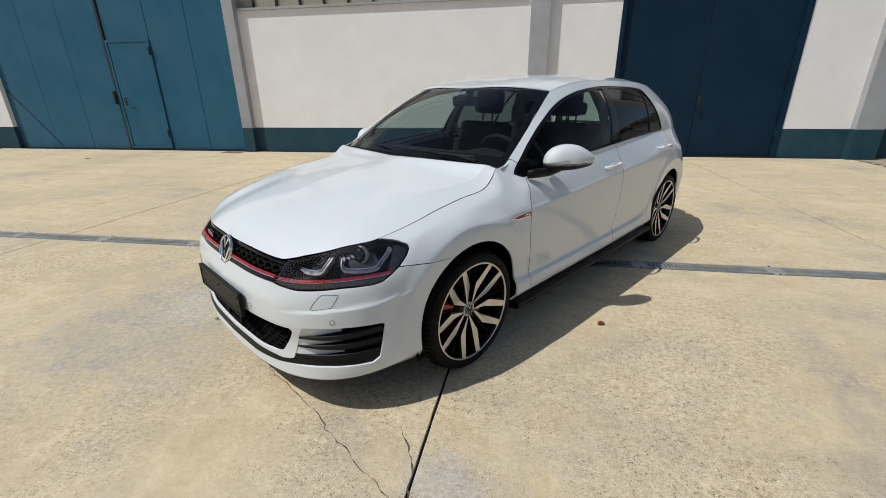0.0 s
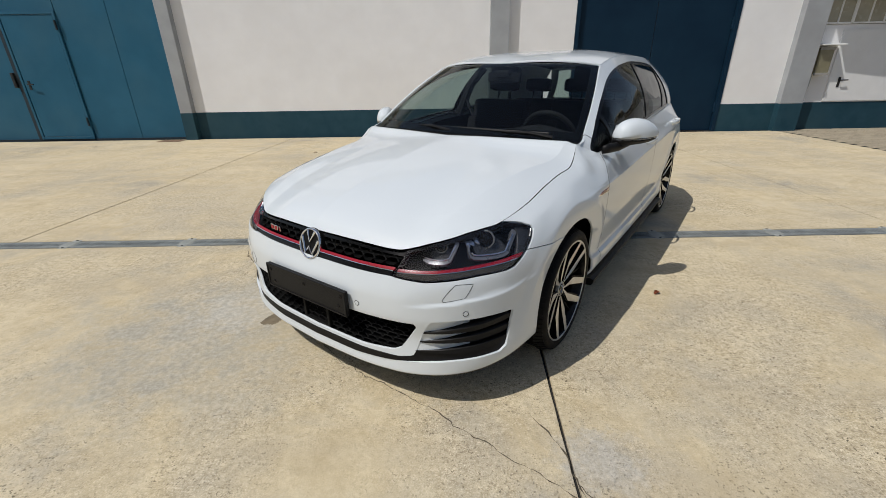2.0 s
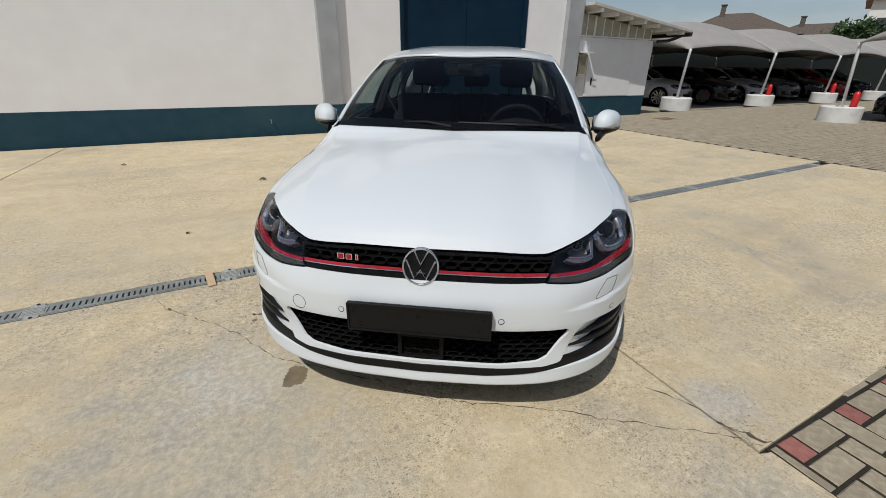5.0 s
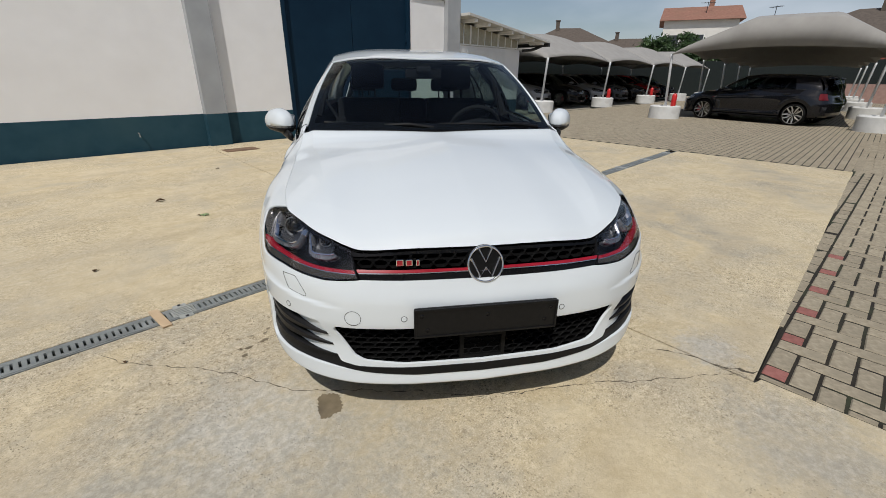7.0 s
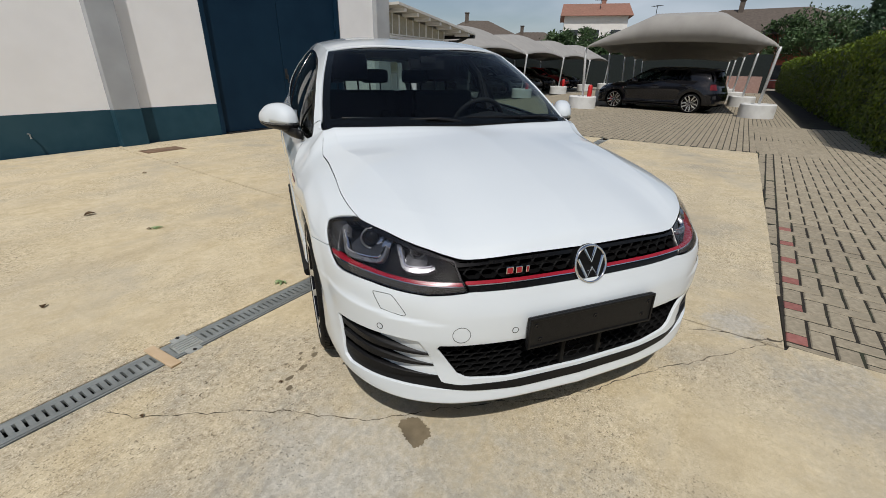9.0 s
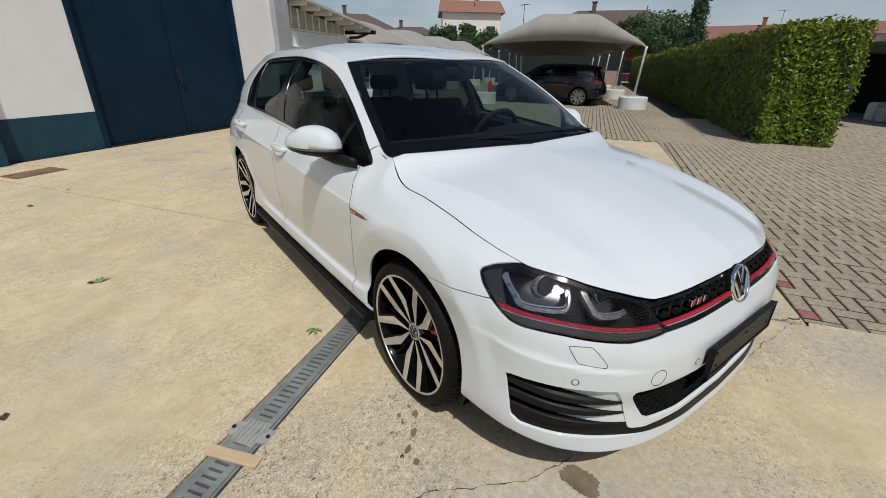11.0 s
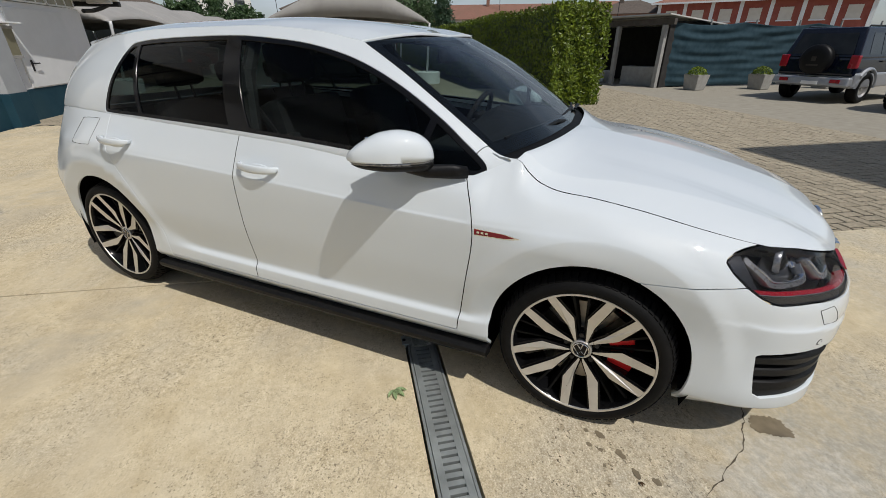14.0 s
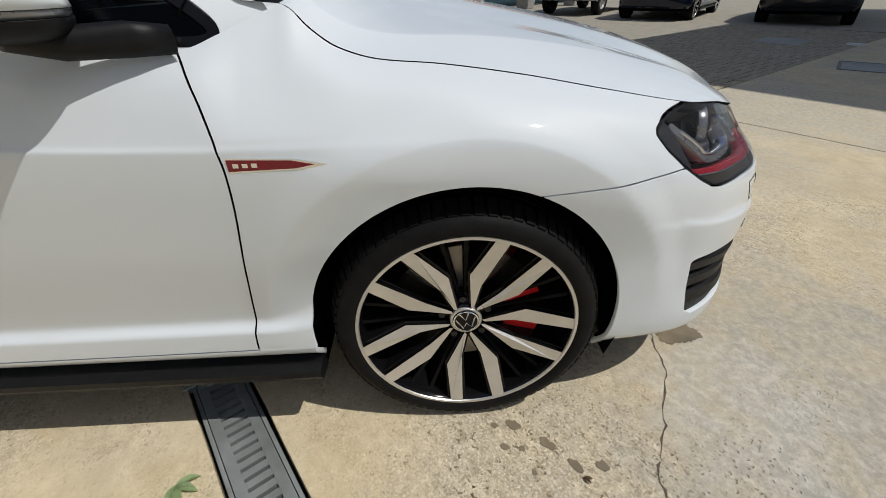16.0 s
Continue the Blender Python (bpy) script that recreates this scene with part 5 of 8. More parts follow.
def hatchback():
    car = empty("hatchback_car")
    sides = ((False, "left"), (True, "right"))
    # front bumper in one piece
    clips = [arch(0), lambda s, v, p: (p.z - bumper_top(p) + G2) if s > 1.0 else (p.z - grille_floor(p.y) if s < 0.456 + 0.53 * max(0.0, p.z - 0.606) else -1),
             lambda s, v, p: 0.0035 - HEADLAMP(s, p.z), lambda s, v, p: -LOWER_GRILLE(p.y, p.z), lambda s, v, p: -VENT(s, p.z), lambda s, v, p: s - 1.42]
    bumper = panel("front_bumper", skin(ring, (0, 1.44), (0, 0.92), 96, 64, clips, both=True), PAINT, car, "white front bumper with black honeycomb intakes")
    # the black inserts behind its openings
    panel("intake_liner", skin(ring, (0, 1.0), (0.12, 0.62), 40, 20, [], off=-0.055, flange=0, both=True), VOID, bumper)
    panel("splitter_strip", skin(STRIP_FN, (0, 0.95), (0.08, 0.36), 90, 40, [lambda s, v, p: VENT(s, p.z) + 0.0005, lambda s, v, p: p.z - 0.258 - 0.039 * min(1.0, max(0.0, (s - 0.50) / 0.045)) - 0.05 * max(0.0, s - 0.545)], flange=0.02, both=True), PLASTIC, bumper, "black plastic strip above the lip")
    for mirror, _ in sides:
        panel("vent_liner", skin(ring, (0.50, 1.0), (0.12, 0.62), 40, 26, [lambda s, v, p: VENT(s, p.z) - 0.006], off=-0.034, flange=0.012, mirror=mirror), PLASTIC, bumper)
        panel("vent_ramp", skin(RAMP_FN, (0.54, 0.86), (0.16, 0.58), 60, 50, [lambda s, v, p: VENT(s, p.z) - 0.004, lambda s, v, p: 0.297 + 0.05 * (s - 0.545) - p.z], flange=0.004, mirror=mirror), PAINT, bumper)
        for k in range(3):
            def blade(s, v, p, k=k):
                top, low = 0.446 - (0.955 - s) * 0.100, 0.262 - (0.9 - s) * 0.03
                mid = top + (low - top) * (0.17 + 0.27 * k)
                tip = (0.566, 0.552, 0.545)[k]
                half = 0.0022 + 0.0095 * min(1.0, max(0.0, (s - tip) / 0.22))
                return max(abs(p.z - mid) - half, s - 0.955, tip - s)

            panel("vent_blade", skin(BLADE_FN, (0.53, 0.97), (0.16, 0.58), 88, 120, [blade], flange=0.03, mirror=mirror), PLASTIC, bumper)
    bm = hexes(lambda y, z: LOWER_GRILLE(y, z), -0.020, 0.050, 0.0215, 0.56, 0.268, 0.42, nose)
    tagged(part("lower_honeycomb", bm, MESH_BLACK, bumper, "black honeycomb intake grille"), kind="stuff")
    # radar box in the lower intake
    x0 = nose(0, 0.33)
    part("sensor_box", boxes((x0 - 0.05, x0 - 0.008, -0.075, 0.075, 0.268, 0.278), (x0 - 0.05, x0 - 0.008, -0.088, -0.072, 0.268, 0.365), (x0 - 0.05, x0 - 0.008, 0.072, 0.088, 0.268, 0.365), (x0 - 0.05, x0 - 0.008, -0.088, 0.088, 0.36, 0.372), bevel=0.003), MESH_BLACK, bumper)
    part("sensor_face", boxes((x0 - 0.05, x0 - 0.022, -0.075, 0.075, 0.272, 0.365)), VOID, bumper)
    # parking sensors, washer flaps, towing cover: rings and fine grooves that follow the skin
    for y, z in ((0.294, 0.466), (0.706, 0.474)):
        for sgn in (-1, 1):
            e = 0.004
            c = Vector((nose(y, z), y, z))
            n = Vector((1, -(nose(y + e, z) - nose(y - e, z)) / (2 * e), -(nose(y, z + e) - nose(y, z - e)) / (2 * e))).normalized()
            bm = lathe([(0.0, 0.0012), (0.0085, 0.0012), (0.0095, 0.0)], 18)
            bm2 = lathe([(0.0096, -0.001), (0.0096, 0.0008), (0.0114, 0.0008), (0.0114, -0.001)], 18)
            for b_, mat_, nm in ((bm, PAINT, "parking_sensor"), (bm2, PLASTIC, "sensor_ring")):
                m = Matrix.Translation(c) @ n.to_track_quat("Z", "Y").to_matrix().to_4x4()
                bmesh.ops.transform(b_, matrix=m, verts=b_.verts)
                if sgn < 0:
                    bmesh.ops.transform(b_, matrix=Matrix.Scale(-1, 4, (0, 1, 0)), verts=b_.verts)
                    bmesh.ops.reverse_faces(b_, faces=b_.faces)
                part(nm, b_, mat_, bumper)

    def groove(points, name, sgn):
        pts = []
        for (y, z), (y2, z2) in zip(points, points[1:] + points[:1]):
            for k in range(4):
                a, b = y + (y2 - y) * k / 4, z + (z2 - z) * k / 4
                pts.append((nose(a, b) + 0.0002, sgn * a, b))
        part(name, tube(pts, 0.0009, 5, closed=True), PLASTIC, bumper)

    for sgn in (-1, 1):
        groove(smooth_loop([(0.716, 0.583), (0.709, 0.588), (0.677, 0.589), (0.664, 0.583), (0.636, 0.538), (0.634, 0.527), (0.642, 0.524), (0.692, 0.534), (0.701, 0.540)], 3), "washer_flap", sgn)
    groove([(0.472 + 0.028 * math.cos(a * 0.2618), 0.466 + 0.028 * math.sin(a * 0.2618)) for a in range(24)], "towing_cover", -1)
    # number-plate holder, empty
    plate = part("plate_holder", boxes((0.862, 0.880, -0.262, 0.262, 0.402, 0.516), bevel=0.007), PLASTIC, car, "empty black number-plate holder")
    part("holder_rim", boxes((0.876, 0.884, -0.262, 0.262, 0.507, 0.516), (0.876, 0.884, -0.262, 0.262, 0.402, 0.410), (0.876, 0.884, -0.262, -0.254, 0.41, 0.507), (0.876, 0.884, 0.254, 0.262, 0.41, 0.507), bevel=0.002), PLASTIC, plate)
    for y, z in ((-0.235, 0.488), (0.235, 0.488), (-0.215, 0.432), (0.0, 0.478), (0.215, 0.44)):
        bm = lathe([(0.0, 0.0), (0.006, 0.002), (0.0085, 0.0)], 12)
        bmesh.ops.transform(bm, matrix=pose(0.8805, y, z, 0, 90, 0), verts=bm.verts)
        part("screw", bm, GLOSS_BLACK, plate)
    # lower lip under the bumper
    panel("chin_spoiler", skin(ring, (0, 1.16), (0.0, 0.06), 40, 3, [arch(0)], off=-0.022, flange=0.05, both=True), PLASTIC, car)

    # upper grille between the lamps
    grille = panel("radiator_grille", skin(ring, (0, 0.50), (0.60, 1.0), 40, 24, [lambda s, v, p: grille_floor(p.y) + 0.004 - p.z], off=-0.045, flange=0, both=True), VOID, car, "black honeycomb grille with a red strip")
    region = lambda y, z: max(y - 0.445, 0.640 - z, z - 0.662)
    tagged(part("honeycomb", hexes(region, -0.014, 0.052, 0.0215, 0.45, 0.648, 0.69, nose), MESH_BLACK, grille), kind="stuff")

    def strip(z0, z1, off):
        return skin(ring, (0, 0.50), (0.60, 0.995), 60, 90, [lambda s, v, p: max(z0(p.y) - p.z, p.z - z1(p.y), p.y - 0.437 - 0.42 * (p.z - 0.606))], off=off, flange=0.014, both=True)

    panel("grille_base", strip(lambda y: grille_floor(y) + 0.002, lambda y: 0.6222, -0.006), GLOSS_BLACK, grille)
    panel("red_strip", strip(lambda y: 0.6256, lambda y: 0.6350, 0.001), RED_TRIM, grille, "red grille strip")
    panel("chrome_line", strip(lambda y: 0.6230, lambda y: 0.6253, 0.001), CHROME, grille)
    panel("grille_top", strip(lambda y: 0.683 - 0.055 * max(0.0, y - 0.25), lambda y: 0.698, -0.008), GLOSS_BLACK, grille)
    # badge beside it, as plain red bars with bright edges
    for k, y in enumerate((-0.300, -0.268, -0.238)):
        x = nose(abs(y), 0.656) + 0.001
        w_ = (0.013, 0.012, 0.006)[k]
        part("badge_bar", boxes((x - 0.012, x + 0.003, y - w_, y + w_, 0.645, 0.669), bevel=0.002), CHROME, grille)
        part("badge_bar", boxes((x - 0.010, x + 0.0042, y - w_ + 0.003, y + w_ - 0.003, 0.648, 0.666), bevel=0.001), RED_TRIM, grille)
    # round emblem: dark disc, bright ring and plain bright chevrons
    tilt = pose(0.806, 0, 0.642, 0, 90 - 18, 0) @ Matrix.Diagonal((1.03, 1.03, 1, 1))
    em = part("emblem", lathe([(0.0, 0.010), (0.056, 0.010), (0.066, 0.004), (0.068, -0.03), (0.0, -0.03)], 48), MESH_BLACK, car, "round chrome front emblem", smooth=False)
    em.matrix_local = tilt
    part("emblem_ring", lathe([(0.0570, 0.011), (0.0585, 0.016), (0.0620, 0.017), (0.0650, 0.013), (0.0655, 0.004)], 48), CHROME, em, smooth=True)
    for pts in ([(-0.022, -0.050), (0.042, -0.021), (0.010, 0.0), (0.042, 0.021), (-0.022, 0.050)], [(-0.053, -0.023), (-0.007, 0.0), (-0.053, 0.023)]):
        part("chevron", tube([(x, y, 0.0125) for x, y in pts], 0.0052, 6), CHROME, em)

    # lamps
    for mirror, _ in sides:
        lamp_ = panel("headlamp", skin(ring, (0.42, 1.16), (0.50, 1.0), 60, 40, [lambda s, v, p: HEADLAMP(s, p.z) + 0.0015], off=-0.075, flange=0, mirror=mirror), MESH_BLACK, car, "dark headlamp with a red line and twin projectors")
        sg = -1 if mirror else 1
        panel("lens", skin(ring, (0.42, 1.16), (0.50, 1.0), 60, 40, [lambda s, v, p: HEADLAMP(s, p.z) + 0.001], off=-0.001, flange=0, mirror=mirror), LENS, lamp_)
        panel("lamp_rim", skin(ring, (0.42, 1.16), (0.50, 1.0), 80, 60, [lambda s, v, p: HEADLAMP(s, p.z) + 0.001, lambda s, v, p: -0.0045 - max(HEADLAMP(s, p.z), (v - 1.0) * 0.25)], off=-0.004, flange=0.08, mirror=mirror), GLOSS_BLACK, lamp_)

        red_z = pchip((0.44, 0.60, 0.70, 0.83, 0.93, 1.05, 1.12), (0.628, 0.631, 0.637, 0.645, 0.653, 0.662, 0.667))
        inside = lambda s, v, p: HEADLAMP(s, p.z) + 0.003
        panel("red_line", skin(ring, (0.43, 1.12), (0.50, 0.97), 60, 120, [inside, lambda s, v, p: abs(p.z - red_z(s)) - 0.0048], off=-0.008, flange=0.03, mirror=mirror), RED_TRIM, lamp_, "thin red trim line")
        panel("bright_line", skin(ring, (0.43, 1.12), (0.50, 0.97), 60, 140, [inside, lambda s, v, p: abs(p.z - red_z(s) + 0.0064) - 0.0011], off=-0.007, flange=0.01, mirror=mirror), CHROME, lamp_)
        panel("lamp_base", skin(ring, (0.43, 1.12), (0.50, 0.95), 60, 100, [inside, lambda s, v, p: p.z - red_z(s) + 0.0078], off=-0.010, flange=0.02, mirror=mirror), LAMP_GREY, lamp_)
        panel("outer_bezel", skin(ring, (0.98, 1.12), (0.60, 1.0), 24, 60, [inside, lambda s, v, p: red_z(s) + 0.006 - p.z, lambda s, v, p: 1.012 + 0.55 * (p.z - 0.67) - s], off=-0.020, flange=0.03, mirror=mirror), GUIDE, lamp_)
        # each lamp unit: a clear U-shaped light guide with a bright inner edge round a deep bowl with a projector
        def stroke(line, wide, slim):
            def f(px, py):
                best, n_ = 1e9, len(line) - 1
                for i, ((ax, ay), (bx, by)) in enumerate(zip(line, line[1:])):
                    dx, dy = bx - ax, by - ay
                    t = min(1.0, max(0.0, ((px - ax) * dx + (py - ay) * dy) / (dx * dx + dy * dy)))
                    best = min(best, math.hypot(px - ax - t * dx, py - ay - t * dy) - wide + (wide - slim) * (i + t) / n_)
                return best
            return f

        def curve(line):
            """The same line with its corners rounded."""
            for _ in range(3):
                line = [line[0]] + [q for a, b in zip(line, line[1:]) for q in ((a[0] * .75 + b[0] * .25, a[1] * .75 + b[1] * .25), (a[0] * .25 + b[0] * .75, a[1] * .25 + b[1] * .75))] + [line[-1]]
            return line

        units = ((curve(((1.040, .744), (.985, .700), (.955, .671), (.815, .669), (.788, .684), (.790, .716))), (0.900, 0.713, 0.034)),
                 (curve(((.735, .724), (.705, .690), (.690, .664), (.600, .661), (.570, .668))), (0.650, 0.692, 0.022)))
        for line, (s, z, r) in units:
            inner = [(a + (s - a) * 0.10, b + (z - b) * 0.24) for a, b in line]
            for name, path, wide, slim, deep, mat_ in (("light_guide", line, 0.0085, 0.0035, -0.020, REFLECTOR), ("guide_edge", inner, 0.0022, 0.0014, -0.016, CHROME)):
                panel(name, skin(ring, (0.53, 1.12), (0.55, 1.0), 110, 110, [lambda s, v, p: HEADLAMP(s, p.z) + 0.006, lambda s, v, p, f=stroke(path, wide, slim): f(s, p.z)], off=deep, flange=0.03, mirror=mirror), mat_, lamp_)
            panel("reflector", skin(ring, (0.53, 1.12), (0.55, 1.0), 60, 50, [lambda s, v, p: HEADLAMP(s, p.z) + 0.008, lambda s, v, p, s0=s, z0=z, r=r: math.hypot((s - s0) / (r * 2.3), (p.z - z0) / (r * 1.3)) - 1], off=-0.046, flange=0.01, mirror=mirror), GUIDE, lamp_)
            lo, hi = 0.5, 1.0
            for _ in range(14):
                v = (lo + hi) / 2
                lo, hi = (v, hi) if ring(s, v).z < z else (lo, v)
            c = ring(s, lo, -0.052)
            m = Matrix.Translation((c.x, c.y * sg, c.z)) @ Vector((0.9, 0.3 * sg, 0.12)).to_track_quat("Z", "Y").to_matrix().to_4x4()
            for prof, mat_, nm in (([(r * 1.10, -0.004), (r * 1.10, 0.012), (r * 0.98, 0.014), (r * 0.94, 0.004)], REFLECTOR, "projector_ring"), ([(r * 0.96, 0.004), (r * 0.88, 0.012), (r * 0.66, 0.021), (r * 0.35, 0.026), (0.0, 0.028)], GLOSS_BLACK, "projector")):
                b_ = lathe(prof, 32)
                bmesh.ops.transform(b_, matrix=m, verts=b_.verts)
                part(nm, b_, mat_, lamp_, smooth=True)
        # turn-signal mirror facets between the two units
        for k in range(4):
            s0, z0 = 0.872 - 0.026 * k, 0.742 - 0.006 * k
            panel("signal_facet", skin(ring, (0.70, 0.95), (0.70, 1.0), 60, 60, [lambda s, v, p, s0=s0, z0=z0: max(abs(s - s0) - 0.010, abs(p.z - z0 + 0.3 * (s - s0)) - 0.007 - 0.002 * (k % 2))], off=-0.040 + 0.006 * (k % 2), flange=0.02, mirror=mirror), CHROME, lamp_)

    # hood, wings, doors and rear quarters
    panel("bonnet", skin(HOOD, (0.0, 1.0), (0.0, 1.0), 80, 70, [lambda u, v, p: v - 1 + 0.003 / (0.53 - 0.43 * min(u, 0.9)), lambda u, v, p: 0.004 - u], both=True), PAINT, car, "long white bonnet with two soft creases", edge=VOID)
    for mirror, side in sides:
        wing = panel("front_wing", skin(ring, (0.985, 1.98), (0.0, 1.0), 140, 100, [arch(0), lambda s, v, p: v - 0.9985 - 0.01 * min(1.0, max(0.0, (s - 1.77) / 0.03)), lambda s, v, p: bumper_top(p) + G2 - p.z if p.x > 0 else -1, lambda s, v, p: 0.0035 - HEADLAMP(s, p.z), lambda s, v, p: seam_front(p.z) + G2 - p.x, lambda s, v, p: 0.288 - p.z], mirror=mirror), PAINT, car)
        channel = [ring(0.97 + 0.80 * k / 40, 1.0) + Vector((0, 0, -0.016)) for k in range(41)]
        part("bonnet_channel", tube([(p.x, p.y if not mirror else -p.y, p.z) for p in channel], 0.007, 6), VOID, car)
        sg = -1 if mirror else 1
        # slim wing badge: bright spear with a red field and bright bars
        y = 0.8845
        x = lambda t: -0.411 + 0.172 * t
        prof = [(x(0), 0.746), (x(0.66), 0.741), (x(1), 0.7295), (x(0.72), 0.7225), (x(0), 0.7195)]
        for q, (shrink, dy, mat_) in enumerate(((1.0, 0.0, CHROME), (0.72, 0.0012, DEEP_RED))):
            bm = bmesh.new()
            pts = [(px, 0.732 + (pz - 0.732) * shrink) for px, pz in prof] if q == 0 else [(x(0.005), 0.7435), (x(0.62), 0.7390), (x(0.84), 0.7310), (x(0.66), 0.7255), (x(0.005), 0.7235)]
            top = [bm.verts.new((px, sg * (y - 0.012 * max(0, (px + 0.411)) + dy + 0.004), pz)) for px, pz in pts]
            low = [bm.verts.new((v_.co.x, v_.co.y - sg * 0.02, v_.co.z)) for v_ in top]
            bm.faces.new(top)
            for i in range(len(pts)):
                bm.faces.new((top[i], low[i], low[(i + 1) % len(pts)], top[(i + 1) % len(pts)]))
            bmesh.ops.recalc_face_normals(bm, faces=bm.faces)
            b0 = part("wing_badge" if q == 0 else "badge_field", bm, mat_, wing if q == 0 else wing)
        for k in range(3):
            part("badge_bar", boxes((x(0.06 + 0.09 * k), x(0.115 + 0.09 * k), *sorted((sg * (y + 0.0035), sg * (y + 0.0062))), 0.7300, 0.7375)), CHROME, wing)
        front = panel("front_door", skin(ring, (1.85, 3.1), (0.0, 0.9995), 110, 84, [lambda s, v, p: p.x - seam_front(p.z) + G2, lambda s, v, p: seam_mid(p.z) + G2 - p.x, lambda s, v, p: 0.294 - p.z], mirror=mirror), PAINT, car, edge=VOID)
        rear = panel("rear_door", skin(ring, (2.9, 4.2), (0.0, 0.9995), 90, 70, [lambda s, v, p: p.x - seam_mid(p.z) + G2, lambda s, v, p: SEAM_REAR(p.z) + G2 - p.x, lambda s, v, p: 0.294 - p.z, arch(-2.631)], mirror=mirror), PAINT, car, edge=VOID)
        panel("rear_quarter", skin(ring, (3.5, 4.96), (0.0, 0.9995), 90, 60, [lambda s, v, p: p.x - SEAM_REAR(p.z) + G2, arch(-2.631), lambda s, v, p: 0.255 - p.z, lambda s, v, p: min(p.z - 0.736, 0.921 - p.z, s - 4.62)], mirror=mirror), PAINT, car)
        tail = panel("tail_lamp", skin(ring, (4.5, 5.0), (0.3, 0.97), 40, 40, [lambda s, v, p: max(0.742 - p.z, p.z - 0.915, 4.626 - s, s - 4.955)], off=-0.002, flange=0.02, mirror=mirror), TAIL_RED, car, "dark red tail lamp")
        panel("sill", skin(ring, (1.8, 3.75), (0.0, 0.4), 60, 20, [lambda s, v, p: p.z - 0.2895, arch(0, 0.352), arch(-2.631, 0.352), lambda s, v, p: 0.2325 - p.z], off=-0.001, mirror=mirror), PAINT, car)
        # black side skirt
        bm = bmesh.new()
        prev = None
        for k in range(31):
            xx = -0.345 - (1.93 * k / 30)
            yy = 0.886 + 0.004 * math.sin(math.pi * k / 30)
            pts = [(yy - 0.06, 0.232), (yy - 0.014, 0.2315), (yy + 0.006, 0.223), (yy + 0.006, 0.207), (yy - 0.004, 0.190), (yy - 0.06, 0.182)]
            row = [bm.verts.new((xx, sg * a, b)) for a, b in pts]
            if prev:
                for a in range(len(row)):
                    bm.faces.new((prev[a], prev[(a + 1) % 6], row[(a + 1) % 6], row[a]))
            else:
                bm.faces.new(row)
            prev = row
        bm.faces.new(prev[::-1])
        bmesh.ops.recalc_face_normals(bm, faces=bm.faces)
        part("side_skirt", bm, PLASTIC, car, "black plastic side skirt")
        # door handles with a hollow behind
        for door, x1, zz in ((front, -1.285, 0.852), (rear, -2.235, 0.888)):
            yy = 0.873
            bm = bmesh.new()
            prev = None
            for k in range(13):
                t = k / 12
                xx = x1 - 0.215 * t
                out = 0.012 + 0.034 * math.sin(math.pi * t) ** 0.45
                hh = 0.010 + 0.008 * math.sin(math.pi * t) ** 0.5
                thick = 0.010 if 0.12 < t < 0.88 else 0.03
                row = [bm.verts.new((xx, sg * (yy + dy), zz + 0.006 * t + dz)) for dy, dz in ((out - thick, -hh * 0.8), (out - 0.003, -hh), (out, -hh * 0.5), (out, hh * 0.6), (out - 0.004, hh), (out - thick, hh * 0.8))]
                if prev:
                    for a in range(6):
                        bm.faces.new((prev[a], prev[(a + 1) % 6], row[(a + 1) % 6], row[a]))
                else:
                    bm.faces.new(row)
                prev = row
            bm.faces.new(prev[::-1])
            bmesh.ops.recalc_face_normals(bm, faces=bm.faces)
            h = part("door_handle", bm, PAINT, door, smooth=True)
            bm = bmesh.new()
            bmesh.ops.create_uvsphere(bm, u_segments=24, v_segments=12, radius=1.0)
            bmesh.ops.transform(bm, matrix=Matrix.Translation((x1 - 0.105, sg * (yy - 0.001), zz - 0.012)) @ Matrix.Diagonal((0.068, 0.009, 0.027, 1)), verts=bm.verts)
            part("handle_cup", bm, PAINT, door, smooth=True)

    # fuel flap on the right rear quarter, a fine groove that follows the skin
    def on_side(x, z):
        s = 1.483 - x
        for _ in range(5):
            lo, hi = 0.0, 1.0
            for _ in range(16):
                v = (lo + hi) / 2
                lo, hi = (v, hi) if ring(s, v).z < z else (lo, v)
            p = ring(s, lo)
            s += p.x - x
        return p

    flap = smooth_loop([(-2.555, 0.974), (-2.675, 0.970), (-2.695, 0.955), (-2.728, 0.865), (-2.715, 0.848), (-2.585, 0.850), (-2.567, 0.865), (-2.540, 0.962)], 4)
    part("fuel_flap", tube([Vector((1, -1, 1)) * on_side(x, z) + Vector((0, -0.0002, 0)) for x, z in flap], 0.0012, 5, closed=True), LAMP_GREY, car)

    # tail
    panel("tailgate", skin(ring, (4.90, END), (0.45, 0.9995), 30, 30, [lambda s, v, p: 0.60 - p.z, lambda s, v, p: 4.962 - s], both=True), PAINT, car)
    panel("rear_bumper", skin(ring, (4.60, END), (0.0, 0.62), 40, 30, [lambda s, v, p: p.z - 0.595, lambda s, v, p: 4.962 - s], both=True), PAINT, car)
    panel("rear_valance", skin(ring, (4.8, END), (0.0, 0.25), 30, 8, [], off=-0.02, flange=0.03, both=True), PLASTIC, car)

    # cabin: roof, screen, side frames and glass
    panel("roof", skin(ROOF_FN, (0.0, 1.0), (0.0, 1.0), 60, 40, [lambda u, v, p: v - 0.997, lambda u, v, p: 0.006 - u], both=True), PAINT, car, "white roof panel")
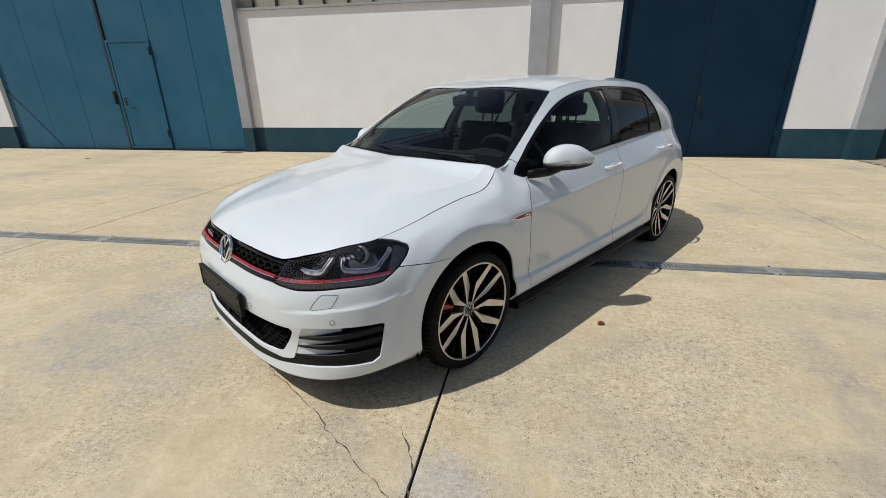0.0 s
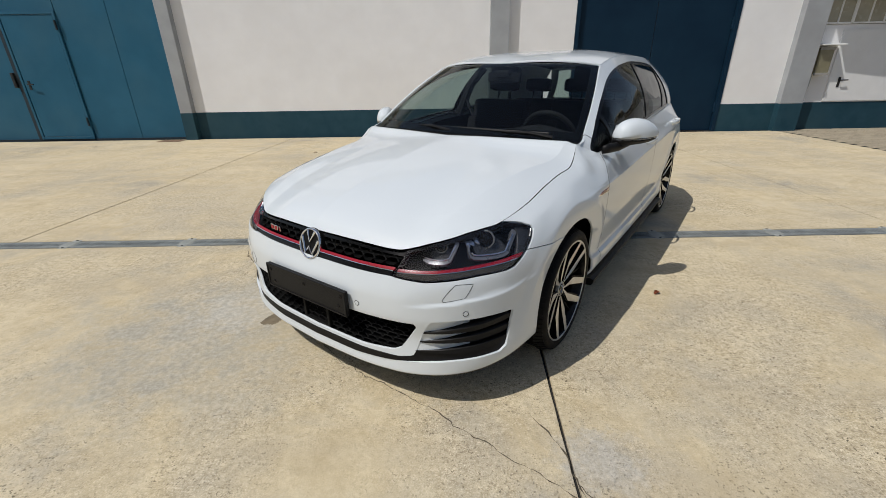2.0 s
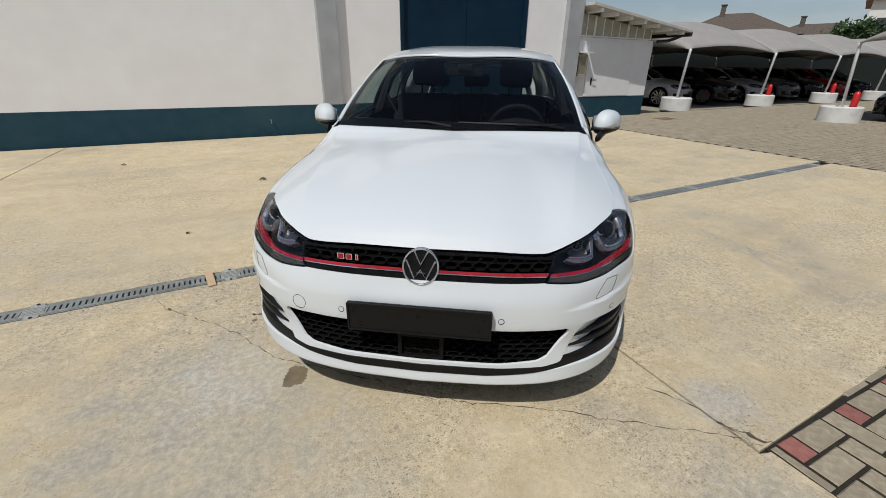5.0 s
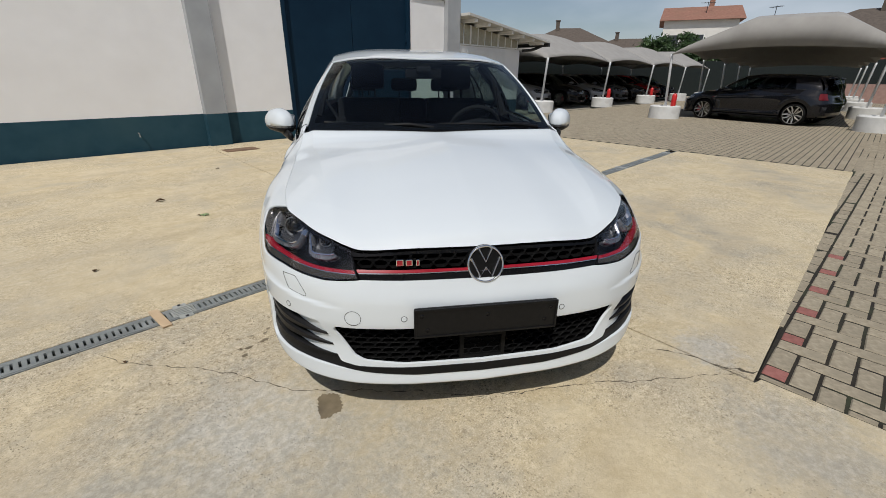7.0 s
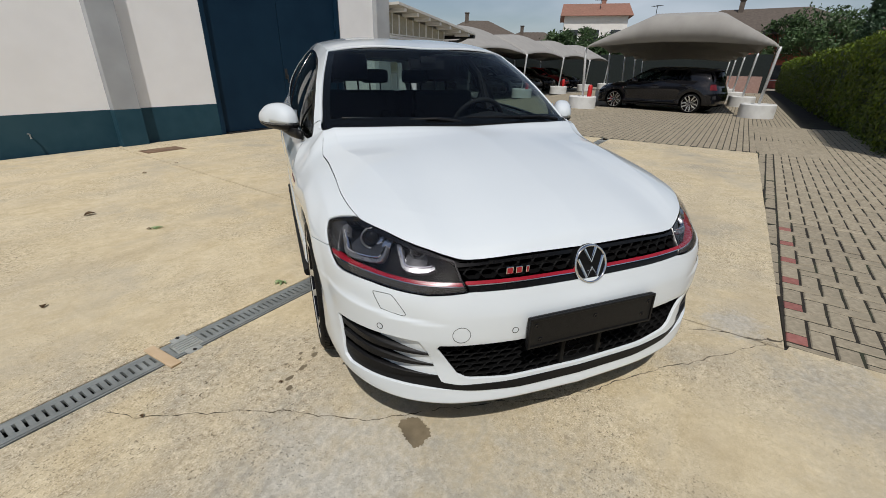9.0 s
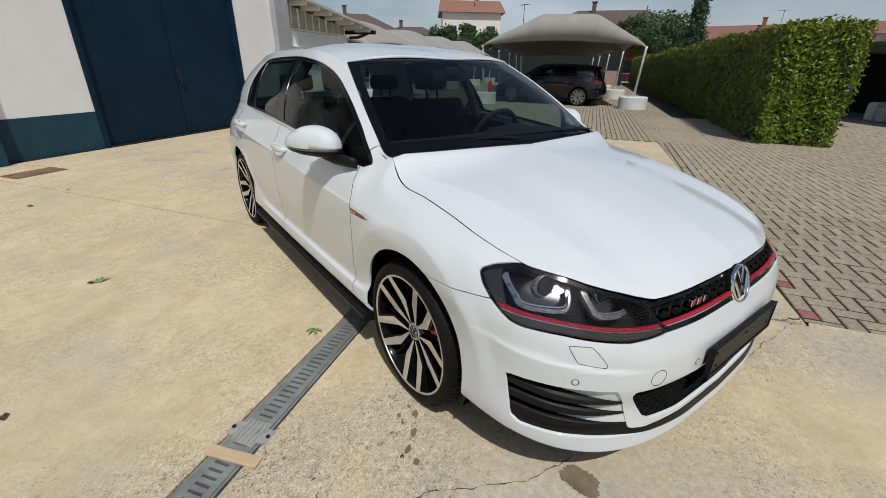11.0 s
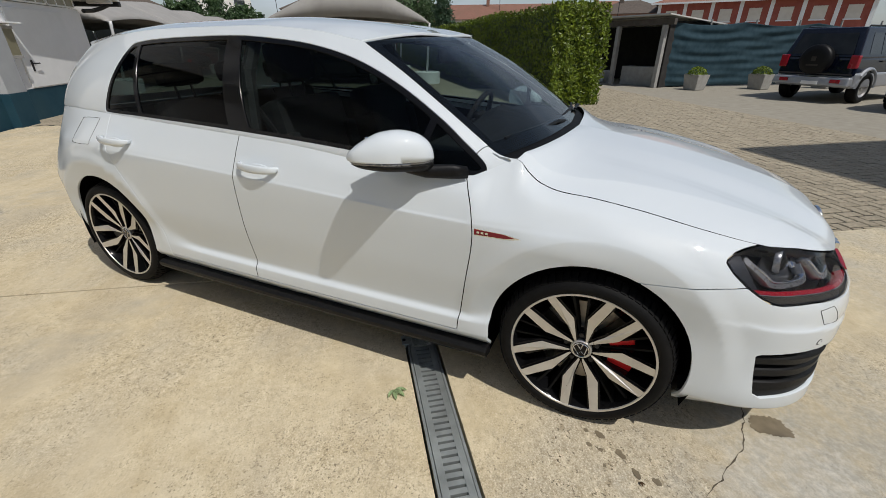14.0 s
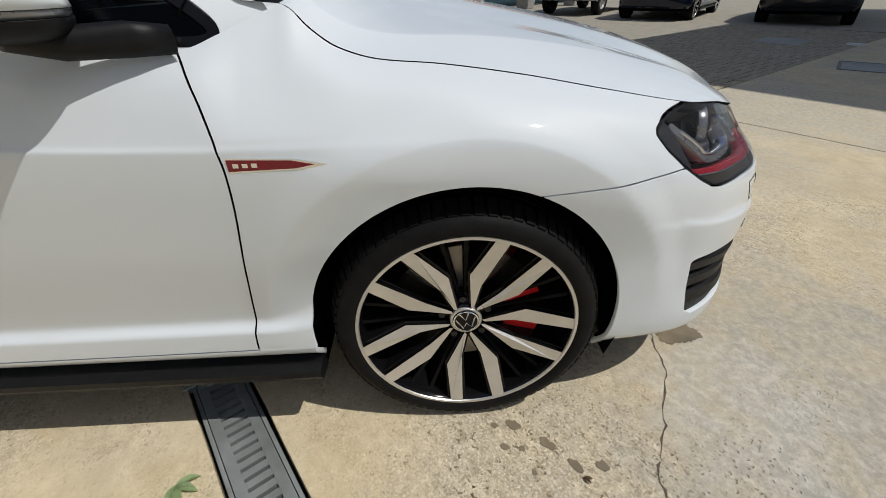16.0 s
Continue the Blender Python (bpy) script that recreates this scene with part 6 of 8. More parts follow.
    screen = panel("windscreen", skin(SCREEN_FN, (0.0, 1.0), (0.0, 1.0), 40, 40, [lambda u, v, p: v - 0.985], off=-0.004, flange=0, both=True), SCREEN, car, "tinted windscreen")
    screen.visible_shadow = False
    panel("screen_border", skin(SCREEN_FN, (0.0, 1.0), (0.0, 1.0), 60, 60, [lambda u, v, p: v - 0.988, lambda u, v, p: -(max(v - 0.945 + 0.02 * u, u - 0.965, 0.075 - u + 0.02 * v))], off=-0.007, flange=0.004, both=True), GLOSS_BLACK, screen)
    cowl = coons(lambda v: HOOD_REAR(v) + Vector((-0.004, 0, -0.012)), lambda v: SCREEN_LOW(v) + Vector((-0.02, 0, -0.004)), lambda u: Vector((-0.205, 0, 0.96)).lerp(Vector((-0.265, 0, 0.978)), u), lambda u: Vector((-0.329, 0.724, 0.951)).lerp(Vector((-0.40, 0.728, 0.960)), u))
    panel("cowl", skin(cowl, (0, 1), (0, 1), 8, 30, [], flange=0.02, both=True), MESH_BLACK, car)
    for y0, y1 in ((0.60, 0.02), (-0.02, -0.62)):
        pivot, tip = Vector((-0.275 - 0.05 * abs(y0), y0, 0.986)), Vector((-0.30, y1, 1.012))
        if y0 > 0:
            tip = Vector((-0.275, y1, 0.996))
        else:
            tip = Vector((-0.375, y1, 0.996))
        mid = pivot.lerp(tip, 0.45) + Vector((0.012, 0, 0.012))
        wiper = part("wiper", tube([pivot, pivot.lerp(mid, 0.5) + Vector((0.01, 0, 0.012)), mid], [0.012, 0.009, 0.006], 8), PLASTIC, car, "black windscreen wiper")
        part("wiper_blade", tube([pivot.lerp(tip, 0.06) + Vector((-0.03, 0, 0.016)), mid + Vector((-0.02, 0, 0.0)), tip + Vector((-0.02, 0, 0.012))], [0.006, 0.009, 0.005], 6), PLASTIC, wiper)
    back_low = lambda v: ring(END - v * (END - 4.78), 1.0)
    BACK = coons(ROOF_REAR, back_low, lambda u: Vector((-3.2, 0, 1.352)).lerp(back_low(0), u), lambda u: Vector((-2.93, 0.500, 1.322)).lerp(back_low(1), u), lambda u, v: Vector((-0.05, 0, 0)) * math.sin(math.pi * u))
    rg = panel("rear_window", skin(BACK, (0.0, 1.0), (0.0, 1.0), 20, 20, [lambda u, v, p: v - 0.86, lambda u, v, p: u - 0.88, lambda u, v, p: 0.08 - u], off=-0.006, flange=0, both=True), SIDE_GLASS, car)
    rg.visible_shadow = False
    panel("hatch_frame", skin(BACK, (0.0, 1.0), (0.0, 1.0), 30, 30, [lambda u, v, p: -max(v - 0.86, u - 0.88, 0.08 - u)], both=True), PAINT, car)
    bm = bmesh.new()
    prev = None
    for k in range(25):
        y = -0.40 + 0.80 * k / 24
        e = abs(y) / 0.40
        z, x = 1.352 - 0.012 * e ** 3, -3.17 + 0.10 * e ** 2
        row = [bm.verts.new(q) for q in ((x, y, z + 0.004), (x - 0.08 + 0.03 * e, y, z - 0.006), (x - 0.085 + 0.03 * e, y, z - 0.018), (x, y, z - 0.03))]
        if prev:
            for a in range(4):
                bm.faces.new((prev[a], prev[(a + 1) % 4], row[(a + 1) % 4], row[a]))
        else:
            bm.faces.new(row)
        prev = row
    bm.faces.new(prev[::-1])
    bmesh.ops.recalc_face_normals(bm, faces=bm.faces)
    part("roof_spoiler", bm, PAINT, car, smooth=False)
    bm = tube([(-2.93, 0, 1.395), (-2.97, 0, 1.42), (-3.03, 0, 1.435)], [0.02, 0.012, 0.004], 8)
    part("roof_aerial", bm, PLASTIC, car)

    def win_front(p):
        return max(p.x + 0.668 - 0.20 * (p.z - 0.95), -1.470 - 0.42 * (p.z - 1.0) - p.x)

    def win_tri(p):
        return -0.642 + 0.20 * (p.z - 0.95) - p.x

    def win_rear(p):
        return max(p.x + 1.590 + 0.32 * (p.z - 1.0), -2.198 - 0.33 * (p.z - 1.0) - p.x)

    def win_quarter(p):
        return p.x + 2.222 + 0.33 * (p.z - 1.0)

    for mirror, side in sides:
        panel("side_frame", skin(house_side, (0, 1), (0, 1), 160, 46, [lambda u, w, p: 0.0025 - DLO(p.x, p.z), lambda u, w, p: w - 0.994], mirror=mirror), PAINT, car)
        inner = 0.014
        wins = (("front_window", win_front, SIDE_GLASS), ("triangle_window", win_tri, SIDE_GLASS), ("rear_window", win_rear, PRIVACY), ("quarter_window", win_quarter, PRIVACY))
        frame_ = panel("window_surround", skin(house_side, (0, 0.85), (0, 1), 130, 60, [lambda u, w, p: DLO(p.x, p.z) - 0.001, lambda u, w, p: -max(min(f(p) for _, f, _m in wins), DLO(p.x, p.z) + inner)], off=-0.003, flange=0.01, mirror=mirror), GLOSS_BLACK, car, "gloss black window surround")
        for nm, f, mat_ in wins:
            g_ = panel(nm, skin(house_side, (0, 0.85), (0, 1), 90, 40, [lambda u, w, p: DLO(p.x, p.z) + inner - 0.004, lambda u, w, p, f=f: f(p) - 0.004], off=-0.008, flange=0, mirror=mirror), mat_, car)
            g_.visible_shadow = False
        sg = -1 if mirror else 1
        line = [house_side(0.062 - 0.042 * k / 12, 0.30 + 0.70 * k / 12) + Vector((0, 0.0004, 0.0004)) for k in range(13)]
        part("pillar_joint", tube([(p.x, sg * p.y, p.z) for p in line], 0.0014, 5), VOID, car)
        # mirror
        axis = Vector((-0.235, 0.154, 0.010)).normalized()  # from root to tip
        up = Vector((0, 0, 1))
        fwd = axis.cross(up).normalized()
        if fwd.x < 0:
            fwd = -fwd
        c = Vector((-0.710, 0.919, 0.968))
        m_up = pchip((-1, -0.96, -0.85, -0.55, -0.2, 0.2, 0.6, 0.85, 0.97, 1), (0.002, 0.034, 0.062, 0.088, 0.096, 0.088, 0.060, 0.034, 0.015, 0.002))
        m_down = pchip((-1, -0.95, -0.6, 0, 0.6, 0.9, 1), (0.002, 0.030, 0.042, 0.042, 0.034, 0.018, 0.002))
        m_fwd = pchip((-1, -0.95, -0.5, 0, 0.5, 0.85, 1), (0.003, 0.036, 0.070, 0.074, 0.060, 0.034, 0.003))

        def shell(z_lo, z_hi, grow=0.0):
            bm = bmesh.new()
            prev = None
            for i in range(37):
                a = -math.cos(math.pi * i / 36)
                row = []
                for k in range(32):
                    q = k * math.tau / 32
                    f_, d_ = math.cos(q), math.sin(q)
                    f_, d_ = math.copysign(abs(f_) ** 0.8, f_), math.copysign(abs(d_) ** 0.85, d_)
                    hh = (m_up(a) if d_ > 0 else m_down(a)) + grow
                    ff = m_fwd(a) * (1.0 if f_ > 0 else 0.75) + grow
                    row.append(bm.verts.new(c + axis * (0.150 + grow) * a + fwd * max(ff, 0.001) * f_ + up * max(hh, 0.001) * d_))
                if prev:
                    for k in range(32):
                        bm.faces.new((prev[k], prev[(k + 1) % 32], row[(k + 1) % 32], row[k]))
                else:
                    bm.faces.new(row)
                prev = row
            bm.faces.new(prev[::-1])
            bmesh.ops.recalc_face_normals(bm, faces=bm.faces)
            for z, keep_above in ((z_lo, True), (z_hi, False)):
                if z is not None:
                    bmesh.ops.bisect_plane(bm, geom=bm.verts[:] + bm.edges[:] + bm.faces[:], plane_co=(0, 0, z), plane_no=(0.0, 0, 1), clear_inner=keep_above, clear_outer=not keep_above)
                    bmesh.ops.holes_fill(bm, edges=[e for e in bm.edges if e.is_boundary])
            if sg < 0:
                bmesh.ops.transform(bm, matrix=Matrix.Scale(-1, 4, (0, 1, 0)), verts=bm.verts)
                bmesh.ops.reverse_faces(bm, faces=bm.faces)
            return bm

        mir = part("door_mirror", shell(0.967, None), PAINT, car, "white door mirror with a dark lower shell", smooth=True)
        part("mirror_base", shell(None, 0.955), PLASTIC, mir, smooth=True)
        part("mirror_line", shell(0.956, 0.966, -0.002), REFLECTOR, mir, "smoked indicator strip", smooth=True)
        stalk = [c + axis * -0.05 + up * -0.035, c + axis * -0.115 + up * -0.043 + fwd * 0.01, Vector((-0.520, 0.838, 0.922)), Vector((-0.47, 0.815, 0.918))]
        bm, prev = bmesh.new(), None
        for p, tall, thick in zip(stalk, (0.016, 0.024, 0.026, 0.022), (0.030, 0.024, 0.017, 0.012)):
            row = [bm.verts.new((p.x + thick * math.cos(k * math.tau / 14) * 0.8, sg * (p.y + thick * math.cos(k * math.tau / 14) * 0.6), p.z + tall * math.sin(k * math.tau / 14))) for k in range(14)]
            if prev:
                for k in range(14):
                    bm.faces.new((prev[k], prev[(k + 1) % 14], row[(k + 1) % 14], row[k]))
            else:
                bm.faces.new(row)
            prev = row
        bm.faces.new(prev[::-1])
        bmesh.ops.recalc_face_normals(bm, faces=bm.faces)
        part("mirror_arm", bm, PLASTIC, mir, smooth=True)
        bm = boxes((-0.105, 0.085, -0.004, 0.004, -0.030, 0.060), bevel=0.003)
        m = Matrix.Translation(c - fwd * 0.054 + up * 0.002) @ Matrix((axis, fwd, up)).transposed().to_4x4()
        bmesh.ops.transform(bm, matrix=m, verts=bm.verts)
        if sg < 0:
            bmesh.ops.transform(bm, matrix=Matrix.Scale(-1, 4, (0, 1, 0)), verts=bm.verts)
        part("mirror_glass", bm, CHROME, mir)

    # dark inner tub, floor and wheel housings
    panel("inner_shell", skin(ring, (1.22, END), (0.05, 0.985), 80, 24, [arch(0, 0.40), arch(-2.631, 0.40)], off=-0.05, flange=0, both=True), CABIN, car)
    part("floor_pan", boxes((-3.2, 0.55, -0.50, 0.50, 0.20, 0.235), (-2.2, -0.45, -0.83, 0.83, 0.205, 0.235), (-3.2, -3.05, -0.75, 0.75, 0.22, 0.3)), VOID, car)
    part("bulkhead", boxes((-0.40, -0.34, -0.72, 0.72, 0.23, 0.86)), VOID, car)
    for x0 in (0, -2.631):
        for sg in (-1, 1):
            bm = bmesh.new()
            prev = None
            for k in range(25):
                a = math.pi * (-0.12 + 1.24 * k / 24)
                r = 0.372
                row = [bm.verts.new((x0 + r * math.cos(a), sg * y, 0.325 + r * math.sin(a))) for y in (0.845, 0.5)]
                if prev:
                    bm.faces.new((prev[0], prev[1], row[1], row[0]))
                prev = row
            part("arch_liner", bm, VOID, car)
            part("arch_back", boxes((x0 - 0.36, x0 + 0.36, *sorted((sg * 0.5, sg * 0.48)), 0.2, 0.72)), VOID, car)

    # cabin furniture
    dash = bmesh.new()
    prev = None
    for k in range(17):
        y = -0.70 + 1.40 * k / 16
        hood_ = 0.045 * math.exp(-((y - 0.36) / 0.16) ** 2)
        row = [dash.verts.new(q) for q in ((-0.36, y, 0.945), (-0.52, y, 0.962), (-0.70, y, 0.955 + hood_), (-0.78, y, 0.93 + hood_ * 0.8), (-0.80, y, 0.86), (-0.74, y, 0.70), (-0.70, y, 0.5), (-0.40, y, 0.5))]
        if prev:
            for a in range(8):
                dash.faces.new((prev[a], prev[(a + 1) % 8], row[(a + 1) % 8], row[a]))
        else:
            dash.faces.new(row)
        prev = row
    dash.faces.new(prev[::-1])
    bmesh.ops.recalc_face_normals(dash, faces=dash.faces)
    part("dashboard", dash, CABIN, car, smooth=False)
    sw = part("steering_wheel", tube([(0.178 * math.cos(k * math.tau / 36), 0.178 * math.sin(k * math.tau / 36), 0) for k in range(36)], 0.0155, 10, closed=True), CABIN, car, smooth=True)
    sw.matrix_local = pose(-0.86, 0.36, 0.90, 0, -66, 0)
    part("wheel_hub", boxes((-0.06, 0.06, -0.075, 0.075, -0.03, 0.012), (-0.025, 0.03, -0.165, 0.165, -0.015, 0.0), (-0.165, 0.0, -0.025, 0.025, -0.015, 0.0), bevel=0.008), CABIN, sw)
    for x0, ys, back in ((-1.42, (0.36, -0.36), 1.14), (-2.22, (0.40, 0.0, -0.40), 1.10)):
        for y in ys:
            wdt = 0.25 if x0 > -2 else 0.21
            seat = part("seat", boxes((x0 - 0.02, x0 + 0.50, y - wdt, y + wdt, 0.42, 0.58), bevel=0.05), SEAT_CLOTH, car, smooth=False)
            bm = bmesh.new()
            box(bm, -0.07, 0.07, -wdt, wdt, 0.0, back - 0.56, 0.05)
            if x0 > -2:
                box(bm, -0.02, 0.10, -wdt - 0.02, -wdt + 0.07, 0.05, back - 0.72, 0.03)
                box(bm, -0.02, 0.10, wdt - 0.07, wdt + 0.02, 0.05, back - 0.72, 0.03)
            bmesh.ops.transform(bm, matrix=pose(x0, y, 0.52, 0, -14, 0), verts=bm.verts)
            part("backrest", bm, SEAT_CLOTH, seat)
            bm = bmesh.new()
            box(bm, -0.05, 0.05, -0.13, 0.13, 0.03, 0.22 if x0 > -2 else 0.15, 0.04)
            tube([(0, -0.05, -0.06), (0, -0.05, 0.06)], 0.007, 8, bm)
            tube([(0, 0.05, -0.06), (0, 0.05, 0.06)], 0.007, 8, bm)
            bmesh.ops.transform(bm, matrix=pose(x0 - 0.155, y, back - 0.02, 0, -12, 0), verts=bm.verts)
            part("headrest", bm, SEAT_CLOTH, seat)
    panel("headliner", skin(ROOF_FN, (0.02, 0.97), (0.0, 0.96), 20, 16, [], off=-0.03, flange=0, both=True), HEADLINER, car)
    part("inner_mirror", boxes((-0.90, -0.875, -0.12, 0.12, 1.235, 1.30), (-0.90, -0.85, -0.05, 0.05, 1.27, 1.312), bevel=0.012), CABIN, car)
    for sg in (-1, 1):
        part("pillar_trim", tube([(-1.50, sg * 0.77, 0.95), (-1.56, sg * 0.68, 1.2), (-1.60, sg * 0.57, 1.33)], [0.04, 0.035, 0.03], 8), CABIN, car)
        part("belt", tube([(-1.53, sg * 0.74, 1.14), (-1.50, sg * 0.60, 0.9)], 0.012, 6), CABIN, car)
    # wheels and brakes
    for x0, front_ in ((0, True), (-2.631, False)):
        for sg in (-1, 1):
            brake(car, x0, sg, front_)
    first = wheel(1)
    first.parent = car
    first.location = (0, 0.757, 0.3075)
    spots = ((-2.631, 0.752, 0), (0, -0.757, 180), (-2.631, -0.752, 180))
    for x0, y0, turn in spots:
        w2 = copy_thing(first, pose(x0, y0, 0.3075, 0, 0, turn) @ Matrix.Rotation(radians(12 if (x0 == 0 and turn) else 0), 4, "Y"))
    return car


white_car = hatchback()
white_car.matrix_world = pose(0, 0, 0, 0, 0, CAR_TURN)
tagged(white_car, "white five-door hatchback with red grille trim parked on concrete", "car")


# ---- hedge ----
def leaves(name, spots, sizes, material, thing, seed=1, spread=0.55):
    """A crowd of small bent leaves at (place, normal) spots, in one mesh."""
    rng = np.random.default_rng(seed)
    P, N = np.array([s[0] for s in spots]), np.array([s[1] for s in spots])
    n = len(P)
    N = N + rng.normal(0, spread, (n, 3))
    N /= np.linalg.norm(N, axis=1)[:, None]
    A = np.cross(N, rng.normal(0, 1, (n, 3)))
    A /= np.linalg.norm(A, axis=1)[:, None]
    B = np.cross(N, A)
    L = (rng.uniform(0.7, 1.25, n) * sizes)[:, None]
    v = np.stack([P, P + A * L * 0.5 + B * L * 0.24 + N * L * 0.10, P + A * L, P + A * L * 0.5 - B * L * 0.24 + N * L * 0.10], 1)
    faces = (np.arange(n)[:, None, None] * 4 + np.array([(0, 1, 2), (0, 2, 3)])[None]).reshape(-1, 3)
    me = bpy.data.meshes.new(name)
    me.from_pydata(v.reshape(-1, 3).tolist(), [], faces.tolist())
    me.materials.append(material)
    ob = new(name, me)
    ob.parent = thing
    return ob


def hedge():
    g = tagged(empty("hedge"), "tall clipped laurel hedge with glossy green leaves", "hedge")
    x0, x1, y0, y1, h = 8.0, 46.0, -4.55, -3.25, 2.13
    # solid filler box, its dark leaf colour stands in for shade inside the hedge
    part("core", boxes((x0 + 0.13, x1, y0 + 0.13, y1 - 0.13, -0.07, h - 0.12)), LEAF_SHADE, g)
    rng = np.random.default_rng(7)
    spots, sizes = [], []

    def side(n, fx, fy, fz, normal, size):
        for k in range(n):
            a, b, c = rng.random(3)
            bulge = 0.05 * math.sin(7 * a + 3 * b) + 0.04 * math.sin(17 * a - 9 * b) - 0.12 * c ** 2
            p = np.array((fx(a, b), fy(a, b), fz(a, b))) + np.array(normal) * bulge
            spots.append((p, normal))
            sizes.append(size)

    side(5200, lambda a, b: x0, lambda a, b: y0 + a * (y1 - y0), lambda a, b: 0.02 + b * (h - 0.02), (-1, 0, 0), 0.085)
    side(9000, lambda a, b: x0 + a * 7, lambda a, b: y1, lambda a, b: 0.02 + b * (h - 0.02), (0, 1, 0), 0.085)
    side(12000, lambda a, b: x0 + 7 + a * 30, lambda a, b: y1, lambda a, b: 0.02 + b * (h - 0.02), (0, 1, 0), 0.12)
    side(4200, lambda a, b: x0 + a * 7, lambda a, b: y0 + b * (y1 - y0), lambda a, b: h, (0, 0, 1), 0.085)
    side(5000, lambda a, b: x0 + 7 + a * 30, lambda a, b: y0 + b * (y1 - y0), lambda a, b: h, (0, 0, 1), 0.12)
    side(3000, lambda a, b: x0 + a * 8, lambda a, b: y0, lambda a, b: 0.02 + b * (h - 0.02), (0, -1, 0), 0.09)
    leaves("leaves", spots, np.array(sizes), LEAF, g, 3, 0.40)
    stems = bmesh.new()
    for k in range(26):
        x, y = x0 + 0.25 + 0.28 * k, y1 - 0.25 - 0.6 * rng.random()
        tube([(x, y, -0.07), (x + 0.03, y, 0.8)], [0.018, 0.01], 5, stems)
    part("stems", stems, BARK, g)


hedge()
part("hedge_strip", boxes((8.0, 46, -4.7, -2.5, -0.074, -0.02)), SAND)
tagged(bpy.data.objects["hedge_strip"], "strip of dark bare soil under the hedge", "soil", kind="structure")


# ---- carports ----
def hip(v):
    """Height of the cloth across its width: two slopes and a gently rounded top."""
    return min(1.0, v / 0.29, (1 - v) / 0.36) ** 0.8 * (0.94 + 0.06 * math.sin(math.pi * v))


def vault(x0, x1, y0, y1, z_edge, z_top, end_drop=0.55):
    """A tensioned cloth vault: arched across y, drawn down to points at the corners, with a sagging rim."""
    bm = bmesh.new()
    nx, ny = 14, 36
    grid = []
    for i in range(nx + 1):
        u = i / nx
        row = []
        for j in range(ny + 1):
            v = j / ny
            arch = hip(v)
            swell = 0.74 + 0.26 * math.sin(math.pi * u) ** 0.8
            rim = 0.16 * math.sin(math.pi * u) * abs(2 * v - 1) ** 6
            z = z_edge + (z_top - z_edge) * arch * swell + rim
            row.append(bm.verts.new((x0 + (x1 - x0) * u, y0 + (y1 - y0) * v, z)))
        grid.append(row)
    for i in range(nx):
        for j in range(ny):
            bm.faces.new((grid[i][j], grid[i + 1][j], grid[i + 1][j + 1], grid[i][j + 1]))
    # the hanging front valance with its curved lower hem
    for i in (0, nx):
        low = []
        for j, v in enumerate(grid[i]):
            k = j / ny
            low.append(bm.verts.new((v.co.x, v.co.y, min(v.co.z, z_edge + 0.16 * math.sin(math.pi * k)))))
        for j in range(ny):
            bm.faces.new((grid[i][j], grid[i][j + 1], low[j + 1], low[j]))
    bmesh.ops.recalc_face_normals(bm, faces=bm.faces)
    return bm


def tub_and_post(x, y, lean_x, lean_y, top, parent, r=0.48, h=0.42):
    """A white concrete tub that holds one raking post of the carport."""
    tub = part("tub", lathe([(0.0, 0.0), (r, 0.0), (r, h - 0.03), (r - 0.03, h), (r - 0.12, h), (r - 0.13, h - 0.06), (0.0, h - 0.06)], 80), CONCRETE_WHITE, parent, "round white concrete post tub", smooth=False)
    tub.location = (x, y, -0.01)
    post = part("post", tube([(0, 0, h - 0.08), (lean_x * 0.9, lean_y * 0.9, top - 0.12), (lean_x, lean_y, top)], 0.04, 12), POST_PAINT, parent, smooth=True)
    post.location = (x, y, -0.01)


def carport(x0, y0, y1, bays, bay, z_edge, z_top, turn=0.0):
    for k in range(bays):
        g = tagged(empty("carport"), "grey cloth vaulted carport on white posts in concrete tubs", "carport", group="carports")
        a = x0 + k * bay
        c = part("canopy", vault(a, a + bay, y0 - 0.1, y1 + 0.1, z_edge, z_top), CANVAS, g, smooth=True)
        s = c.modifiers.new("thickness", "SOLIDIFY")
        s.thickness = 0.012
        tub_and_post(a + 0.12, y0, 0.0, -0.12, z_edge + 0.02, g)
        tub_and_post(a + 0.12, y1, 0.0, 0.12, z_edge + 0.02, g)
        if k == bays - 1:
            tub_and_post(a + bay - 0.1, y0, 0.0, -0.12, z_edge + 0.02, g)
            tub_and_post(a + bay - 0.1, y1, 0.0, 0.12, z_edge + 0.02, g)
        bm = tube([(a + 0.1, y0 - 0.1 + (y1 - y0 + 0.2) * j / 24, z_edge + 0.03 + (z_top - z_edge) * 0.74 * hip(j / 24) - 0.05) for j in range(25)], 0.025, 8)
        part("hoop", bm, POST_PAINT, g)
        g.matrix_world = pose(x0, y0, 0, 0, 0, turn) @ pose(-x0, -y0, 0)


carport(14.92, -1.5, 3.85, 4, 5.25, 2.0, 3.18, 5.0)
carport(13.2, 8.0, 13.2, 4, 5.2, 1.92, 2.95)
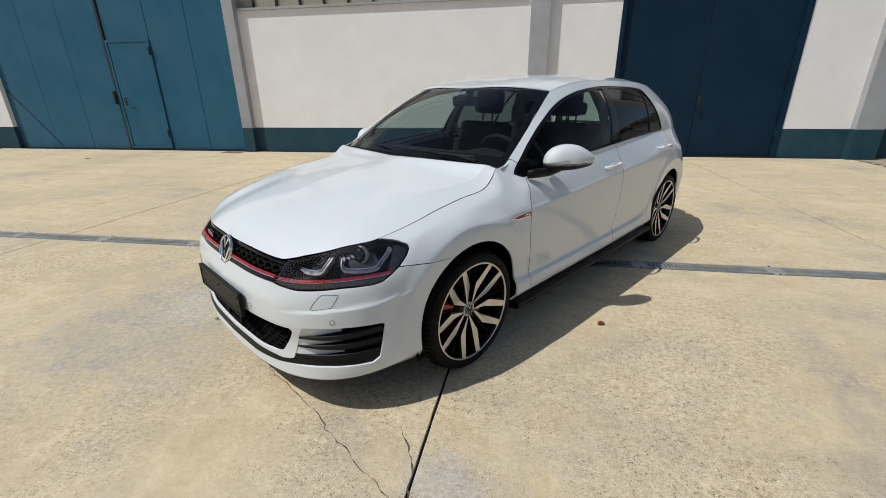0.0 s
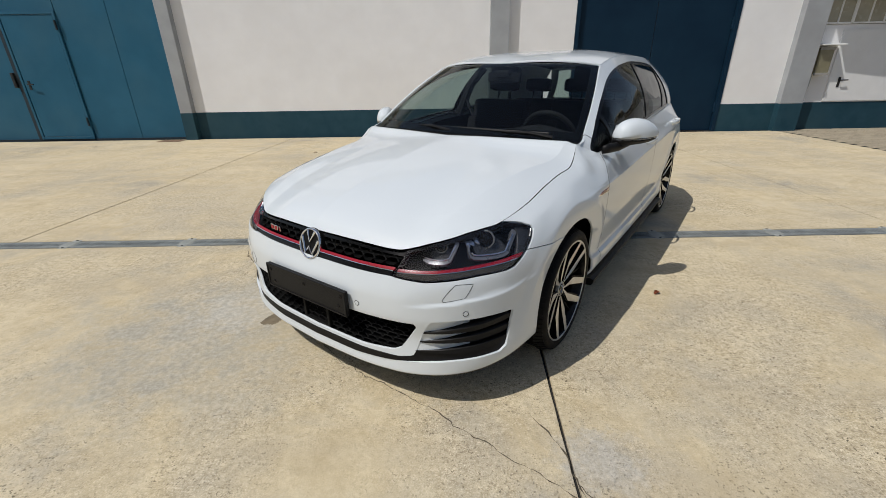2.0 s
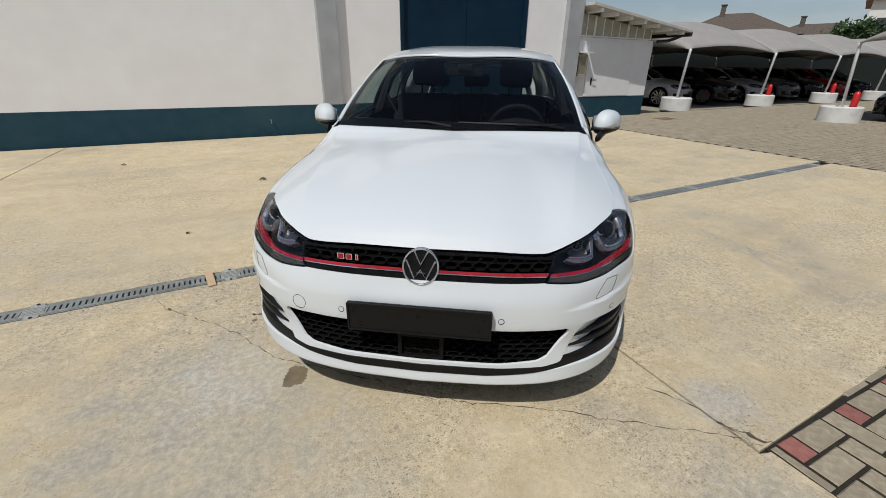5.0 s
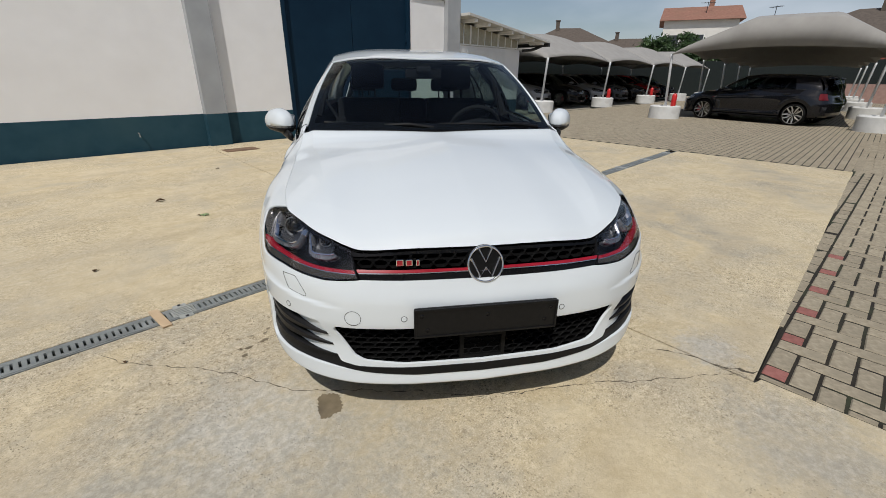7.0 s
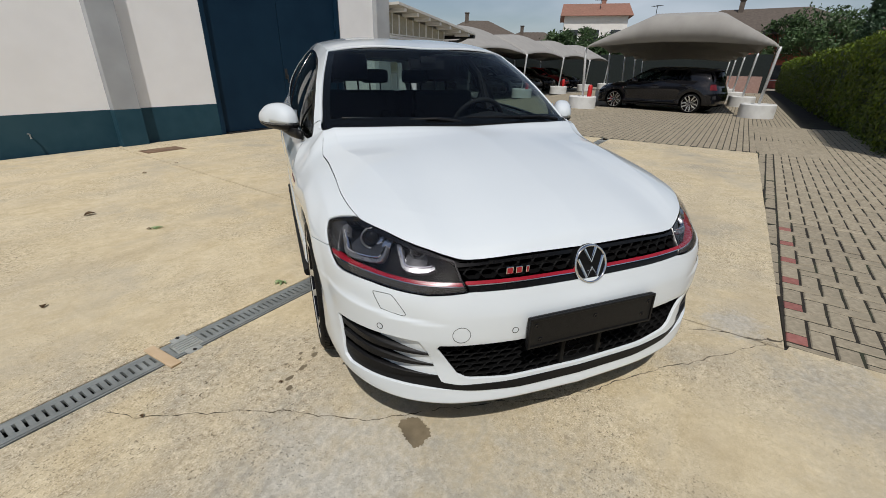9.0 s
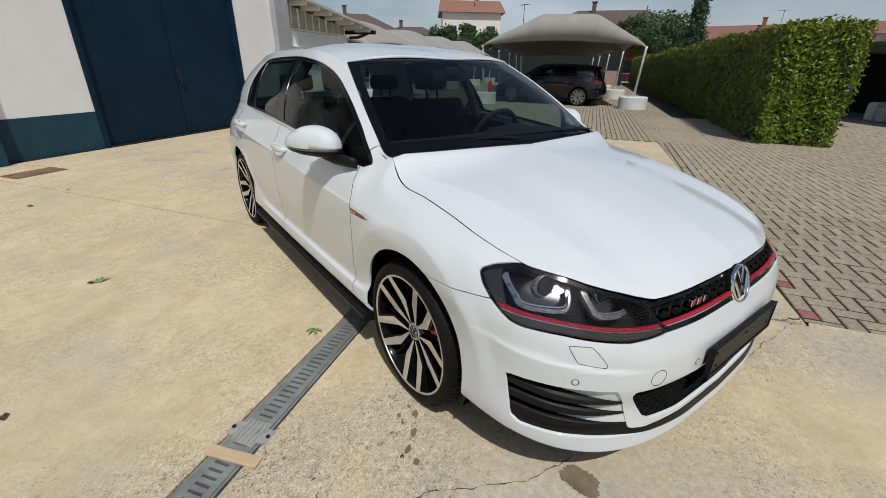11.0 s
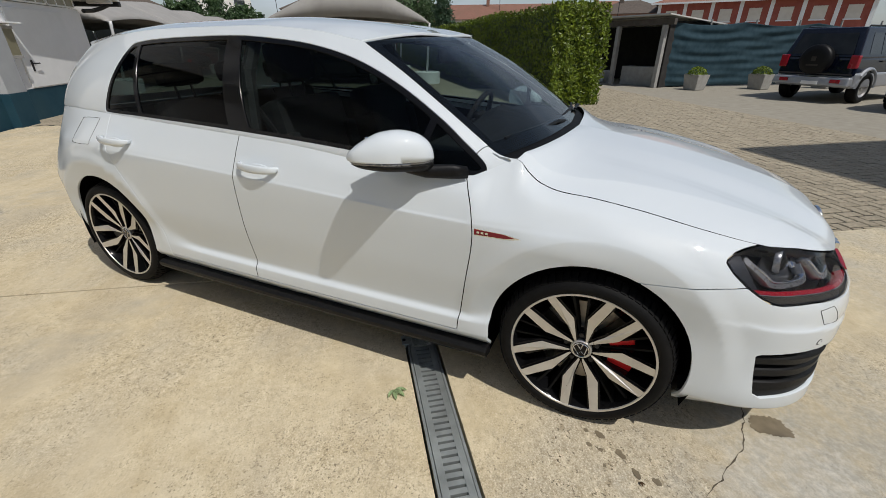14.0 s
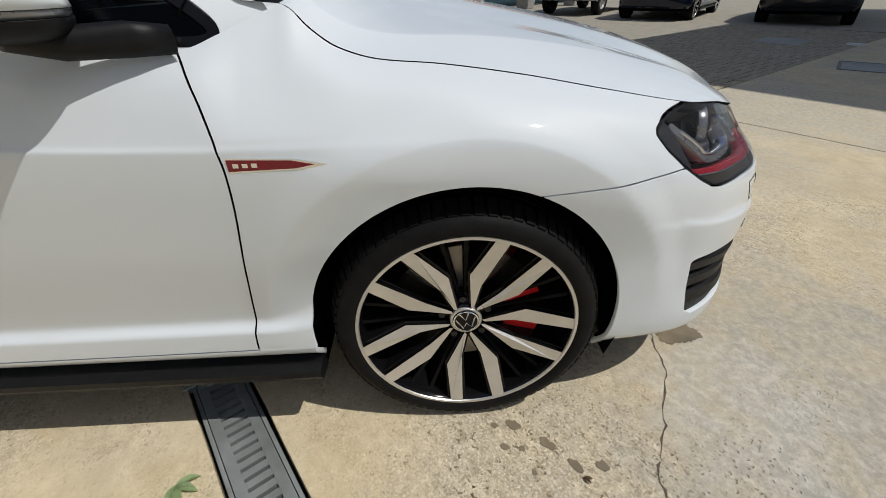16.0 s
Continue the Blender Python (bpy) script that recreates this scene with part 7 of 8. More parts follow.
# red extinguishers stand on the tubs
for x, y in ((14.55, 3.72), (18.5, 7.85), (23.7, 7.85)):
    g = tagged(empty("fire_extinguisher", pose(x, y - 0.12, 0.36)), "red fire extinguisher on a concrete tub", "extinguisher")
    RED = bpy.data.materials.get("extinguisher_red") or surface("extinguisher_red", (0.5, 0.02, 0.02), (0.58, 0.03, 0.03), 6, 0.3)
    part("cylinder", lathe([(0.0, 0.0), (0.075, 0.0), (0.08, 0.02), (0.08, 0.36), (0.06, 0.42), (0.02, 0.45), (0.0, 0.45)], 20), RED, g, smooth=True)
    part("valve", boxes((-0.03, 0.05, -0.015, 0.015, 0.44, 0.5), bevel=0.005), DARK_METAL, g)
# dark screen fence behind the carports; the end run is raised to imitate canopy shade
g = tagged(empty("screen_fence"), "dark green screened fence behind the parked cars", "fence")
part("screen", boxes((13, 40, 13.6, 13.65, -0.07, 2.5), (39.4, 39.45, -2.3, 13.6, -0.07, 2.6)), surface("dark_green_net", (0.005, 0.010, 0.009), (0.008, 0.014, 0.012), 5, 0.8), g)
part("low_brick_wall", boxes((39.2, 39.38, -2.0, 5.0, -0.07, 1.1)), surface("pink_block", (0.33, 0.2, 0.17), (0.42, 0.28, 0.23), 5, 0.9), g)


# ---- lean-to, tarpaulin and planters ----
def lean_to():
    g = tagged(empty("lean_to_shed"), "dark open lean-to shed on concrete posts with a corrugated roof", "shed")
    m = pose(11.65, -8.65, -0.009, 0, 0, 20)
    bm = bmesh.new()
    box(bm, -0.3, 7, -3.0, 0.45, 2.12, 2.16, 0.0, m @ pose(0, 0, 0, 4))
    part("roof", bm, ROOF_SHEET, g)
    bm = bmesh.new()
    box(bm, -0.3, 7, -0.12, 0.02, 1.88, 2.06, 0.0, m)
    part("beam", bm, surface("weathered_beam", (0.07, 0.06, 0.05), (0.11, 0.095, 0.08), 6, 0.9), g)
    for x in (0.0, 1.75, 3.4, 5.2):
        bm = bmesh.new()
        box(bm, x - 0.065, x + 0.065, -0.1, 0.05, 0, 1.88, 0.01, m)
        part("post", bm, GREY_CONCRETE, g)
    # near-black boards close the back and both ends
    shed_boards = surface("sooty_boards", (0.018, 0.016, 0.015), (0.03, 0.027, 0.024), 5, 0.9)
    for q in ((-0.1, 7, -2.8, -2.7), (-0.1, 0.0, -2.7, -0.14), (6.9, 7, -2.7, -0.1)):
        bm = bmesh.new()
        box(bm, *q, 0, 2.0, 0.0, m)
        part("shed_wall", bm, shed_boards, g)
    bm = bmesh.new()
    box(bm, 0.2, 1.55, -0.75, -0.25, 0, 0.62, 0.02, m)
    tagged(part("trough", bm, GREY_CONCRETE), "grey concrete trough inside the shed", "trough")
    for k in range(2):
        bm = bmesh.new()
        box(bm, 2.4 + 0.34 * k, 2.70 + 0.34 * k, -0.8, -0.4, 0, 0.42 + 0.12 * k, 0.08, m)
        tagged(part("sack", bm, CONCRETE_WHITE), "pale filled sack standing in the shed", "sack")


lean_to()


def tarpaulin():
    g = tagged(empty("tarpaulin_fence"), "sagging teal shade net hung on a fence", "fence")
    x, ya, yb = 11.75, -8.75, -17.5
    bm = bmesh.new()
    nx, nz, grid = 90, 70, []
    for i in range(nx + 1):
        u = i / nx
        top = 1.98 - 0.10 * math.sin(math.pi * ((u * 3) % 1)) - 0.05 * u
        row = []
        for j in range(nz + 1):
            v = j / nz
            fold = 0.02 * math.sin(9 * v + 5 * math.sin(3 * u * math.pi)) + 0.015 * math.sin(26 * u + 5 * v) + 0.009 * math.sin(52 * v + 2 * math.sin(4 * u)) + 0.022 * math.sin(34 * v + 4 * math.sin(7 * u)) * (0.4 + 0.6 * v)
            row.append(bm.verts.new((x + fold * min(1.0, u * 14) - 0.05, ya + (yb - ya) * u, 0.03 + (top - 0.03) * v)))
        grid.append(row)
    for i in range(nx):
        for j in range(nz):
            bm.faces.new((grid[i][j], grid[i + 1][j], grid[i + 1][j + 1], grid[i][j + 1]))
    c = part("net", bm, TARP, g, smooth=True)
    c.modifiers.new("thickness", "SOLIDIFY").thickness = 0.006
    for k in range(6):
        part("fence_post", tube([(x + 0.12, ya - k * 1.75, -0.07), (x + 0.12, ya - k * 1.75, 2.05)], 0.03, 8), GREY_CONCRETE, g)


tarpaulin()
for x, y in ((10.72, -9.45), (10.5, -11.65), (10.35, -14.0)):
    g = tagged(empty("planter", pose(x, y, -0.009, 0, 0, 12)), "square concrete planter with a clipped round box bush", "planter")
    bm = bmesh.new()
    v = bmesh.ops.create_cone(bm, cap_ends=True, segments=4, radius1=0.30, radius2=0.38, depth=0.46)["verts"]
    bmesh.ops.transform(bm, matrix=pose(0, 0, 0.23, 0, 0, 45), verts=v)
    bmesh.ops.bevel(bm, geom=bm.edges[:], offset=0.015, segments=2, affect="EDGES")
    part("pot", bm, GREY_CONCRETE, g)
    rng = np.random.default_rng(5)
    d = rng.normal(0, 1, (900, 3))
    d /= np.linalg.norm(d, axis=1)[:, None]
    d[:, 2] = np.abs(d[:, 2])
    leaves("bush", [((q[0] * 0.26, q[1] * 0.26, 0.45 + q[2] * 0.22), tuple(q)) for q in d], 0.05, LEAF, g, 9)


# ---- houses and trees in the distance ----
def house(x, y, turn, w, d, h, roof_h, wall_mat, roof_mat, label, hip=True, floors=2, cols=4):
    g = tagged(empty("house", pose(x, y, -0.07, 0, 0, turn)), label, "house")
    part("wall", boxes((-w / 2, w / 2, -d / 2, d / 2, 0, h)), wall_mat, g)
    bm = bmesh.new()
    o, ridge = 0.5, (w / 2 - (d / 2 if hip else -0.3))
    lo = [bm.verts.new(q) for q in ((-w / 2 - o, -d / 2 - o, h), (w / 2 + o, -d / 2 - o, h), (w / 2 + o, d / 2 + o, h), (-w / 2 - o, d / 2 + o, h))]
    a, b = bm.verts.new((-ridge, 0, h + roof_h)), bm.verts.new((ridge, 0, h + roof_h))
    for f in ((lo[0], lo[1], b, a), (lo[2], lo[3], a, b), (lo[1], lo[2], b), (lo[3], lo[0], a), (lo[3], lo[2], lo[1], lo[0])):
        bm.faces.new(f)
    bmesh.ops.recalc_face_normals(bm, faces=bm.faces)
    roof = part("roof", bm, roof_mat, g)
    part("chimney", boxes((w * 0.1, w * 0.1 + 0.5, 0.3, 0.8, h + roof_h * 0.5, h + roof_h + 0.8), (w * 0.1 - 0.08, w * 0.1 + 0.58, 0.22, 0.88, h + roof_h + 0.8, h + roof_h + 0.9)), roof_mat, roof)
    for s in (-1, 1):
        for f in range(floors):
            for c in range(cols):
                wx = -w / 2 + w * (c + 0.5) / cols
                wz = 0.9 + f * (h / floors)
                win = part("window", boxes((wx - 0.55, wx + 0.55, s * d / 2 - 0.04, s * d / 2 + 0.04, wz, wz + 1.3)), WINDOW_DARK, g)
                part("frame", boxes((wx - 0.62, wx - 0.55, s * d / 2 - 0.07, s * d / 2 + 0.07, wz - 0.07, wz + 1.37), (wx + 0.55, wx + 0.62, s * d / 2 - 0.07, s * d / 2 + 0.07, wz - 0.07, wz + 1.37), (wx - 0.7, wx + 0.7, s * d / 2 - 0.12, s * d / 2 + 0.12, wz - 0.15, wz - 0.07)), WHITE_PAINT, win)
        win = part("window", boxes((s * w / 2 - 0.04, s * w / 2 + 0.04, -0.6, 0.6, h * 0.55, h * 0.55 + 1.3)), WINDOW_DARK, g)
    return g


def polar(az, dist, ex=-1.2, ey=-1.6):
    return ex + dist * math.cos(radians(az)), ey + dist * math.sin(radians(az))


x, y = polar(17.0, 62)
house(x, y, -70, 7.2, 7.0, 7.3, 1.7, PALE_WALL, TERRACOTTA, "white two-storey house with a terracotta tile roof", hip=False, cols=3)
x, y = polar(30.5, 66)
house(x, y, 120, 12, 9, 4.9, 2.6, PINK_WALL, BROWN_ROOF, "brown house with a hipped tile roof")
x, y = polar(23.8, 78)
house(x, y, 110, 13, 9, 4.6, 2.4, PINK_WALL, BROWN_ROOF, "low brown house with a hipped tile roof")
x, y = polar(0.6, 62)
house(x, y, 92, 19, 11, 5.0, 2.9, RED_WALL, BROWN_ROOF, "dark red house with a brown hipped roof")
x, y = polar(-17, 80)
house(x, y, 70, 30, 9, 5.0, 2.4, CREAM_WALL, TERRACOTTA, "long low house with a red tile roof", hip=False, cols=7)
x, y = polar(-30.5, 62)
house(x, y, 60, 9, 7, 4.6, 1.6, PINK_WALL, BROWN_ROOF, "low house with a brown tile roof behind the shed", floors=1)
x, y = polar(-28, 70)
house(x, y, 62, 11, 8, 5.2, 1.6, CREAM_WALL, TERRACOTTA, "far house with a red tile roof", floors=1)


def red_house():
    g = tagged(empty("red_house", pose(42.8, -42.1, -0.07, 0, 0, 46)), "long red house with white pilasters and blinds", "house")
    part("wall", boxes((-9, 9, -4, 4, 0, 5.4)), RED_WALL, g)
    bm = bmesh.new()
    lo = [bm.verts.new(q) for q in ((-9.8, -4.8, 5.4), (9.8, -4.8, 5.4), (9.8, 4.8, 5.4), (-9.8, 4.8, 5.4))]
    a, b = bm.verts.new((-5.5, 0, 7.0)), bm.verts.new((5.5, 0, 7.0))
    for f in ((lo[0], lo[1], b, a), (lo[2], lo[3], a, b), (lo[1], lo[2], b), (lo[3], lo[0], a), lo[::-1]):
        bm.faces.new(f)
    bmesh.ops.recalc_face_normals(bm, faces=bm.faces)
    part("roof", bm, TERRACOTTA, g)
    part("eaves_board", boxes((-9.82, 9.82, -4.82, -4.78, 5.25, 5.42), (-9.82, 9.82, 4.78, 4.82, 5.25, 5.42)), WHITE_PAINT, g)
    for s in (-1, 1):
        for k in range(8):
            x = -9 + k * 18 / 7
            part("pilaster", boxes((x - 0.17, x + 0.17, s * 4 - 0.09, s * 4 + 0.09, 0, 5.38)), WHITE_PAINT, g)
            if k < 7:
                w = part("window", boxes((x + 0.75, x + 1.85, s * 4 - 0.05, s * 4 + 0.05, 3.5, 4.65)), CREAM_WALL, g, "window with a lowered beige blind")
                part("sill", boxes((x + 0.65, x + 1.95, s * 4 - 0.14, s * 4 + 0.14, 3.4, 3.5)), WHITE_PAINT, w)


red_house()


def tree(x, y, h, crown_r, material, label, seed, conifer=False, count=2600, leaf=0.28):
    g = tagged(empty("tree", pose(x, y, -0.07)), label, "tree")
    rng = np.random.default_rng(seed)
    bm = tube([(0, 0, 0), (0.05, 0.03, h * 0.4), (0, 0, h * 0.85)], [0.06 * h ** 0.7, 0.04 * h ** 0.7, 0.02], 8)
    clumps = []
    if conifer:
        for k in range(46):
            z = h * (0.08 + 0.9 * k / 46)
            r = crown_r * (1 - k / 47) * rng.uniform(0.7, 1.05)
            for q in range(5):
                a = rng.uniform(0, math.tau)
                f = rng.uniform(0.35, 1)
                clumps.append((r * f * math.cos(a), r * f * math.sin(a), z - 0.1 * r * f, 0.14 * crown_r + 0.12))
    else:
        for k in range(34):
            a, b = rng.uniform(0, math.tau), rng.uniform(-0.5, 1)
            r = crown_r * rng.uniform(0.45, 1.0)
            c = (r * math.cos(a) * math.sqrt(1 - b * b * 0.8), r * math.sin(a) * math.sqrt(1 - b * b * 0.8), h * 0.62 + b * h * 0.36)
            clumps.append((*c, crown_r * rng.uniform(0.18, 0.36)))
            tube([(0, 0, h * 0.35), (c[0] * 0.5, c[1] * 0.5, (h * 0.35 + c[2]) / 2 + 0.1), c], [0.02 * h ** 0.7, 0.012 * h ** 0.7, 0.008], 5, bm)
    part("trunk", bm, BARK, g)
    spots, per = [], max(6, count // len(clumps))
    for cx, cy, cz, r in clumps:
        d = rng.normal(0, 1, (per, 3))
        d /= np.linalg.norm(d, axis=1)[:, None]
        for q in d:
            s = r * rng.uniform(0.6, 1.1)
            spots.append(((cx + q[0] * s, cy + q[1] * s, cz + q[2] * s * 0.8), tuple(q)))
    leaves("crown", spots, leaf, material, g, seed)


x, y = polar(-8.0, 48)
tree(x, y, 8.2, 2.1, FIR_LEAF, "dark green conifer rising behind the hedge", 11, True, 5200, 0.30)
for az, dist, h, r, s in ((18.5, 46, 4.8, 2.2, 21), (21.0, 47, 4.4, 2.0, 22), (15.5, 45, 4.2, 2.0, 23), (-4.5, 55, 7.0, 3.2, 24), (-1.5, 57, 6.5, 2.6, 25), (-6.0, 58, 6.0, 3.0, 26)):
    x, y = polar(az, dist)
    tree(x, y, h, r, TREE_LEAF, "leafy green tree beyond the carports", s, False, 3600, 0.34)
for az, dist, h in ((16.5, 60, 9.2), (10.5, 63, 8.8), (-16, 78, 9.0), (-26, 60, 8.0), (-29, 55, 7.0)):
    x, y = polar(az, dist)
    g = tagged(empty("antenna", pose(x, y, -0.07, 0, 0, 40 * az)), "thin rooftop television aerial on a mast", "antenna")
    part("mast", tube([(0, 0, 0), (0, 0, h)], 0.035, 6), DARK_METAL, g)
    bm = tube([(-0.7, 0, h - 0.1), (0.7, 0, h - 0.1)], 0.02, 5)
    for k in range(6):
        tube([(-0.6 + 0.24 * k, -0.35, h - 0.1), (-0.6 + 0.24 * k, 0.35, h - 0.1)], 0.014, 4, bm)
    part("rods", bm, DARK_METAL, g)
# wooded hill on the skyline
bm = bmesh.new()
bmesh.ops.create_grid(bm, x_segments=40, y_segments=40, size=1.0)
for v in bm.verts:
    r = math.hypot(v.co.x, v.co.y)
    z = max(0.0, 1 - r * r) * 30 * (0.85 + 0.3 * noise.noise(v.co * 4) + 0.16 * noise.noise(v.co * 14))
    v.co = Vector((v.co.x * 330, v.co.y * 150, z - 2))
bmesh.ops.transform(bm, matrix=pose(620, -400, 0, 0, 0, -33), verts=bm.verts)
tagged(part("hill", bm, TREE_LEAF, smooth=True), "distant wooded hill", "hill", kind="structure")


# ---- other vehicles ----
def repaint(car, paint):
    """Gives a copied car a paint of its own; the meshes stay shared."""
    for o in (car, *car.children_recursive):
        for slot in o.material_slots:
            if slot.material == PAINT:
                slot.link = "OBJECT"
                slot.material = paint
            elif slot.material in (RED_TRIM, DEEP_RED):
                slot.link = "OBJECT"
                slot.material = GLOSS_BLACK
    return car


BLACK_PAINT = car_paint("black_car_paint", (0.006, 0.006, 0.008))
SILVER_PAINT = car_paint("silver_car_paint", (0.42, 0.43, 0.45), 0.6)
GREY_PAINT = car_paint("grey_car_paint", (0.10, 0.11, 0.12), 0.4)
NAVY_PAINT = car_paint("navy_car_paint", (0.003, 0.0055, 0.017), 0.1)
RED_PAINT = car_paint("red_car_paint", (0.35, 0.01, 0.015))
for x, y, turn, paint, label in (
        (16.5, 2.8, 78, BLACK_PAINT, "black five-door hatchback parked under the cloth carport"),
        (19.3, 2.9, 80, GREY_PAINT, "dark grey hatchback parked deeper under the carport"),
        (15.35, 9.9, -72, SILVER_PAINT, "silver hatchback parked nose outward under the carport"),
        (18.1, 9.7, -80, BLACK_PAINT, "black car parked nose outward under the carport"),
        (20.7, 9.8, -82, SILVER_PAINT, "silver car parked nose outward beside a black one"),
        (23.3, 9.8, -84, GREY_PAINT, "dark grey car parked nose outward under the carport"),
        (25.9, 9.9, -84, BLACK_PAINT, "black car in the middle of the parked row"),
        (28.6, 9.9, -84, RED_PAINT, "red car near the end of the parked row"),
        (31.2, 9.9, -84, NAVY_PAINT, "navy car at the end of the parked row"),
        (5.71, -13.17, -76, NAVY_PAINT, "dark navy hatchback parked beside the off-road car"),
        (2.85, -14.0, -76, BLACK_PAINT, "black car parked in the shade of the warehouse")):
    c = tagged(repaint(copy_thing(white_car, pose(x, y, -0.009 if y < -5 else 0.0, 0, 0, turn)), paint), label, "car")
    if y < -5:  # these show their tails
        q = ring(END, 0.74)
        plate = part("number_plate", boxes((q.x - 0.016, q.x + 0.02, -0.26, 0.26, q.z - 0.055, q.z + 0.055), bevel=0.004), WHITE_PAINT, c, "white number plate")
        for k in range(6):
            part("plate_bar", boxes((q.x - 0.018, q.x - 0.012, -0.20 + 0.07 * k, -0.16 + 0.07 * k, q.z - 0.035, q.z + 0.035)), DARK_METAL, plate)


def slab(bm, x0, x1, half0, half1, z0, z1, dx0=0.0, dx1=0.0, bevel=0.03):
    """A body block whose top is narrower and drawn in at each end."""
    lo = [bm.verts.new(q) for q in ((x0, -half0, z0), (x1, -half0, z0), (x1, half0, z0), (x0, half0, z0))]
    hi = [bm.verts.new(q) for q in ((x0 + dx0, -half1, z1), (x1 - dx1, -half1, z1), (x1 - dx1, half1, z1), (x0 + dx0, half1, z1))]
    fs = [bm.faces.new(lo[::-1]), bm.faces.new(hi)] + [bm.faces.new((lo[i], lo[(i + 1) % 4], hi[(i + 1) % 4], hi[i])) for i in range(4)]
    if bevel:
        bmesh.ops.bevel(bm, geom=list({e for f in fs for e in f.edges}), offset=bevel, segments=3, affect="EDGES", profile=0.6)
    return bm


def off_roader():
    g = tagged(empty("off_road_car"), "navy and silver off-road car with a spare wheel on its tailgate", "car")
    body = part("body", slab(bmesh.new(), -0.66, 2.95, 0.83, 0.80, 0.62, 1.04, 0.02, 0.05, 0.06), NAVY_PAINT, g)
    part("bonnet", slab(bmesh.new(), 2.1, 3.2, 0.80, 0.76, 0.66, 1.06, 0.0, 0.08, 0.06), NAVY_PAINT, g)
    part("lower_cladding", slab(bmesh.new(), -0.60, 3.2, 0.85, 0.85, 0.36, 0.70, 0.0, 0.0, 0.05), SILVER_PAINT, g, "silver lower body cladding")
    part("cabin", slab(bmesh.new(), -0.64, 2.1, 0.805, 0.68, 1.0, 1.68, 0.20, 0.55, 0.05), NAVY_PAINT, g)
    part("rear_bumper", slab(bmesh.new(), -0.78, -0.50, 0.84, 0.82, 0.40, 0.60, 0.03, 0.0, 0.04), SILVER_PAINT, g, "silver rear bumper")
    for sg in (-1, 1):
        for a, b in ((-0.20, 0.28), (0.34, 1.0), (1.06, 1.62)):
            bm = bmesh.new()
            q = [(a, 0.784, 1.10), (b, 0.784, 1.10), (b - (0.25 if b > 1.5 else 0.0), 0.700, 1.56), (a + (0.06 if a < 0 else 0), 0.700, 1.56)]
            bm.faces.new([bm.verts.new((x, sg * (y + 0.008), z)) for x, y, z in q])
            ex_ = bmesh.ops.extrude_face_region(bm, geom=bm.faces[:])
            bmesh.ops.translate(bm, vec=(0, -sg * 0.02, 0), verts=[v for v in ex_["geom"] if isinstance(v, bmesh.types.BMVert)])
            bmesh.ops.recalc_face_normals(bm, faces=bm.faces)
            part("side_window", bm, WINDOW_DARK, g)
        part("tail_lamp", boxes((-0.69, -0.55, *sorted((sg * 0.66, sg * 0.825)), 0.80, 1.08), bevel=0.02), RED_TRIM, g, "red tail lamp")
        part("bumper_lamp", boxes((-0.795, -0.76, *sorted((sg * 0.46, sg * 0.66)), 0.47, 0.55), bevel=0.01), RED_TRIM, g)
        for x in (0.0, 2.48):
            w = part("wheel", lathe([(0.2, -0.10), (0.33, -0.105), (0.352, -0.08), (0.352, 0.08), (0.33, 0.105), (0.215, 0.10), (0.20, 0.06)], 36, "Y"), RUBBER, g, smooth=True)
            w.matrix_local = pose(x, sg * 0.75, 0.352, 0, 0, 0 if sg > 0 else 180)
            part("rim", lathe([(0.0, 0.075), (0.06, 0.08), (0.08, 0.06), (0.17, 0.07), (0.205, 0.10), (0.215, 0.10)], 36, "Y"), MACHINED, w)
            bm = tube([(x + 0.43 * math.cos(a), sg * 0.83, 0.352 + 0.43 * math.sin(a)) for a in [math.pi * k / 14 for k in range(15)]], 0.045, 8)
            part("arch_flare", bm, SILVER_PAINT, g)
    bm = bmesh.new()
    q = [(-0.616, -0.66, 1.10), (-0.616, 0.66, 1.10), (-0.475, 0.57, 1.56), (-0.475, -0.57, 1.56)]
    bm.faces.new([bm.verts.new((x - 0.012, y, z)) for x, y, z in q])
    bmesh.ops.solidify(bm, geom=bm.faces[:], thickness=0.02)
    part("rear_window", bm, WINDOW_DARK, g)
    sp = part("spare_wheel", lathe([(0.0, 0.10), (0.20, 0.115), (0.30, 0.10), (0.34, 0.05), (0.34, -0.08), (0.0, -0.08)], 40), PLASTIC, g, "spare wheel in a black cover", smooth=True)
    sp.matrix_local = pose(-0.78, -0.02, 0.98, 0, -90, 0)
    part("cover_mark", boxes((-0.14, -0.10, -0.13, 0.13, 0.112, 0.118), (-0.03, 0.07, -0.05, 0.05, 0.112, 0.118)), LAMP_GREY, sp)
    part("number_plate", boxes((-0.80, -0.785, -0.22, 0.14, 0.42, 0.50), bevel=0.003), WHITE_PAINT, g)
    for y in (-0.62, 0.62):
        part("roof_rail", tube([(-0.30, y, 1.66), (-0.25, y, 1.71), (1.25, y, 1.71), (1.32, y, 1.66)], 0.016, 8), GLOSS_BLACK, g)
        part("door_handle", boxes((0.40, 0.56, *sorted((1.31 * y, 1.36 * y)), 0.93, 0.96), bevel=0.008), GLOSS_BLACK, g)
    return g


suv = off_roader()
suv.matrix_world = pose(7.71, -10.70, -0.009, 0, 0, -76)

# ---- cracks, stains and litter on the concrete ----
CRACK = surface("crack_shadow", (0.07, 0.055, 0.038), (0.13, 0.105, 0.07), 40, 0.95)


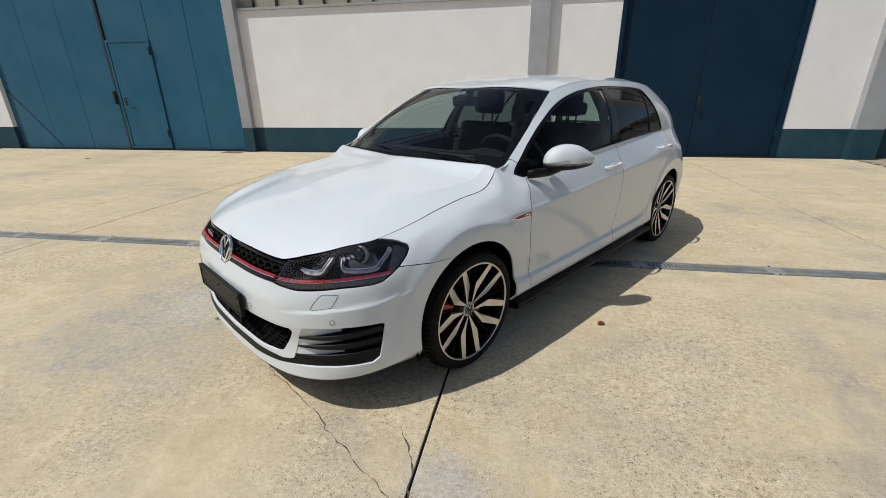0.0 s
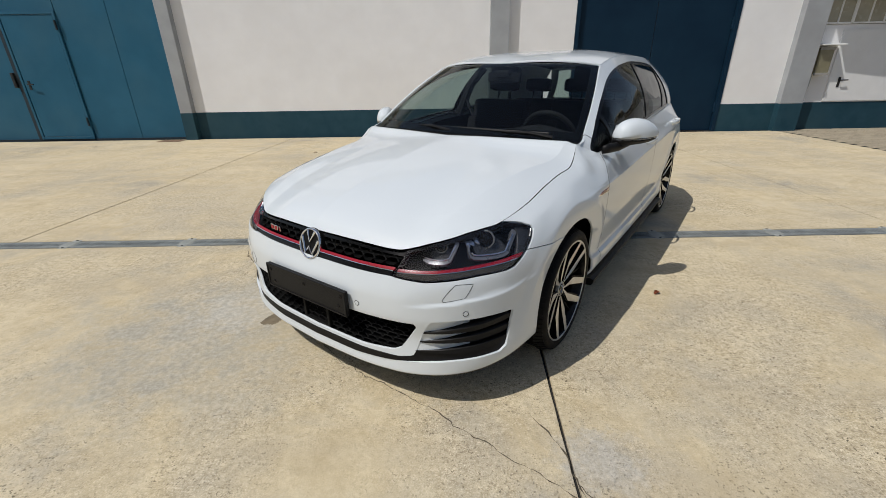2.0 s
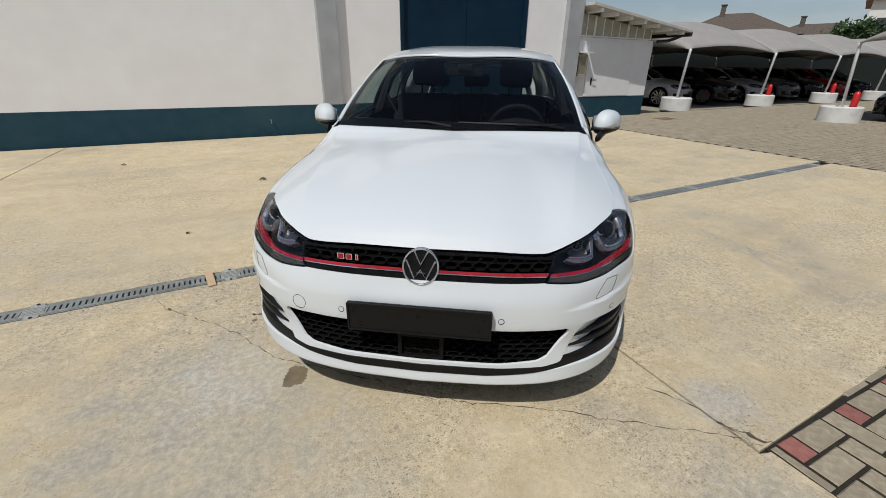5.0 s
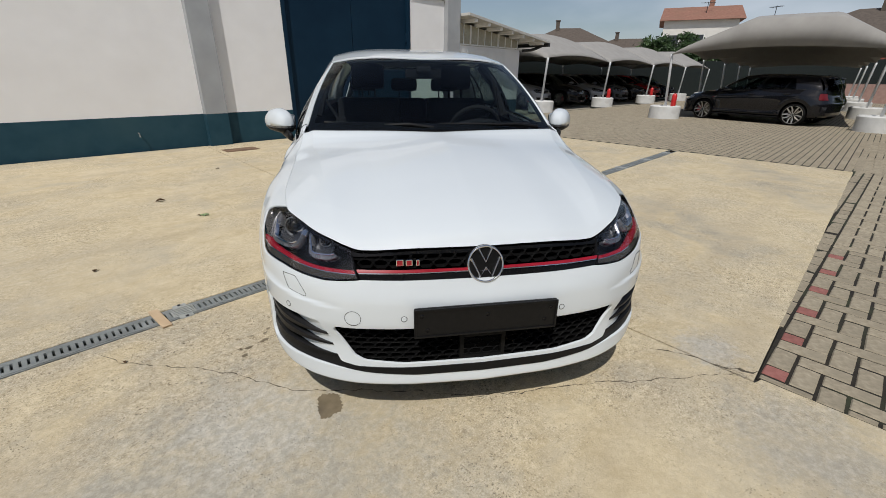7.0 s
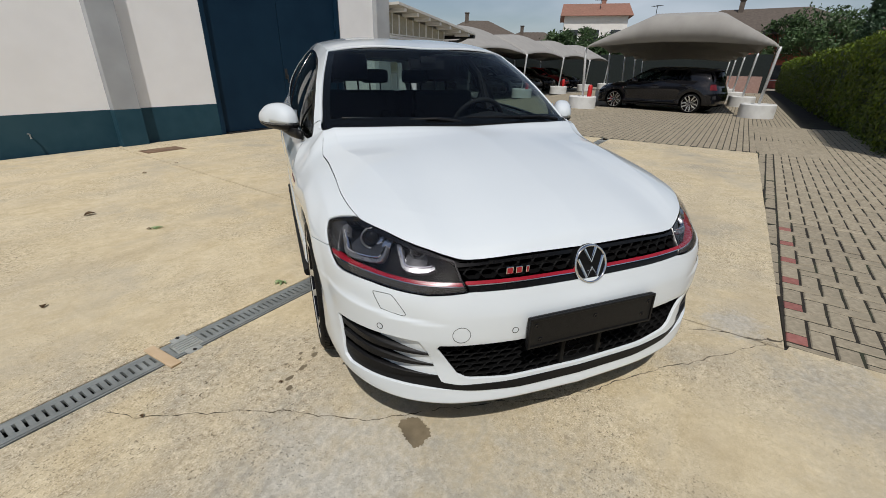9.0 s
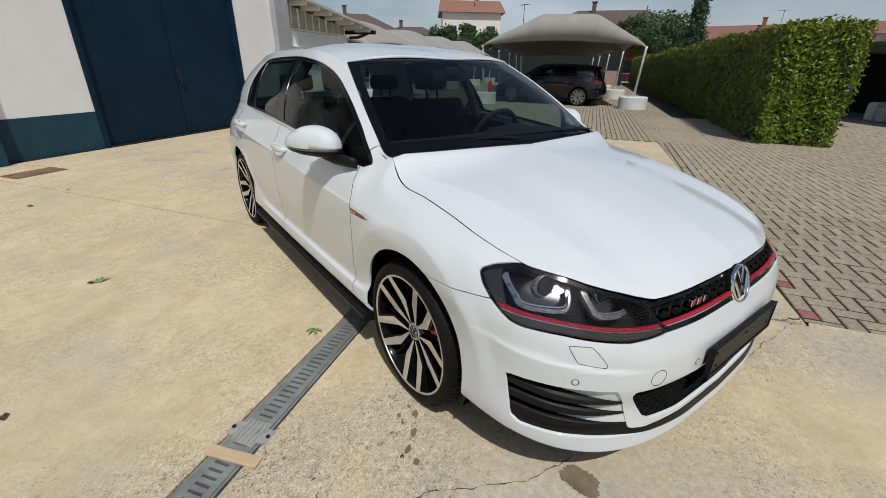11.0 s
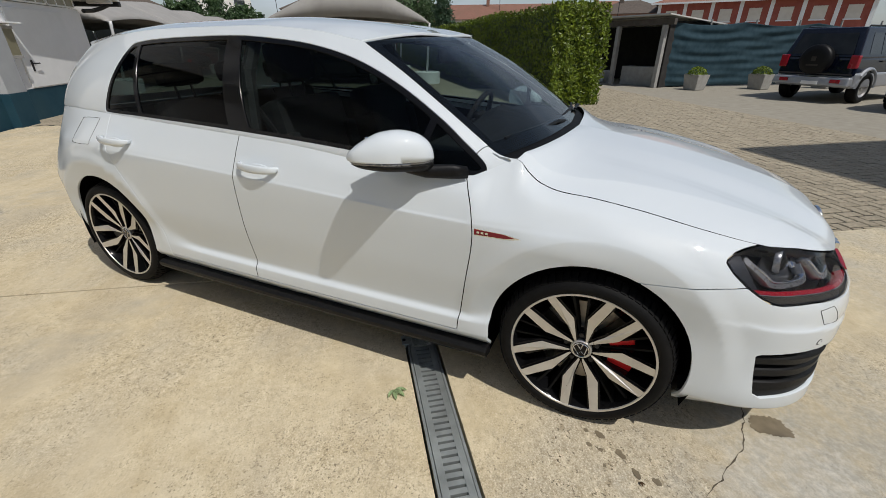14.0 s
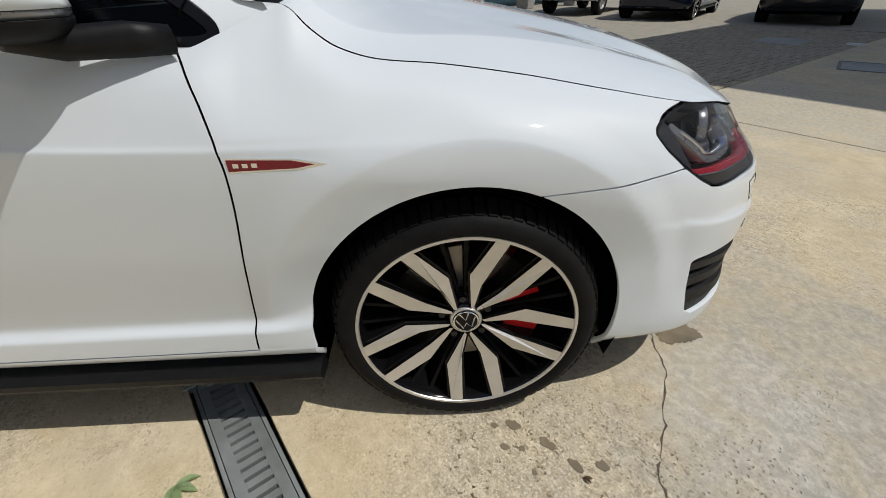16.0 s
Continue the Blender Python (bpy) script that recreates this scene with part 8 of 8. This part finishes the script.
def crack(points, width, seed):
    """A ragged dark fissure that wanders along a line and opens here and there."""
    rng = np.random.default_rng(seed)
    bm, prev = bmesh.new(), None
    pts = []
    for (x0, y0), (x1, y1) in zip(points, points[1:]):
        n = max(4, int(math.dist((x0, y0), (x1, y1)) / 0.02))
        for k in range(n):
            t = k / n
            pts.append((x0 + (x1 - x0) * t, y0 + (y1 - y0) * t))
    pts.append(points[-1])
    wob = np.zeros(2)
    for i, (x, y) in enumerate(pts):
        wob = 0.8 * wob + rng.normal(0, 0.005, 2)
        d = Vector((pts[min(i + 1, len(pts) - 1)][0] - pts[max(i - 1, 0)][0], pts[min(i + 1, len(pts) - 1)][1] - pts[max(i - 1, 0)][1])).normalized()
        w = width * 0.95 * (0.25 + rng.random() ** 2 * 1.6) * min(1, (i + 1) / 6, (len(pts) - i) / 6)
        p = Vector((x + wob[0], y + wob[1]))
        a, b = p + Vector((-d.y, d.x)) * w, p - Vector((-d.y, d.x)) * w
        row = (bm.verts.new((a.x, a.y, 0.0012)), bm.verts.new((b.x, b.y, 0.0012)))
        if prev:
            bm.faces.new((prev[0], prev[1], row[1], row[0]))
        prev = row
    bmesh.ops.recalc_face_normals(bm, faces=bm.faces)
    return bm


for points, width, seed in (([(-1.53, 0.86), (-1.44, 0.66), (-1.20, 0.38), (-1.08, 0.18), (-0.96, -0.06), (-0.85, -0.17), (-0.60, -0.42), (-0.29, -0.74), (-0.11, -0.84), (0.17, -1.06), (0.45, -1.28), (0.6, -1.43)], 0.0021, 2),
                            ([(0.45, -0.98), (0.54, -1.16), (0.56, -1.40)], 0.0025, 4), ([(0.56, -1.30), (0.62, -1.42), (0.66, -1.45)], 0.012, 5)):
    tagged(part("crack", crack(points, width, seed), CRACK, pavement), "")


def blob(x, y, rx, ry, seed, z=0.0014):
    rng = np.random.default_rng(seed)
    ph = rng.uniform(0, math.tau, 5)
    bm = bmesh.new()
    ring_ = []
    for k in range(72):
        a = k * math.tau / 72
        r = rng.uniform(0.9, 1.1) + sum(0.16 / (j + 1) * math.sin((j + 2) * a + ph[j]) for j in range(5))
        ring_.append(bm.verts.new((x + rx * r * math.cos(a), y + ry * r * math.sin(a), z)))
    bm.faces.new(ring_)
    return bm


WET = surface("damp_oily_concrete", (0.17, 0.135, 0.085), (0.23, 0.185, 0.12), 30, 0.55, stain=(0.13, 0.105, 0.07), stain_scale=12)
tagged(part("oil_stain", blob(-0.90, -0.24, 0.056, 0.062, 4), WET, pavement), "")
for k, (x, y, r) in enumerate(((-0.81, 0.42, 0.016), (-0.90, 0.39, 0.017), (-0.98, 0.38, 0.015), (-1.02, 0.33, 0.014), (-0.84, 0.48, 0.010), (-0.87, 0.45, 0.008), (-0.93, 0.47, 0.007), (-0.78, 0.46, 0.009))):
    part("drip_mark", blob(x, y, r * 1.2, r * 0.8, 10 + k), WET, pavement)

DRY_LEAF = surface("dry_brown_leaf", (0.12, 0.07, 0.035), (0.19, 0.12, 0.06), 30, 0.8)
RUST_LEAF = surface("rust_red_leaf", (0.26, 0.07, 0.03), (0.34, 0.11, 0.05), 30, 0.8)
GREEN_LEAF = surface("pale_green_leaf", (0.34, 0.46, 0.22), (0.46, 0.56, 0.32), 30, 0.7)


def litter_leaf(x, y, size, turn, material, label, lobes=1):
    """A curled leaf lying on the slab: a pointed blade, or a hand of several."""
    bm = bmesh.new()
    for k in range(lobes):
        a = radians(turn + (k - (lobes - 1) / 2) * 38)
        ln = size * (1.0 - 0.12 * abs(k - (lobes - 1) / 2))
        d, q = Vector((math.cos(a), math.sin(a), 0)), Vector((-math.sin(a), math.cos(a), 0))
        rows_ = []
        for j in range(7):
            t = j / 6
            w = ln * 0.16 * math.sin(math.pi * min(1, t * 0.94 + 0.06)) ** 0.8 * (1 if lobes > 1 else 2.0)
            c = d * ln * t + Vector((0, 0, 0.003 + 0.10 * ln * math.sin(math.pi * t) + 0.03 * ln * t))
            rows_.append([bm.verts.new(c + q * w + Vector((0, 0, w * 0.5))), bm.verts.new(c), bm.verts.new(c - q * w + Vector((0, 0, w * 0.5)))])
        for r0, r1 in zip(rows_, rows_[1:]):
            for i in range(2):
                bm.faces.new((r0[i], r0[i + 1], r1[i + 1], r1[i]))
    bmesh.ops.solidify(bm, geom=bm.faces[:], thickness=0.0012)
    ob = part("fallen_leaf", bm, material)
    ob.location = (x, y, 0.001)
    tagged(ob, label, "leaf")


litter_leaf(1.41, 0.0, 0.05, 30, RUST_LEAF, "small rust-red dry leaf lying on the concrete")
litter_leaf(-0.435, 1.155, 0.065, 200, GREEN_LEAF, "pale green lobed leaf lying beside the drain", 4)
litter_leaf(-0.46, 2.74, 0.075, 60, GREEN_LEAF, "wilted green lobed leaf on the open concrete", 4)
for k, (x, y, s) in enumerate(((-0.67, 3.57, 0.09), (-1.39, 1.94, 0.05), (-0.48, 2.77, 0.04), (-1.01, 0.39, 0.022), (-1.44, 0.67, 0.022), (0.35, 4.9, 0.06), (-8.6, 5.6, 0.08), (-7.0, 6.2, 0.06), (-2.2, 5.2, 0.07), (0.9, 5.2, 0.05))):
    litter_leaf(x, y, s, 67 * k, DRY_LEAF, "curled brown dry leaf lying on the concrete", 1 + k % 2)
bm = bmesh.new()
box(bm, -0.05, 0.05, -0.018, 0.018, 0.0, 0.012, 0.003, pose(0, 0, 0.004, 4, -8, 0))
chip = part("wood_chip", bm, surface("split_wood", (0.50, 0.36, 0.22), (0.62, 0.47, 0.31), 20, 0.8, stain=(0.16, 0.09, 0.05), stain_scale=9))
chip.matrix_world = pose(-1.228, 0.962, 0.003, 0, 0, 96) @ Matrix.Diagonal((2.1, 1.3, 1, 1))
tagged(chip, "small split piece of pale wood on the drain", "wood")


# patched and covered places at the edge of the pavers
tagged(part("repair_patch", prism(worn_edge([(1.12, -8.45), (1.78, -8.40), (1.72, -7.66), (1.10, -7.60)], 5), -0.05, 0.004, 0.003), GREY_CONCRETE), "grey cement patch among the pavers", "patch")
cover = tagged(empty("manhole_cover", pose(-0.06, -6.2, 0, 0, 0, 12)), "dark iron manhole cover set in the concrete", "manhole cover")
part("rim", boxes((-0.27, 0.27, -0.35, -0.31, -0.02, 0.005), (-0.27, 0.27, 0.31, 0.35, -0.02, 0.005), (-0.27, -0.23, -0.31, 0.31, -0.02, 0.005), (0.23, 0.27, -0.31, 0.31, -0.02, 0.005)), DARK_METAL, cover)
part("lid", boxes((-0.222, 0.222, -0.302, 0.302, -0.02, 0.004), bevel=0.002), GREY_CONCRETE, cover, "concrete filled lid")
tagged(part("pale_batten", boxes((0.38, 0.62, -8.21, -8.13, -0.01, 0.03), bevel=0.006), CONCRETE_WHITE), "short pale batten lying on the joint beside the pavers", "batten")


# ---- near pavers, one by one ----
near = tagged(empty("paver_field"), "worn grey-beige herringbone pavers with faded red ones along the edge", "pavers", kind="structure")
near.matrix_world = FIELD
paver_mesh = {}
for xa, xb, ya, yb, turned in [*filter(is_near, everything), *wedge]:
    w, h = round(xb - xa, 3), round(yb - ya, 3)
    # the faded red ones are the cut ends along the border, one in each repeat
    red = abs(yb - EDGE_Y) < 0.02 and turned and h < 0.12
    key = (w, h, red)
    if key not in paver_mesh:
        bm = boxes((-w / 2 + 0.0068, w / 2 - 0.0068, -h / 2 + 0.0068, h / 2 - 0.0068, -0.035, 0.0))
        bmesh.ops.bevel(bm, geom=[e for e in bm.edges if all(v.co.z > -0.001 for v in e.verts)], offset=0.005, segments=1, affect="EDGES")
        me = bpy.data.meshes.new("paver")
        bm.to_mesh(me)
        bm.free()
        me.materials.append(RED_PAVER if red else PAVER)
        paver_mesh[key] = me
    ob = new("paver", paver_mesh[key])
    ob.parent = near
    ob.location = ((xa + xb) / 2, (ya + yb) / 2, random.uniform(-0.002, 0.002) - (0.0025 if yb > EDGE_Y + 0.02 else 0.0))
    ob.rotation_euler = (random.gauss(0, 0.011), random.gauss(0, 0.011), random.gauss(0, 0.010))
